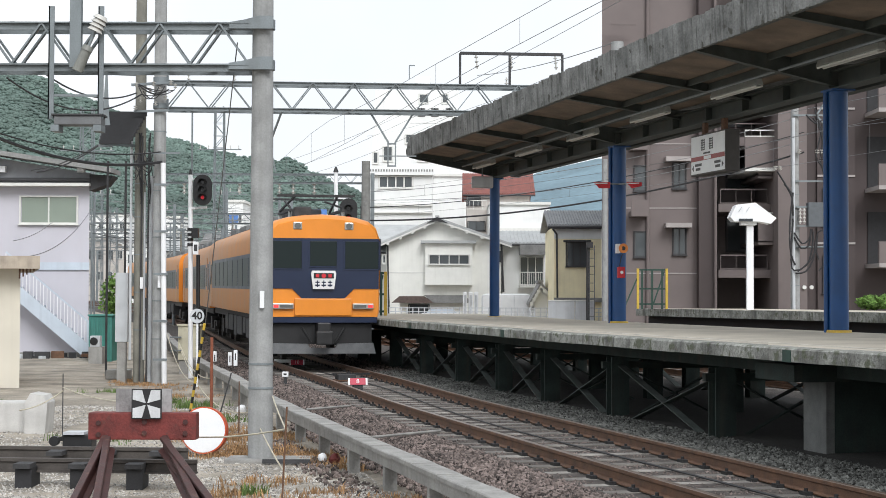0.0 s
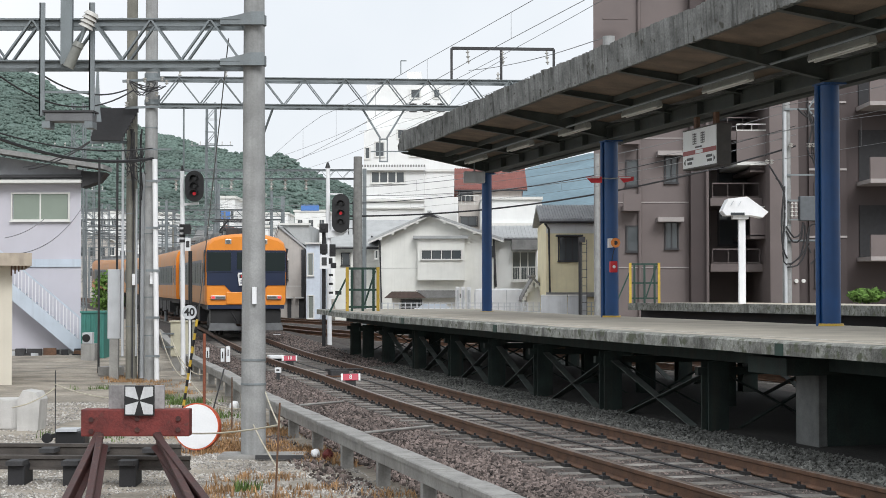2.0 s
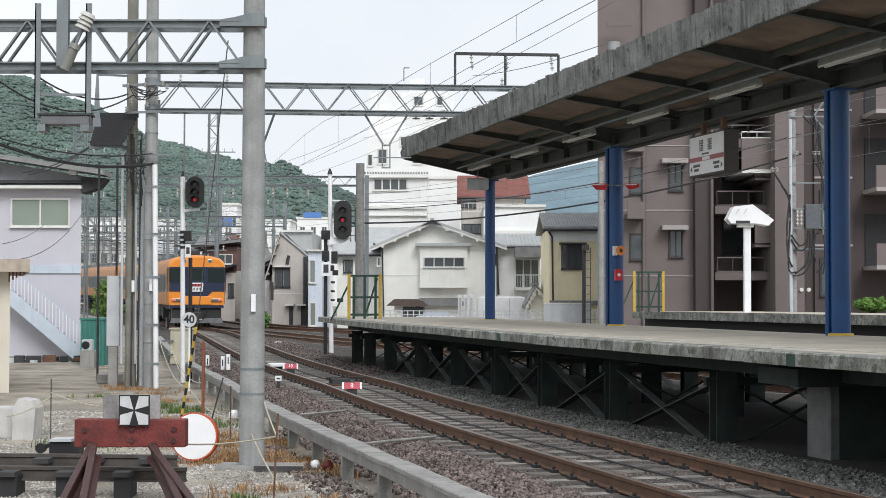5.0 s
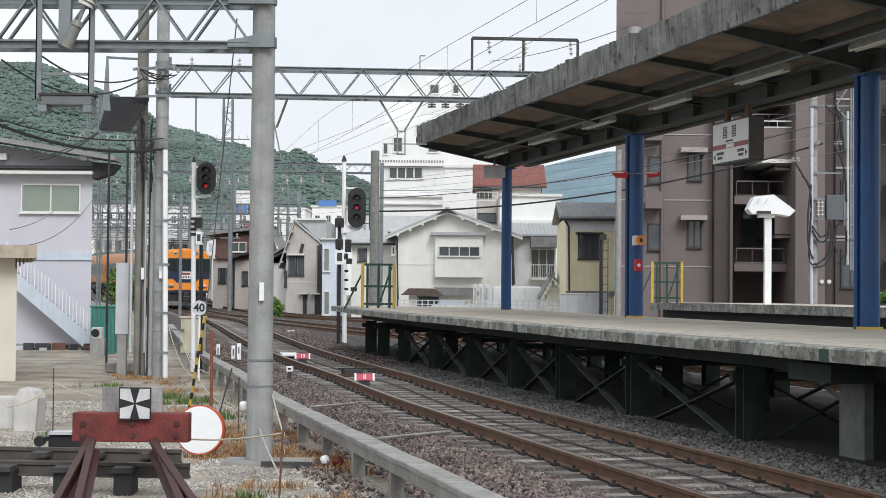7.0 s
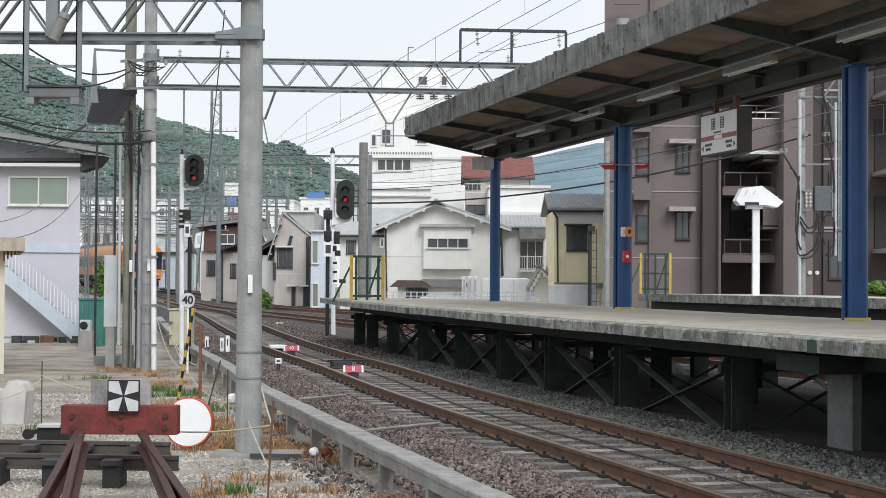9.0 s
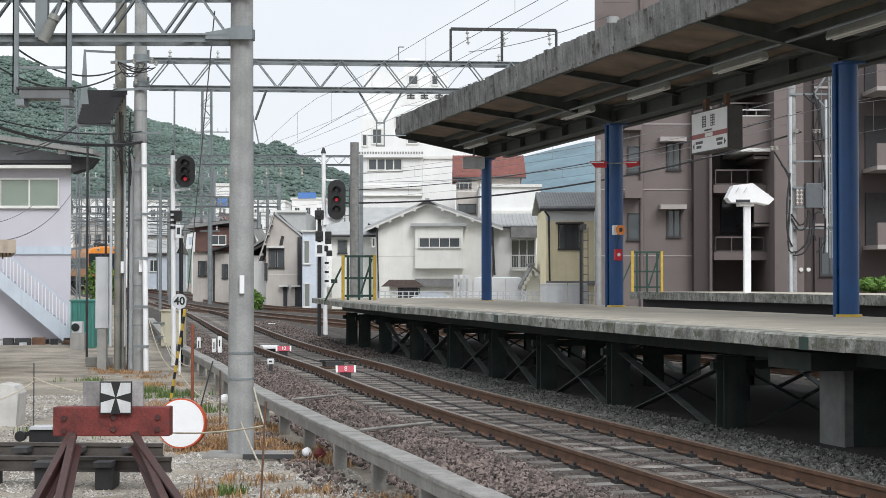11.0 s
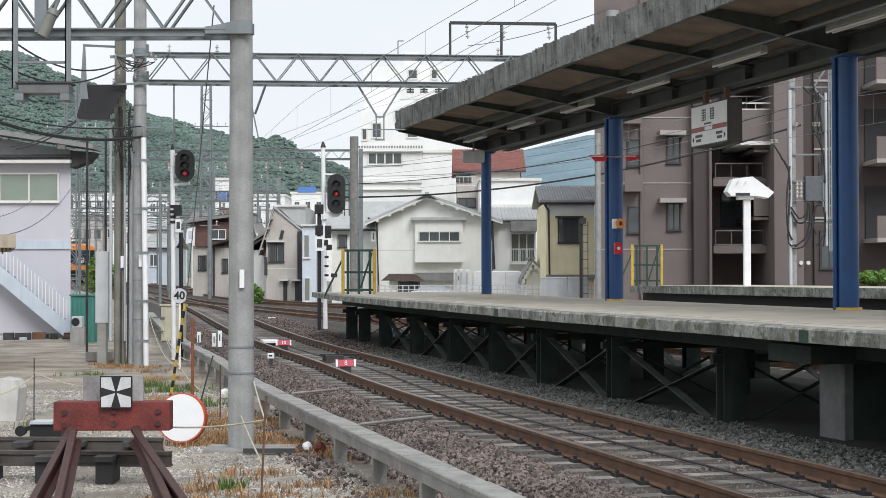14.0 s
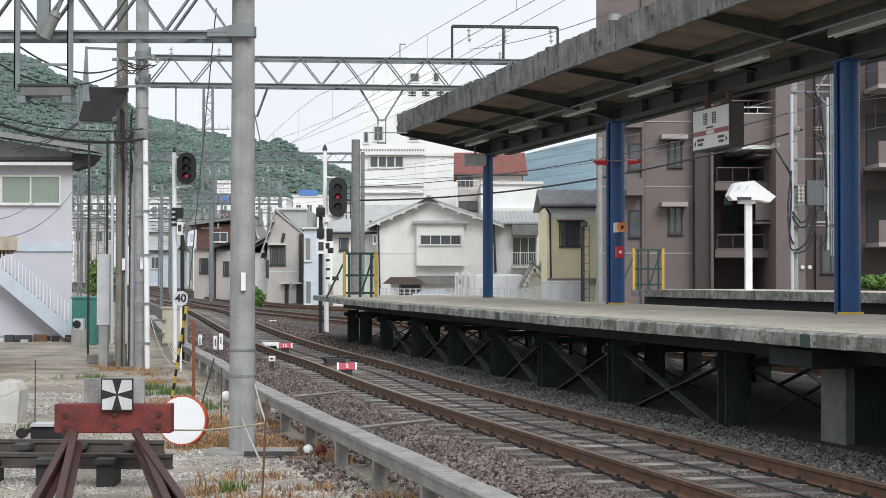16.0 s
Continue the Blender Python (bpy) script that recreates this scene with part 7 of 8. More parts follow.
def cross_siding():
    t = thing("siding_end", "end of an old siding with dark rails on wooden blocks", "railway track")
    for y, xe in ((16.45, 305), (17.85, 290)):
        X = (xe - 784) * y / 2900
        part("rail", rail_bar((-9.5, y + 0.5, -0.145), (X, y, -0.145)), OILY, t, "dark oily rail")
    for x in (-20, 84, 190):
        X = (x - 784) * 16.4 / 2900
        part("sleeper", box(B(), -0.09, 0.09, -0.12, 0.3, GZ - 0.03, -0.147, pose(X, 16.4, 0, 0, 0, 2), 0.01), DARK, t, "black tarred sleeper")
        for y in (16.33, 17.75):
            part("rail_chair", box(B(), X - 0.09, X + 0.09, y - 0.12, y + 0.15, -0.15, -0.1), UNDER, t)
    m = thing("point_machine", "small black iron lever box on the siding", "point machine")
    x0, x1, z0, z1 = -4.71, -4.26, -0.08, 0.07
    part("body", box(B(), x0 + 0.1, x1, 18.3, 18.6, GZ - 0.05, z1 - 0.03, bevel=0.02), BLACK, m)
    part("lever", bar(B(), (x0 - 0.05, 18.35, z0 + 0.03), (x0 + 0.2, 18.35, z1 - 0.05), 0.05), BLACK, m)
    part("cover", box(B(), x0 + 0.12, x1 - 0.08, 18.25, 18.55, z1 - 0.03, z1), GREY_BOX, m)
    part("wheel", tube(B(), (x0, 18.3, z0 + 0.04), (x0, 18.38, z0 + 0.04), 0.06, seg=14), BLACK, m)


def white_disc():
    t = thing("marker_disc", "white round board with an orange rim leaning by the pole", "marker disc")
    Y = 19.9
    c = Vector((-3.170, Y, -0.032))
    r = 0.285
    tilt = Vector((-0.12, -1.0, 0.10)).normalized()
    part("rim", tube(B(), c - tilt * 0.1, c + tilt * 0.01, r + 0.018, seg=40), ORANGE_RIM, t, "orange rim", smooth=False)
    part("face", tube(B(), c + tilt * 0.0, c + tilt * 0.016, r, seg=40), DULL_WHITE, t)
    part("stand", bar(B(), c - tilt * 0.06, (c.x, c.y + 0.1, GZ - 0.05), 0.06), STEEL, t)


RUSTRED = mat("rust_red", (0.20, 0.065, 0.035), 0.8, vary=0.3, scale=8, bump=0.3)


def rods_and_ropes():
    tops = []
    for x, y0, y1, r, m, label in ((463, 703, 925, 0.009, RUST, "thin rusty iron rod stuck in the ground"), (62, 635, 752, 0.008, UNDER, "thin dark iron rod stuck in the ground"), (358, 632, 718, 0.012, UNDER, "leaning dark iron rod"),
                                   (391, 648, 745, 0.010, RUST, "thin rusty iron rod by the trough"), (342, 566, 712, 0.026, RUSTRED, "rust-red iron post by the trough")):
        dy = y1 - 492
        Y = 2900 * 2.03 / dy
        X0 = (x - 784) * Y / 2900
        zt = 1.68 + (492 - y0) * Y / 2900
        lean = {358: 0.18, 463: 0.04}.get(x, 0.0)
        bm = tube(B(), (X0 - lean * 0.3, Y, GZ - 0.1), (X0 + lean, Y, zt), r, seg=8)
        solo("iron_rod", bm, m, label, "iron rod")
        tops.append(Vector((X0 + lean, Y, zt)))
    pole = Vector((-2.369, 19.3, 0))
    for a, b, d, label in ((pole + Vector((0.16, -0.1, 0.45)), tops[0] + Vector((0, 0, -0.22)), 0.02, "pale rope tied from the pole to a rod"),
                           (pole + Vector((0.02, -0.17, 0.05)), tops[0] + Vector((0, 0, -0.62)), 0.02, "pale rope from the pole's foot to a rod"),
                           (tops[0] + Vector((0, 0, -0.2)), Vector((-3.22, 17.50, 0.11)), 0.05, "pale rope strung over the white disc"),
                           (tops[1] + Vector((0, 0, -0.2)), Vector((-3.79, 19.00, 0.38)), 0.06, "thin rope strung over the gravel"),
                           (tops[1] + Vector((0, 0, -0.25)), Vector((-6.10, 22.00, 0.07)), 0.05, "thin rope strung to the concrete block"),
                           (Vector((-6.18, 36.00, 0.65)), Vector((-4.54, 30.00, 0.15)), 0.25, "white cable drooping from the signal cabinet"),
                           (Vector((-6.13, 36.00, 0.46)), Vector((-2.76, 22.00, 0.07)), 0.45, "grey cable lying along the weeds"),
                           (Vector((-6.62, 37.00, 0.81)), Vector((-5.04, 31.00, 0.01)), 0.25, "white cable drooping from the conduit")):
        bm = wire(B(), sag(a, b, d, 10), 0.009, 5)
        solo("rope", bm, ROPE, label, "rope")
    # striped guard of the guy wire
    t = thing("guy_guard", "yellow and black striped guard on a guy wire", "guy guard")
    a, b = Vector((-4.52, 27.20, -0.38)), Vector((-4.24, 27.00, 1.23))
    n = 14
    for i in range(n):
        part("stripe", tube(B(), a.lerp(b, i / n), a.lerp(b, (i + 1) / n), 0.024, seg=10), YELLOW if i % 2 else BLACK, t)
    part("anchor_rod", tube(B(), a - (b - a) * 0.2, a, 0.012, seg=6), UNDER, t)
    # small white posts along the trough
    for x, y0, y1, Y in ((353, 590, 616, 40.0), (380, 592, 622, 37.6), (390, 588, 625, 37.4)):
        s = Y / 2900
        X = (x - 784) * s
        k = thing("marker_post", "short white plastic marker post by the trough", "marker post", group="white marker posts")
        part("post", box(B(), X - 0.045, X + 0.045, Y, Y + 0.05, 0.07, 1.68 + (492 - y0) * s, bevel=0.012), WHITE, k)
        part("mark", box(B(), X - 0.012, X + 0.012, Y - 0.004, Y - 0.001, 1.68 + (492 - y0 - 18) * s, 1.68 + (492 - y0 - 6) * s), BLACK, k)


def concrete_drain():
    t = thing("concrete_drain", "white-washed concrete drain block at the yard's edge", "concrete block")
    Y = 23.4
    part("end_block", prism(B(), [(-6.390, GZ - 0.03), (-6.083, GZ - 0.03), (-6.051, 0.085), (-6.115, 0.197), (-6.309, 0.230), (-6.390, 0.085)], Y, Y + 0.5, "y"), OLD_WHITE, t)
    part("channel", box(B(), -12, -6.373, Y + 0.25, Y + 0.7, GZ - 0.03, 0.087, bevel=0.03), OLD_WHITE, t)
    solo("concrete_strip", box(B(), -2.784, -1.729, 19.0, 19.6, GZ - 0.05, GZ + 0.03, bevel=0.02), CONCRETE, "low concrete slab at the pole's foot", "slab")
    solo("iron_bar", box(B(), -2.294, -1.707, 18.85, 18.92, GZ + 0.0, GZ + 0.05), UNDER, "flat iron bar lying on the slab", "iron bar")
    for x, y, Y, w in ((398, 700, 27.5, 0.09), (545, 798, 19.2, 0.06), (567, 800, 19.0, 0.07)):
        X, Z = (x - 784) * Y / 2900, GZ
        bm = bmesh.new()
        bmesh.ops.create_icosphere(bm, subdivisions=2, radius=w)
        for v in bm.verts:
            v.co = v.co * (1 + 0.25 * noise.noise(v.co * 14 + Vector((x, 0, 0)))) + Vector((X, Y, Z + w * 0.7))
        solo("stone", bm, DULL_WHITE if x != 567 else REDWOOD, "loose stone lying in the weeds", "stone")


def track_marks():
    for num, x, y, Y, w in (("8", 613, 645, 30.6, 0.34), ("10", 503, 609, 40.5, 0.34)):
        X, Z = (x - 784) * Y / 2900, 1.68 + (492 - y) * Y / 2900
        t = thing("stop_marker", "red stop marker with white figures lying between the rails", "stop marker", X, Y, Z, 8, group="stop markers")
        part("plate", box(B(), -w / 2, w / 2, 0, 0.02, -0.07, 0.06, pose(0, 0, 0, -20)), SIGN_RED, t)
        for s in (-1, 1):
            part("white_end", box(B(), s * w / 2 - 0.018, s * w / 2 + 0.018, -0.006, 0.024, -0.075, 0.065, pose(0, 0, 0, -20)), WHITE, t)
        writing(t, num, 0.12, pose(0, 0, 0, -20) @ pose(0, -0.005, -0.005, 90), WHITE, "figures", "white figures " + num)
        part("foot", box(B(), -0.1, 0.1, 0.0, 0.1, -0.2, -0.06), UNDER, t)
    for x, y, Y, label, w, m in ((480, 632, 33.5, "small white plate with plain dark marks beside the rail", 0.13, WHITE), (482, 567, 62.0, "white box lying between the tracks", 0.28, WHITE)):
        X, Z = (x - 784) * Y / 2900, 1.68 + (492 - y) * Y / 2900
        t = thing("ground_plate", label, "sign plate", X, Y, 0)
        part("plate", box(B(), -w / 2, w / 2, 0, 0.12, Z - 0.06, Z + 0.05, bevel=0.01), m, t)
        part("mark", box(B(), -w / 4, w / 4, -0.004, -0.001, Z - 0.02, Z + 0.015), UNDER, t)
        part("foot", box(B(), -w / 4, w / 4, 0.02, 0.1, GZ, Z - 0.06), UNDER, t)
    s = MAIN.where(34.6)
    m = Matrix.Translation(MAIN.at(s, -0.05)) @ pose(0, 0, 0, 0, 0, MAIN.turn(s))
    t = thing("track_coil", "dark rusty train-stop coil box between the rails", "track coil")
    t.matrix_basis = m
    part("box", box(B(), -0.25, 0.25, -0.2, 0.2, -0.13, 0.0, bevel=0.02), UNDER, t)
    part("plate", box(B(), -0.3, 0.3, -0.24, 0.24, -0.15, -0.12), RUST, t)
    part("arm", box(B(), -0.06, 0.06, -0.55, 0.3, -0.02, 0.02), BLACK, t)
    s = MAIN.where(41.8)
    t = thing("track_coil", "white capped train-stop coil between the rails", "track coil")
    t.matrix_basis = Matrix.Translation(MAIN.at(s, -0.45)) @ pose(0, 0, 0, 0, 0, MAIN.turn(s))
    part("box", box(B(), -0.3, 0.3, -0.22, 0.22, -0.05, 0.03, bevel=0.02), DULL_WHITE, t)
    part("foot", box(B(), -0.2, 0.2, -0.1, 0.1, -0.2, -0.05), UNDER, t)
    bm = wire(B(), [MAIN.at(s, 0.12 + 0.1 * math.sin(s * 0.35), -0.135) for s in np.arange(18, 56, 0.8)], 0.012, 5)
    solo("track_cable", bm, CABLE, "thin black cable lying between the rails", "cable")
    for s0, o0, o1 in ((29.2, -2.2, -1.0), (34.5, -2.2, -1.3)):
        bm = tube(B(), MAIN.at(s0, o0, -0.1), MAIN.at(s0 + 1.2, o1, -0.13), 0.018, seg=8)
        solo("pipe", bm, CONCRETE, "grey pipe lying from the trough to the track", "pipe")


def pillar_gear():
    o = UVM @ pose(32.75, -12.2, 0)
    for s, lab in ((-1, ""), (1, "")):
        t = thing("arrow_sign", "small red and white arrow sign on the blue pillar", "arrow sign", group="arrow signs")
        a = (3.084, 3.439) if s < 0 else (3.795, 4.127)
        z0, z1 = 4.078, 4.209
        pts = [(a[0], z1), (a[1], z1), (a[1], z0), (a[0] + 0.12, z0)] if s < 0 else [(a[0], z1), (a[1], z1), (a[1], z0 + 0.05), (a[0] + 0.12, z0)]
        part("board", prism(B(), pts, 34.3, 34.36, "y"), RED, t)
        part("white_strip", box(B(), a[0] + 0.02, a[1] - 0.06, 34.292, 34.298, z1 - 0.035, z1 - 0.015), WHITE, t)
        part("stay", bar(B(), (a[1] if s < 0 else a[0], 34.38, z1 - 0.03), (3.617, 34.5, z1 - 0.03), 0.03), STEEL, t)
    t = thing("loudspeaker", "orange round alarm horn on the blue pillar", "alarm horn")
    c = Vector((3.690, 34.25, 2.768))
    part("horn", tube(B(), c, c + Vector((0.02, -0.1, 0)), 0.05, 0.105, 20), mat("horn_orange", (0.75, 0.25, 0.05), 0.5, vary=0.1), t)
    part("ring", tube(B(), c + Vector((0.02, -0.1, 0)), c + Vector((0.02, -0.105, 0)), 0.045, seg=16), UNDER, t)
    part("bracket", box(B(), c.x - 0.12, c.x - 0.04, 34.2, 34.5, c.z - 0.1, c.z + 0.1), WHITE, t)
    t = thing("alarm_box", "red alarm box with a white plate on the blue pillar", "alarm box")
    x0, x1, z0, z1 = 3.60, 3.75, 2.13, 2.37
    part("case", box(B(), x0, x1, 34.15, 34.45, z0, z1, bevel=0.015), RED, t)
    part("button", tube(B(), ((x0 + x1) / 2, 34.15, (z0 + z1) / 2), ((x0 + x1) / 2, 34.13, (z0 + z1) / 2), 0.035, seg=12), WHITE, t)
    part("cable", wire(B(), sag((3.70, 34.20, 2.65), (3.63, 34.20, 2.36), -0.05, 6), 0.01, 5), CABLE, t)
    t = thing("loudspeaker", "grey loudspeaker under the canopy's end", "loudspeaker")
    c = uv(42.6, 11.8, 4.86)
    part("case", box(B(), c.x - 0.3, c.x + 0.3, c.y - 0.15, c.y + 0.15, c.z - 0.12, c.z + 0.2, bevel=0.04), GREY_BOX, t)
    part("stay", bar(B(), (c.x, c.y, c.z + 0.2), (c.x, c.y, c.z + 0.5), 0.04), STEEL, t)


def tufts(name, label, spots, material, seed, h=(0.03, 0.14)):
    """Thin blades in clumps: each spot is (x, y, radius, blades)."""
    rng = np.random.default_rng(seed)
    vs, fs = [], []
    for x, y, r, n in spots:
        k = max(3, n // 14)
        centres = np.stack([x + rng.normal(0, r * 0.6, k), y + rng.normal(0, r * 0.6, k)], 1)
        for i in range(n):
            c = centres[rng.integers(k)] + rng.normal(0, 0.05, 2)
            a, ln = rng.uniform(0, 6.28), rng.uniform(*h)
            lean = rng.uniform(0.1, 0.9) * ln
            w = rng.uniform(0.003, 0.008)
            d = np.array([math.cos(a), math.sin(a)])
            q = np.array([-d[1], d[0]]) * w
            z = GZ - 0.03
            mid, tip = c + d * lean * 0.35, c + d * lean
            b = len(vs)
            vs += [(*(c - q), z), (*(c + q), z), (*(mid + q * 0.8), z + ln * 0.6), (*(mid - q * 0.8), z + ln * 0.6), (*tip, z + ln * 0.9)]
            fs += [(b, b + 1, b + 2, b + 3), (b + 3, b + 2, b + 4)]
    me = bpy.data.meshes.new(name)
    me.from_pydata(vs, [], fs)
    me.materials.append(material)
    return tagged(new(name, me), label, "weeds", kind="stuff")


def bush(x, y, z, r, h, n, seed, label):
    rng = np.random.default_rng(seed)
    t = thing("bush", label, "bush", x, y, z)
    bm = B()
    for i in range(7):
        a = rng.uniform(0, 6.28)
        tube(bm, (0, 0, -0.1), (math.cos(a) * r * 0.6, math.sin(a) * r * 0.6, h * rng.uniform(0.5, 0.9)), 0.03, 0.008, 6)
    part("stems", bm, UNDER, t)
    vs, fs = [], []
    for i in range(n):
        p = rng.normal(0, 1, 3)
        p = p / np.linalg.norm(p) * rng.uniform(0.5, 1.0) * np.array([r, r, h / 2])
        p = p * (1 + 0.35 * noise.noise(Vector(p * 1.7 + seed))) + np.array([0, 0, h / 2])
        u = rng.normal(0, 1, 3)
        u /= np.linalg.norm(u)
        v = np.cross(u, rng.normal(0, 1, 3))
        v /= np.linalg.norm(v)
        s = rng.uniform(0.06, 0.13)
        b = len(vs)
        vs += [tuple(p - u * s), tuple(p + v * s * 0.5), tuple(p + u * s), tuple(p - v * s * 0.5)]
        fs.append((b, b + 1, b + 2, b + 3))
    me = bpy.data.meshes.new("foliage")
    me.from_pydata(vs, [], fs)
    me.materials.append(LEAF)
    ob = new("foliage", me)
    ob.parent = t
    tagged(ob, kind="stuff")


def yard_gravel():
    rng = np.random.default_rng(11)
    base = np.array([(1, 0, 0), (-1, 0, 0), (0, 1, 0), (0, -1, 0), (0, 0, 1)], float)
    tri = np.array([(0, 2, 4), (2, 1, 4), (1, 3, 4), (3, 0, 4)])
    vs, fs, k = [], [], 0
    for x0, x1, y0, y1, n, r0, r1 in ((-5.2, 0.6, 12.5, 20, 26000, 0.009, 0.022), (-8.5, -2.5, 19, 30, 15000, 0.012, 0.028), (-5.0, 1.5, 11, 16, 7000, 0.01, 0.024)):
        for _ in range(n):
            x, y = rng.uniform(x0, x1), rng.uniform(y0, y1)
            if x > 6.35 - 0.2566 * y - 2.75:
                continue
            if noise.noise((x * 0.8, y * 0.5, 2)) < -0.45:
                continue
            r = rng.uniform(r0, r1)
            z = GZ + 0.05 * (noise.noise((x * 0.35, y * 0.35, 0)) + 0.4 * noise.noise((x * 1.7, y * 1.7, 3))) - 0.03
            a = rng.uniform(0, 6.28)
            c, s = math.cos(a), math.sin(a)
            v = base * rng.uniform(0.6, 1.3, (5, 1)) * r
            v = np.stack([v[:, 0] * c - v[:, 1] * s, v[:, 0] * s + v[:, 1] * c, v[:, 2] * 0.8], 1)
            vs.append(v + np.array([x, y, z - 0.002]))
            fs.append(tri + 5 * k)
            k += 1
    me = bpy.data.meshes.new("gravel")
    me.from_pydata(np.concatenate(vs).tolist(), [], np.concatenate(fs).tolist())
    me.materials.append(PALE_STONE)
    tagged(new("gravel", me), "pale loose gravel scattered over the yard", "gravel", kind="stuff")


buffer_stop()
cross_siding()
white_disc()
rods_and_ropes()
concrete_drain()
track_marks()
pillar_gear()
yard_gravel()
tufts("dry_weeds", "dry brown grass and weeds beside the trough and poles",
      [(-2.4, 20.6, 0.5, 900), (-1.75, 20.2, 0.4, 800), (-2.9, 21.2, 0.5, 800), (-1.2, 18.6, 0.3, 350), (-2.0, 17.0, 0.35, 300), (-2.3, 15.8, 0.4, 260), (-1.2, 16.0, 0.4, 220), (-3.4, 24.0, 0.5, 500), (-3.0, 23.0, 0.4, 500),
       (-2.6, 14.9, 0.3, 250), (-0.6, 15.3, 0.4, 350), (-4.4, 27.5, 0.6, 500), (-5.6, 32.5, 0.6, 600), (-7.0, 36.5, 0.7, 900), (-7.7, 38.6, 0.5, 600), (-6.3, 35.0, 0.5, 500), (-8.3, 40.5, 0.5, 400), (-12.3, 50.5, 0.6, 300), (-11.0, 49.0, 0.6, 300), (-2.1, 22.3, 0.4, 450), (-2.75, 20.0, 0.45, 1300), (-2.0, 19.8, 0.3, 500), (-1.55, 19.3, 0.25, 350), (-3.3, 22.4, 0.5, 1100), (-2.6, 23.2, 0.45, 900), (-1.6, 15.2, 0.3, 300), (-3.9, 14.2, 0.6, 250), (-7.4, 37.0, 0.4, 500)], DRY, 3, (0.02, 0.11))
tufts("green_weeds", "sparse green weeds growing in the yard",
      [(-4.9, 29.5, 0.5, 600), (-5.6, 30.8, 0.4, 350), (-2.05, 15.9, 0.12, 160), (-8.5, 30.0, 0.5, 140), (-6.9, 24.5, 0.5, 120), (-5.2, 22.0, 0.5, 120), (-3.8, 26.0, 0.4, 260), (-7.5, 34.0, 0.4, 200)], GREEN_WEED, 4, (0.03, 0.16))
bush(-9.615, 84.0, GZ + 0.35, 0.5, 1.3, 900, 5, "bright green bush beside the far track")
bush(-16.7, 80.0, GZ + 0.9, 0.75, 2.3, 1500, 6, "bright green shrub behind the poles")
bush(14.487, 55.0, 1.33, 0.55, 0.5, 900, 8, "low green bush beyond the farther platform")


# ---- the departing train ----
CAR, GAP = 20.0, 0.6
HALF = 1.4
PROFILE = [(-1.36, 1.12), (-1.4, 1.26), (-1.4, 2.7), (-1.39, 3.08), (-1.31, 3.32), (-1.12, 3.48), (-0.8, 3.57), (-0.4, 3.62), (0, 3.64),
           (0.4, 3.62), (0.8, 3.57), (1.12, 3.48), (1.31, 3.32), (1.39, 3.08), (1.4, 2.7), (1.4, 1.26), (1.36, 1.12)]
# Side orange dulled: wear, plus shade and reflections put into the colour.
WORN_SHADED_ORANGE = mat("worn_shaded_orange_side", (0.50, 0.20, 0.042), 0.4, vary=0.12, scale=1.2, bump=0.0, streak=0.35, streak_color=(0.24, 0.15, 0.09))
BOGIE_BLACK = mat("bogie_iron", (0.03, 0.028, 0.027), 0.8, vary=0.3, scale=6, bump=0.2)
CAR_GLASS = glass_mat("car_window", (0.022, 0.030, 0.030), 0.3)
CAR_GLASS.node_tree.nodes["Principled BSDF"].inputs["Specular IOR Level"].default_value = 0.1
LAMP_RED = mat("tail_lamp_red", (1.0, 0.05, 0.05), 0.3, vary=0.0, bump=0, emit=0.6)
CHROME = mat("lamp_rim", (0.42, 0.42, 0.40), 0.35, metal=0.6, vary=0.1, bump=0)
LENS = glass_mat("lamp_lens", (0.12, 0.125, 0.12), 0.12)


def wheelset(car, x):
    bg = new("bogie")
    bg.parent = car
    bg.matrix_basis = pose(x, 0, 0)
    for dx in (-1.05, 1.05):
        for y in (-0.75, 0.75):
            bm = tube(B(), (dx, y - 0.06, 0.43), (dx, y + 0.06, 0.43), 0.43, seg=20)
            part("wheel", bm, BOGIE_BLACK, bg)
    bm = B()
    for y in (-1.0, 1.0):
        box(bm, -1.6, 1.6, y - 0.06, y + 0.06, 0.42, 0.62)
        for dx in (-1.05, 1.05):
            box(bm, dx - 0.16, dx + 0.16, y - 0.1, y + 0.1, 0.28, 0.58)
        box(bm, -0.3, 0.3, y - 0.14, y + 0.14, 0.3, 0.75)
    box(bm, -0.3, 0.3, -1.0, 1.0, 0.4, 0.7)
    part("frame", bm, BOGIE_BLACK, bg)


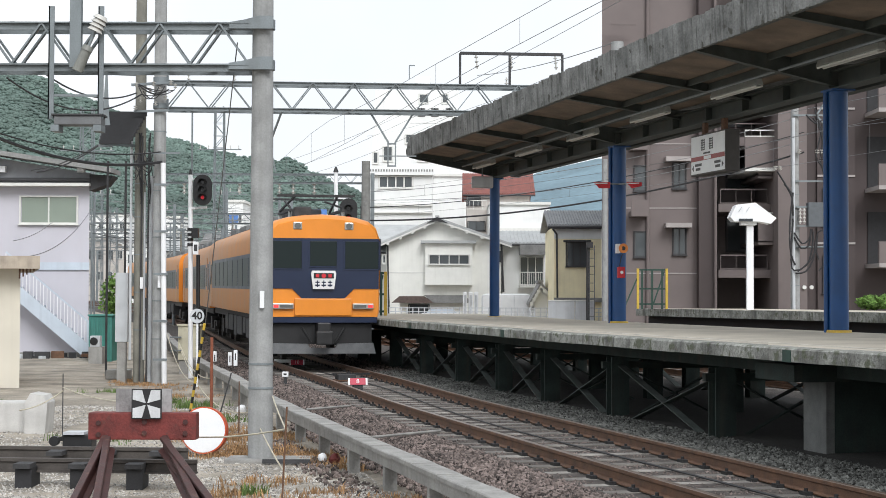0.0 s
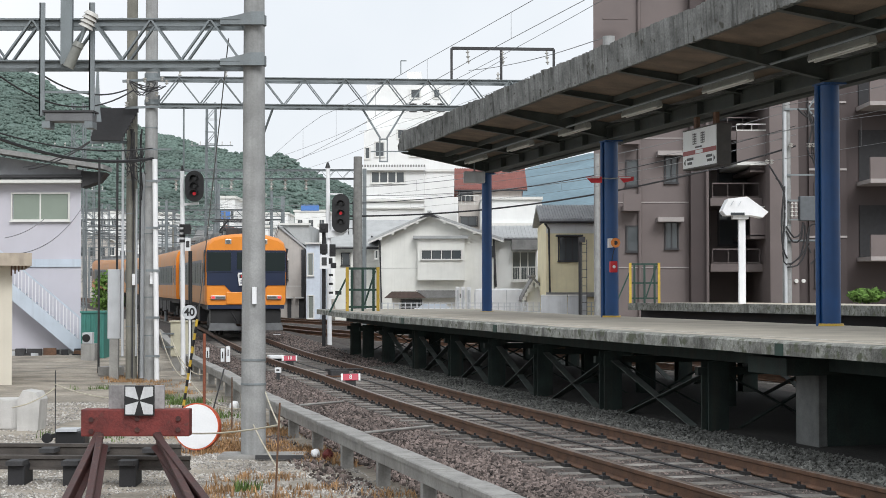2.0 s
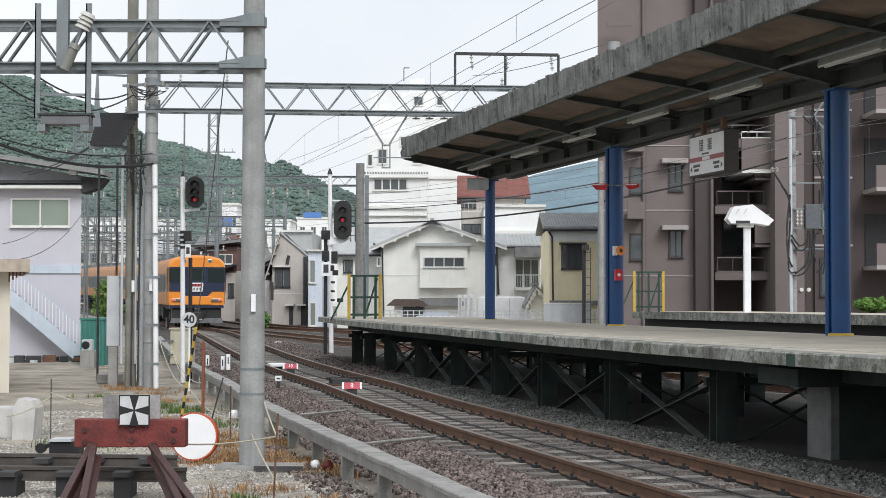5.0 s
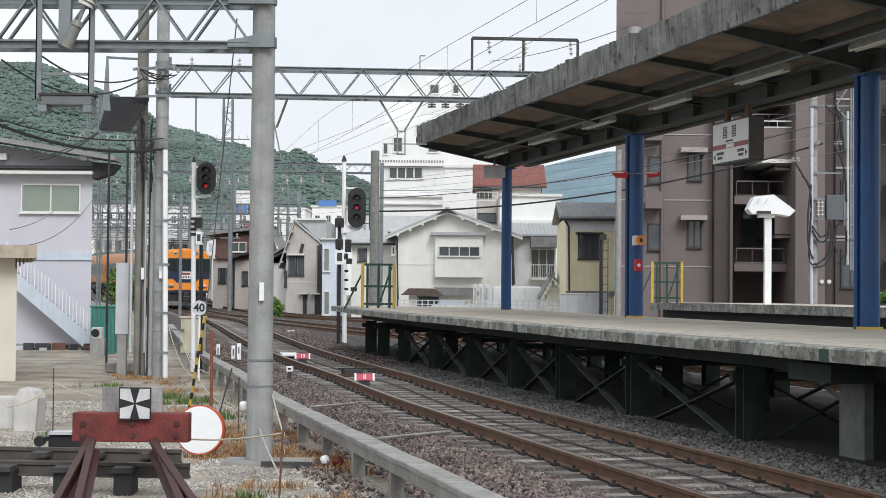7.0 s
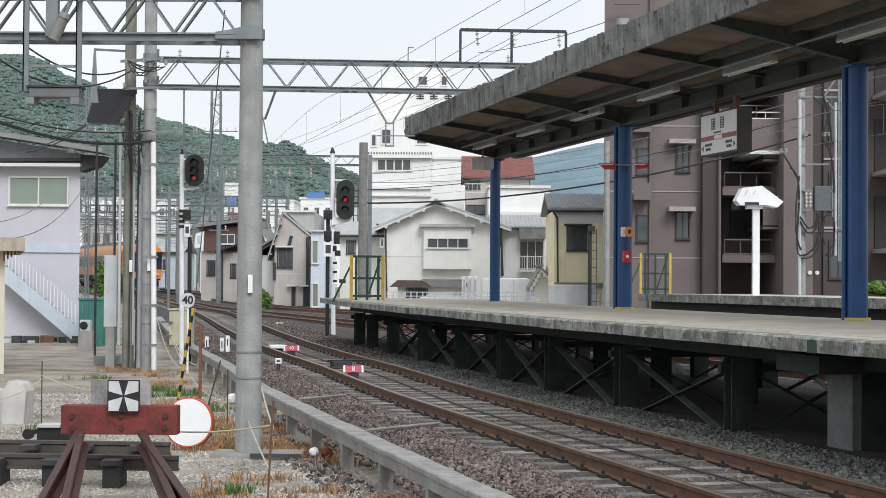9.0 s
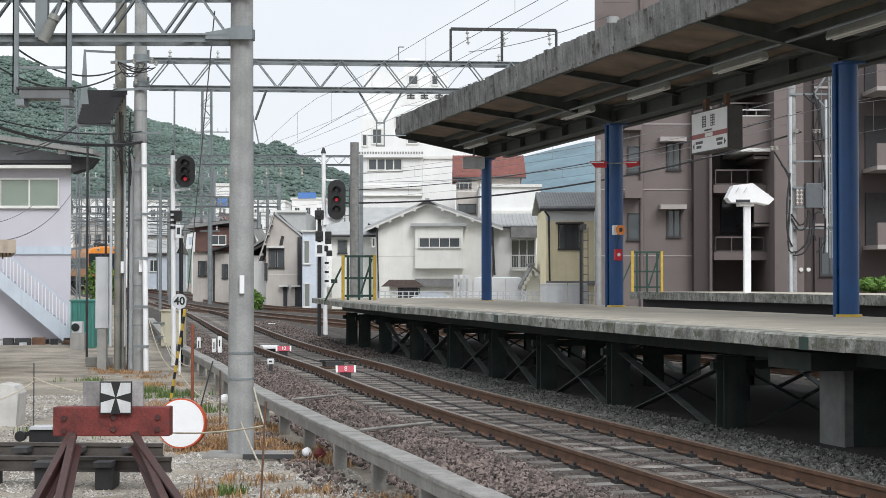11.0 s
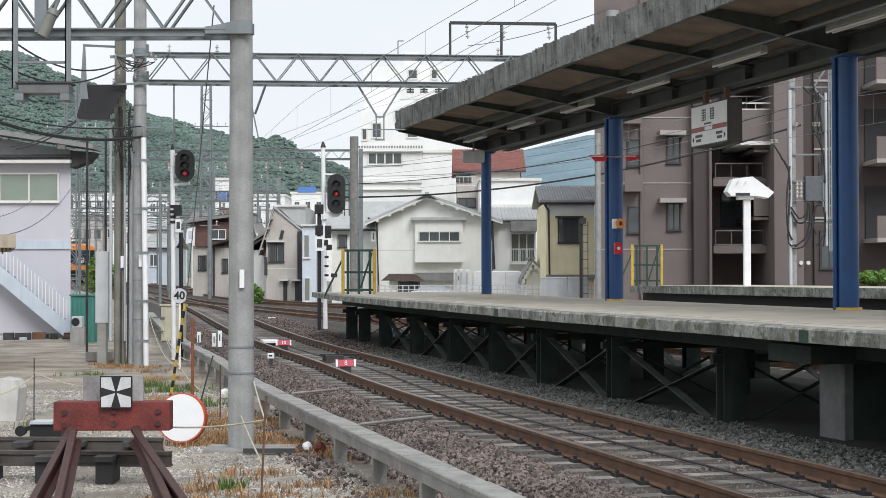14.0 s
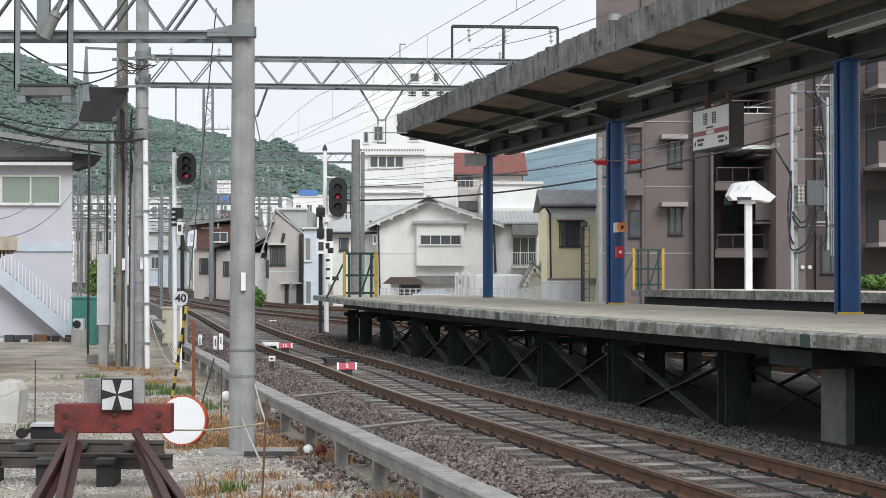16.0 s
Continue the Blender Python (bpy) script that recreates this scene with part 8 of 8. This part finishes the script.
def build_car(front):
    """A car with its coupler face at x = 0 and its length towards +x. Local z = 0 is the rail head."""
    car = thing("train_car", "orange and navy express train car" + (" with lit red tail lamps" if front else " with a band of wide windows"), "train", group="cars of the departing train")
    x0, x1 = (0.18 if front else 0.05), CAR - 0.05
    # body in bands: orange below, navy window band, orange above
    bm = B()
    rings = []
    lift = [0.0]
    for x in [x0, x0 + 0.12, x0 + 0.3] + ([x1 - 0.2, x1] if True else []):
        k = 1.0
        if front and x < x0 + 0.25:
            k = 0.955 if x == x0 else 0.985
        rings.append([bm.verts.new((x, y * k, 1.0 + (z - 1.0) * (k if z > 3.0 else 1))) for y, z in PROFILE])
    for i, (r0, r1) in enumerate(zip(rings[:-1], rings[1:])):
        for j in range(len(PROFILE) - 1):
            f = bm.faces.new((r0[j], r0[j + 1], r1[j + 1], r1[j]))
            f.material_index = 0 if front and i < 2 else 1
        bm.faces.new((r0[-1], r0[0], r1[0], r1[-1]))
    bm.faces.new(rings[0][::-1]), bm.faces.new(rings[-1])
    part("body", bm, [ORANGE, WORN_SHADED_ORANGE], car, "orange painted steel body", smooth=True)
    part("roof", prism(B(), [(-1.14, 3.475), (-0.8, 3.59), (-0.4, 3.64), (0, 3.66), (0.4, 3.64), (0.8, 3.59), (1.14, 3.475)], x0 + (0.9 if front else 0.1), x1 - 0.1, "x"), ROOF_GREY, car, "grey roof", smooth=True)
    for y in (-1, 1):
        if front:
            part("corner_panel", box(B(), x0 + 0.13, x0 + 0.62, y * 1.403 - 0.006, y * 1.403 + 0.006, 1.80, 3.05), NAVY, car, "navy panel wrapping the cab corner")
            part("corner_window", box(B(), x0 + 0.16, x0 + 0.56, y * 1.412 - 0.004, y * 1.412 + 0.004, 2.28, 2.98), CAR_GLASS, car)
        part("window_band", box(B(), x0 + (0.64 if front else 0.3), x1 - 0.3, y * 1.403 - 0.004, y * 1.403 + 0.004, 1.78, 2.72), NAVY, car, "navy band along the windows")
        n = 9
        for i in range(n):
            a = 2.6 + i * 1.72
            part("side_window", box(B(), a, a + 1.42, y * 1.408 - 0.006, y * 1.408 + 0.006, 1.86, 2.62), CAR_GLASS, car)
        for a in (1.1, CAR - 1.9):
            part("door", box(B(), a, a + 0.85, y * 1.406 - 0.006, y * 1.406 + 0.006, 1.18, 2.95), WORN_SHADED_ORANGE, car, "orange folding door")
            part("door_window", box(B(), a + 0.2, a + 0.65, y * 1.414 - 0.004, y * 1.414 + 0.004, 1.9, 2.6), CAR_GLASS, car)
    for x in (3.1, CAR - 3.1):
        wheelset(car, x)
    bm = B()
    rng = random.Random(4)
    x = 5.3
    while x < CAR - 6:
        ln = rng.uniform(0.8, 1.8)
        for y in (-1, 1):
            box(bm, x, x + ln, min(y * 0.5, y * 1.28), max(y * 0.5, y * 1.28), rng.uniform(0.35, 0.55), 0.98)
        x += ln + rng.uniform(0.1, 0.4)
    box(bm, 0.6, CAR - 0.6, -1.2, 1.2, 0.9, 1.13)
    part("underfloor_gear", bm, UNDER, car, "dark boxes of equipment under the floor")
    for x in (5.6, 9.2, 12.8, 16.4):
        part("roof_unit", box(B(), x, x + 2.2, -0.75, 0.75, 3.5, 3.8, bevel=0.06), ROOF_GREY, car, "grey roof cooling unit")
    if not front:
        part("gangway", box(B(), -0.32, 0.06, -0.55, 0.55, 1.0, 3.0, bevel=0.03), DARK, car, "black rubber gangway bellows")
        part("gangway", box(B(), CAR - 0.06, CAR + 0.3, -0.55, 0.55, 1.0, 3.0, bevel=0.03), DARK, car)
        return car
    # cab face
    f0 = x0
    navy = B()
    prism(navy, [(-1.338, 1.81), (-1.338, 3.04), (1.338, 3.04), (1.338, 1.81), (0.74, 1.81), (0.52, 1.58), (-0.52, 1.58), (-0.74, 1.81)], f0 - 0.03, f0 + 0.02, "x")
    part("navy_panel", navy, NAVY, car, "navy panel across the cab face")
    for y0, y1 in ((-1.325, -0.52), (-0.32, 0.32), (0.52, 1.325)):
        part("cab_window", box(B(), f0 - 0.045, f0 - 0.02, y0, y1, 2.3 if y0 != -0.32 else 2.36, 2.97, bevel=0.01), CAR_GLASS, car)
        fr = B()
        z0 = 2.3 if y0 != -0.32 else 2.36
        for a in ((y0 - 0.03, y1 + 0.03, z0 - 0.03, z0), (y0 - 0.03, y1 + 0.03, 2.97, 3.0), (y0 - 0.03, y0, z0, 2.97), (y1, y1 + 0.03, z0, 2.97)):
            box(fr, f0 - 0.05, f0 - 0.02, a[0], a[1], a[2], a[3])
        part("cab_window_frame", fr, NAVY, car)
    part("apron", box(B(), f0 - 0.07, f0 + 0.02, -0.68, 0.68, 1.15, 1.57, bevel=0.02), ORANGE, car, "orange lower nose panel")
    SIGNW = mat("plate_white", (0.75, 0.75, 0.74), 0.4, vary=0.03, bump=0)
    plate = part("train_plate", prism(B(), [(-0.25, 1.80), (0.25, 1.80), (0.3, 2.18), (0.27, 2.25), (-0.27, 2.25), (-0.3, 2.18)], f0 - 0.12, f0 - 0.03, "x"), SIGNW, car, "white headboard plate with red emblem and dark writing")
    bm = box(B(), f0 - 0.128, f0 - 0.121, -0.24, 0.24, 2.06, 2.19)
    part("plate_band", bm, BLACK, plate)
    bm = tube(B(), (f0 - 0.13, 0, 2.125), (f0 - 0.121, 0, 2.125), 0.055, seg=16)
    for s in (-1, 1):
        box(bm, f0 - 0.133, f0 - 0.129, s * 0.15 - 0.04, s * 0.15 + 0.04, 2.085, 2.165)
    part("plate_mark", bm, [RED], plate)
    bm = B()
    for s in (-0.15, 0, 0.15):
        box(bm, f0 - 0.126, f0 - 0.121, s - 0.055, s + 0.055, 1.87, 1.91)
        box(bm, f0 - 0.126, f0 - 0.121, s - 0.05, s + 0.05, 1.95, 1.98)
        box(bm, f0 - 0.126, f0 - 0.121, s - 0.012, s + 0.012, 1.85, 2.01)
    part("plate_writing", bm, NAVY, plate)
    for s in (-1, 1):
        hl = part("headlamp", box(B(), f0 - 0.02, f0 + 0.1, s * 0.615 - 0.11, s * 0.615 + 0.11, 3.25, 3.44, bevel=0.03), CHROME, car, "small round-cornered headlamp, unlit")
        part("lens", tube(B(), (f0 - 0.03, s * 0.615, 3.345), (f0 - 0.015, s * 0.615, 3.345), 0.075, seg=14), LENS, hl)
        tl = part("tail_lamp", box(B(), f0 - 0.09, f0 + 0.02, s * 0.955 - 0.25, s * 0.955 + 0.25, 1.31, 1.45, bevel=0.02), CHROME, car, "oblong tail lamp unit in a bright rim")
        part("lens_red", box(B(), f0 - 0.1, f0 - 0.085, s * 0.97 + (0.1 if s > 0 else -0.21), s * 0.97 + (0.21 if s > 0 else -0.1), 1.345, 1.415), LAMP_RED, tl, "lit red lamp lens")
        part("lens_dark", box(B(), f0 - 0.1, f0 - 0.085, s * 0.88 - 0.15, s * 0.88 + 0.15, 1.345, 1.415), LENS, tl)
    part("skirt", prism(B(), [(-1.3, 1.11), (1.3, 1.11), (1.3, 0.98), (-1.3, 0.98)], f0 - 0.02, f0 + 0.6, "x"), NAVY, car)
    part("snow_plough", prism(B(), [(-1.28, 0.22), (1.28, 0.22), (1.22, 0.48), (0.35, 0.46), (0.3, 0.36), (-0.3, 0.36), (-0.35, 0.46), (-1.22, 0.48)], f0 + 0.0, f0 + 0.12, "x"), SKIRT, car, "grey steel plough under the nose")
    bm = box(B(), f0 - 0.28, f0 + 0.6, -0.16, 0.16, 0.62, 0.98, bevel=0.03)
    box(bm, f0 - 0.42, f0 - 0.2, -0.2, 0.2, 0.45, 0.78, bevel=0.03)
    for y in (-0.5, 0.5):
        tube(bm, (f0 - 0.1, y, 0.85), (f0 - 0.1, y * 0.6, 0.5), 0.03, seg=8)
    part("coupler", bm, BLACK, car, "black automatic coupler")
    # folded current collector and its gear on the roof
    pan = new("pantograph")
    pan.parent = car
    tagged(pan, "dark folded current collector on the roof")
    for y in (-0.65, 0.65):
        part("base_rail", bar(B(), (1.3, y, 3.78), (4.0, y, 3.78), 0.07), UNDER, pan)
        part("arm", bar(B(), (1.5, y, 3.85), (3.8, y * 0.8, 4.12), 0.045), UNDER, pan)
        part("arm", bar(B(), (3.8, y, 3.85), (1.5, y * 0.8, 4.15), 0.045), UNDER, pan)
        for x in (1.5, 3.8):
            tagged(part("insulator", tube(B(), (x, y, 3.5), (x, y, 3.76), 0.06, 0.04, 10), CHROME, pan), "ribbed pale insulator")
    for x in (1.5, 1.8, 3.6):
        part("collector_bar", bar(B(), (x, -0.95, 4.16), (x, 0.95, 4.16), 0.05), UNDER, pan)
    part("roof_box", box(B(), 4.3, 5.2, -0.5, 0.5, 3.6, 3.95, bevel=0.04), UNDER, pan)
    part("horn_box", box(B(), 0.9, 1.25, 0.2, 0.6, 3.55, 3.85, bevel=0.04), UNDER, pan)
    bm = box(B(), f0 + 0.15, f0 + 0.8, -1.2, 1.2, 0.45, 0.95)
    part("brake_gear", bm, BLACK, car)
    return car


def widen(ob, k):
    """Brings the body shell and its fittings to the full loading gauge."""
    for c in ob.children:
        if c.name.startswith("bogie"):
            continue
        m = c.matrix_basis.copy()
        m.translation.y *= k
        c.matrix_basis = m
        if c.type == "MESH" and not c.data.get("wide"):
            for v in c.data.vertices:
                v.co.y *= k
            c.data["wide"] = 1
        widen(c, k)


LAST = build_car(True)
widen(LAST, 1.03)
CARS = [LAST]
first = build_car(False)
widen(first, 1.03)
CARS.append(first)
for _ in range(2):
    CARS.append(copy_thing(first, Matrix.Identity(4)))

# where the train's rear face stands, in metres north, by the second
REAR = [(0, 38.2), (1.0, 47.6), (2.0, 56.2), (3.0, 64.8), (4.2, 75.2), (6.4, 91.6), (8.0, 107.2), (9, 118.3), (11.4, 136.0), (13, 147.3), (14.5, 160.0), (16, 173)]


def rear_at(t):
    ts, ys = zip(*REAR)
    y = float(np.interp(t, ts, ys))
    return MAIN.where(y)


def car_pose(s):
    a, b = MAIN.at(s + 3.1), MAIN.at(s + CAR - 3.1)
    d = b - a
    h = d.normalized()
    o = a - h * 3.1 + Vector((h.y, -h.x, 0)) * 0.11
    return pose(o.x, o.y, o.z + 0.10 * max(0.0, min(1.0, (62 - o.y) / 24)), 0, -math.degrees(math.asin(h.z)), math.degrees(math.atan2(h.y, h.x)))


def motions():
    for i, car in enumerate(CARS):
        walk(car, [(t / 2, car_pose(rear_at(t / 2) + i * (CAR + GAP))) for t in range(33)])


motions()
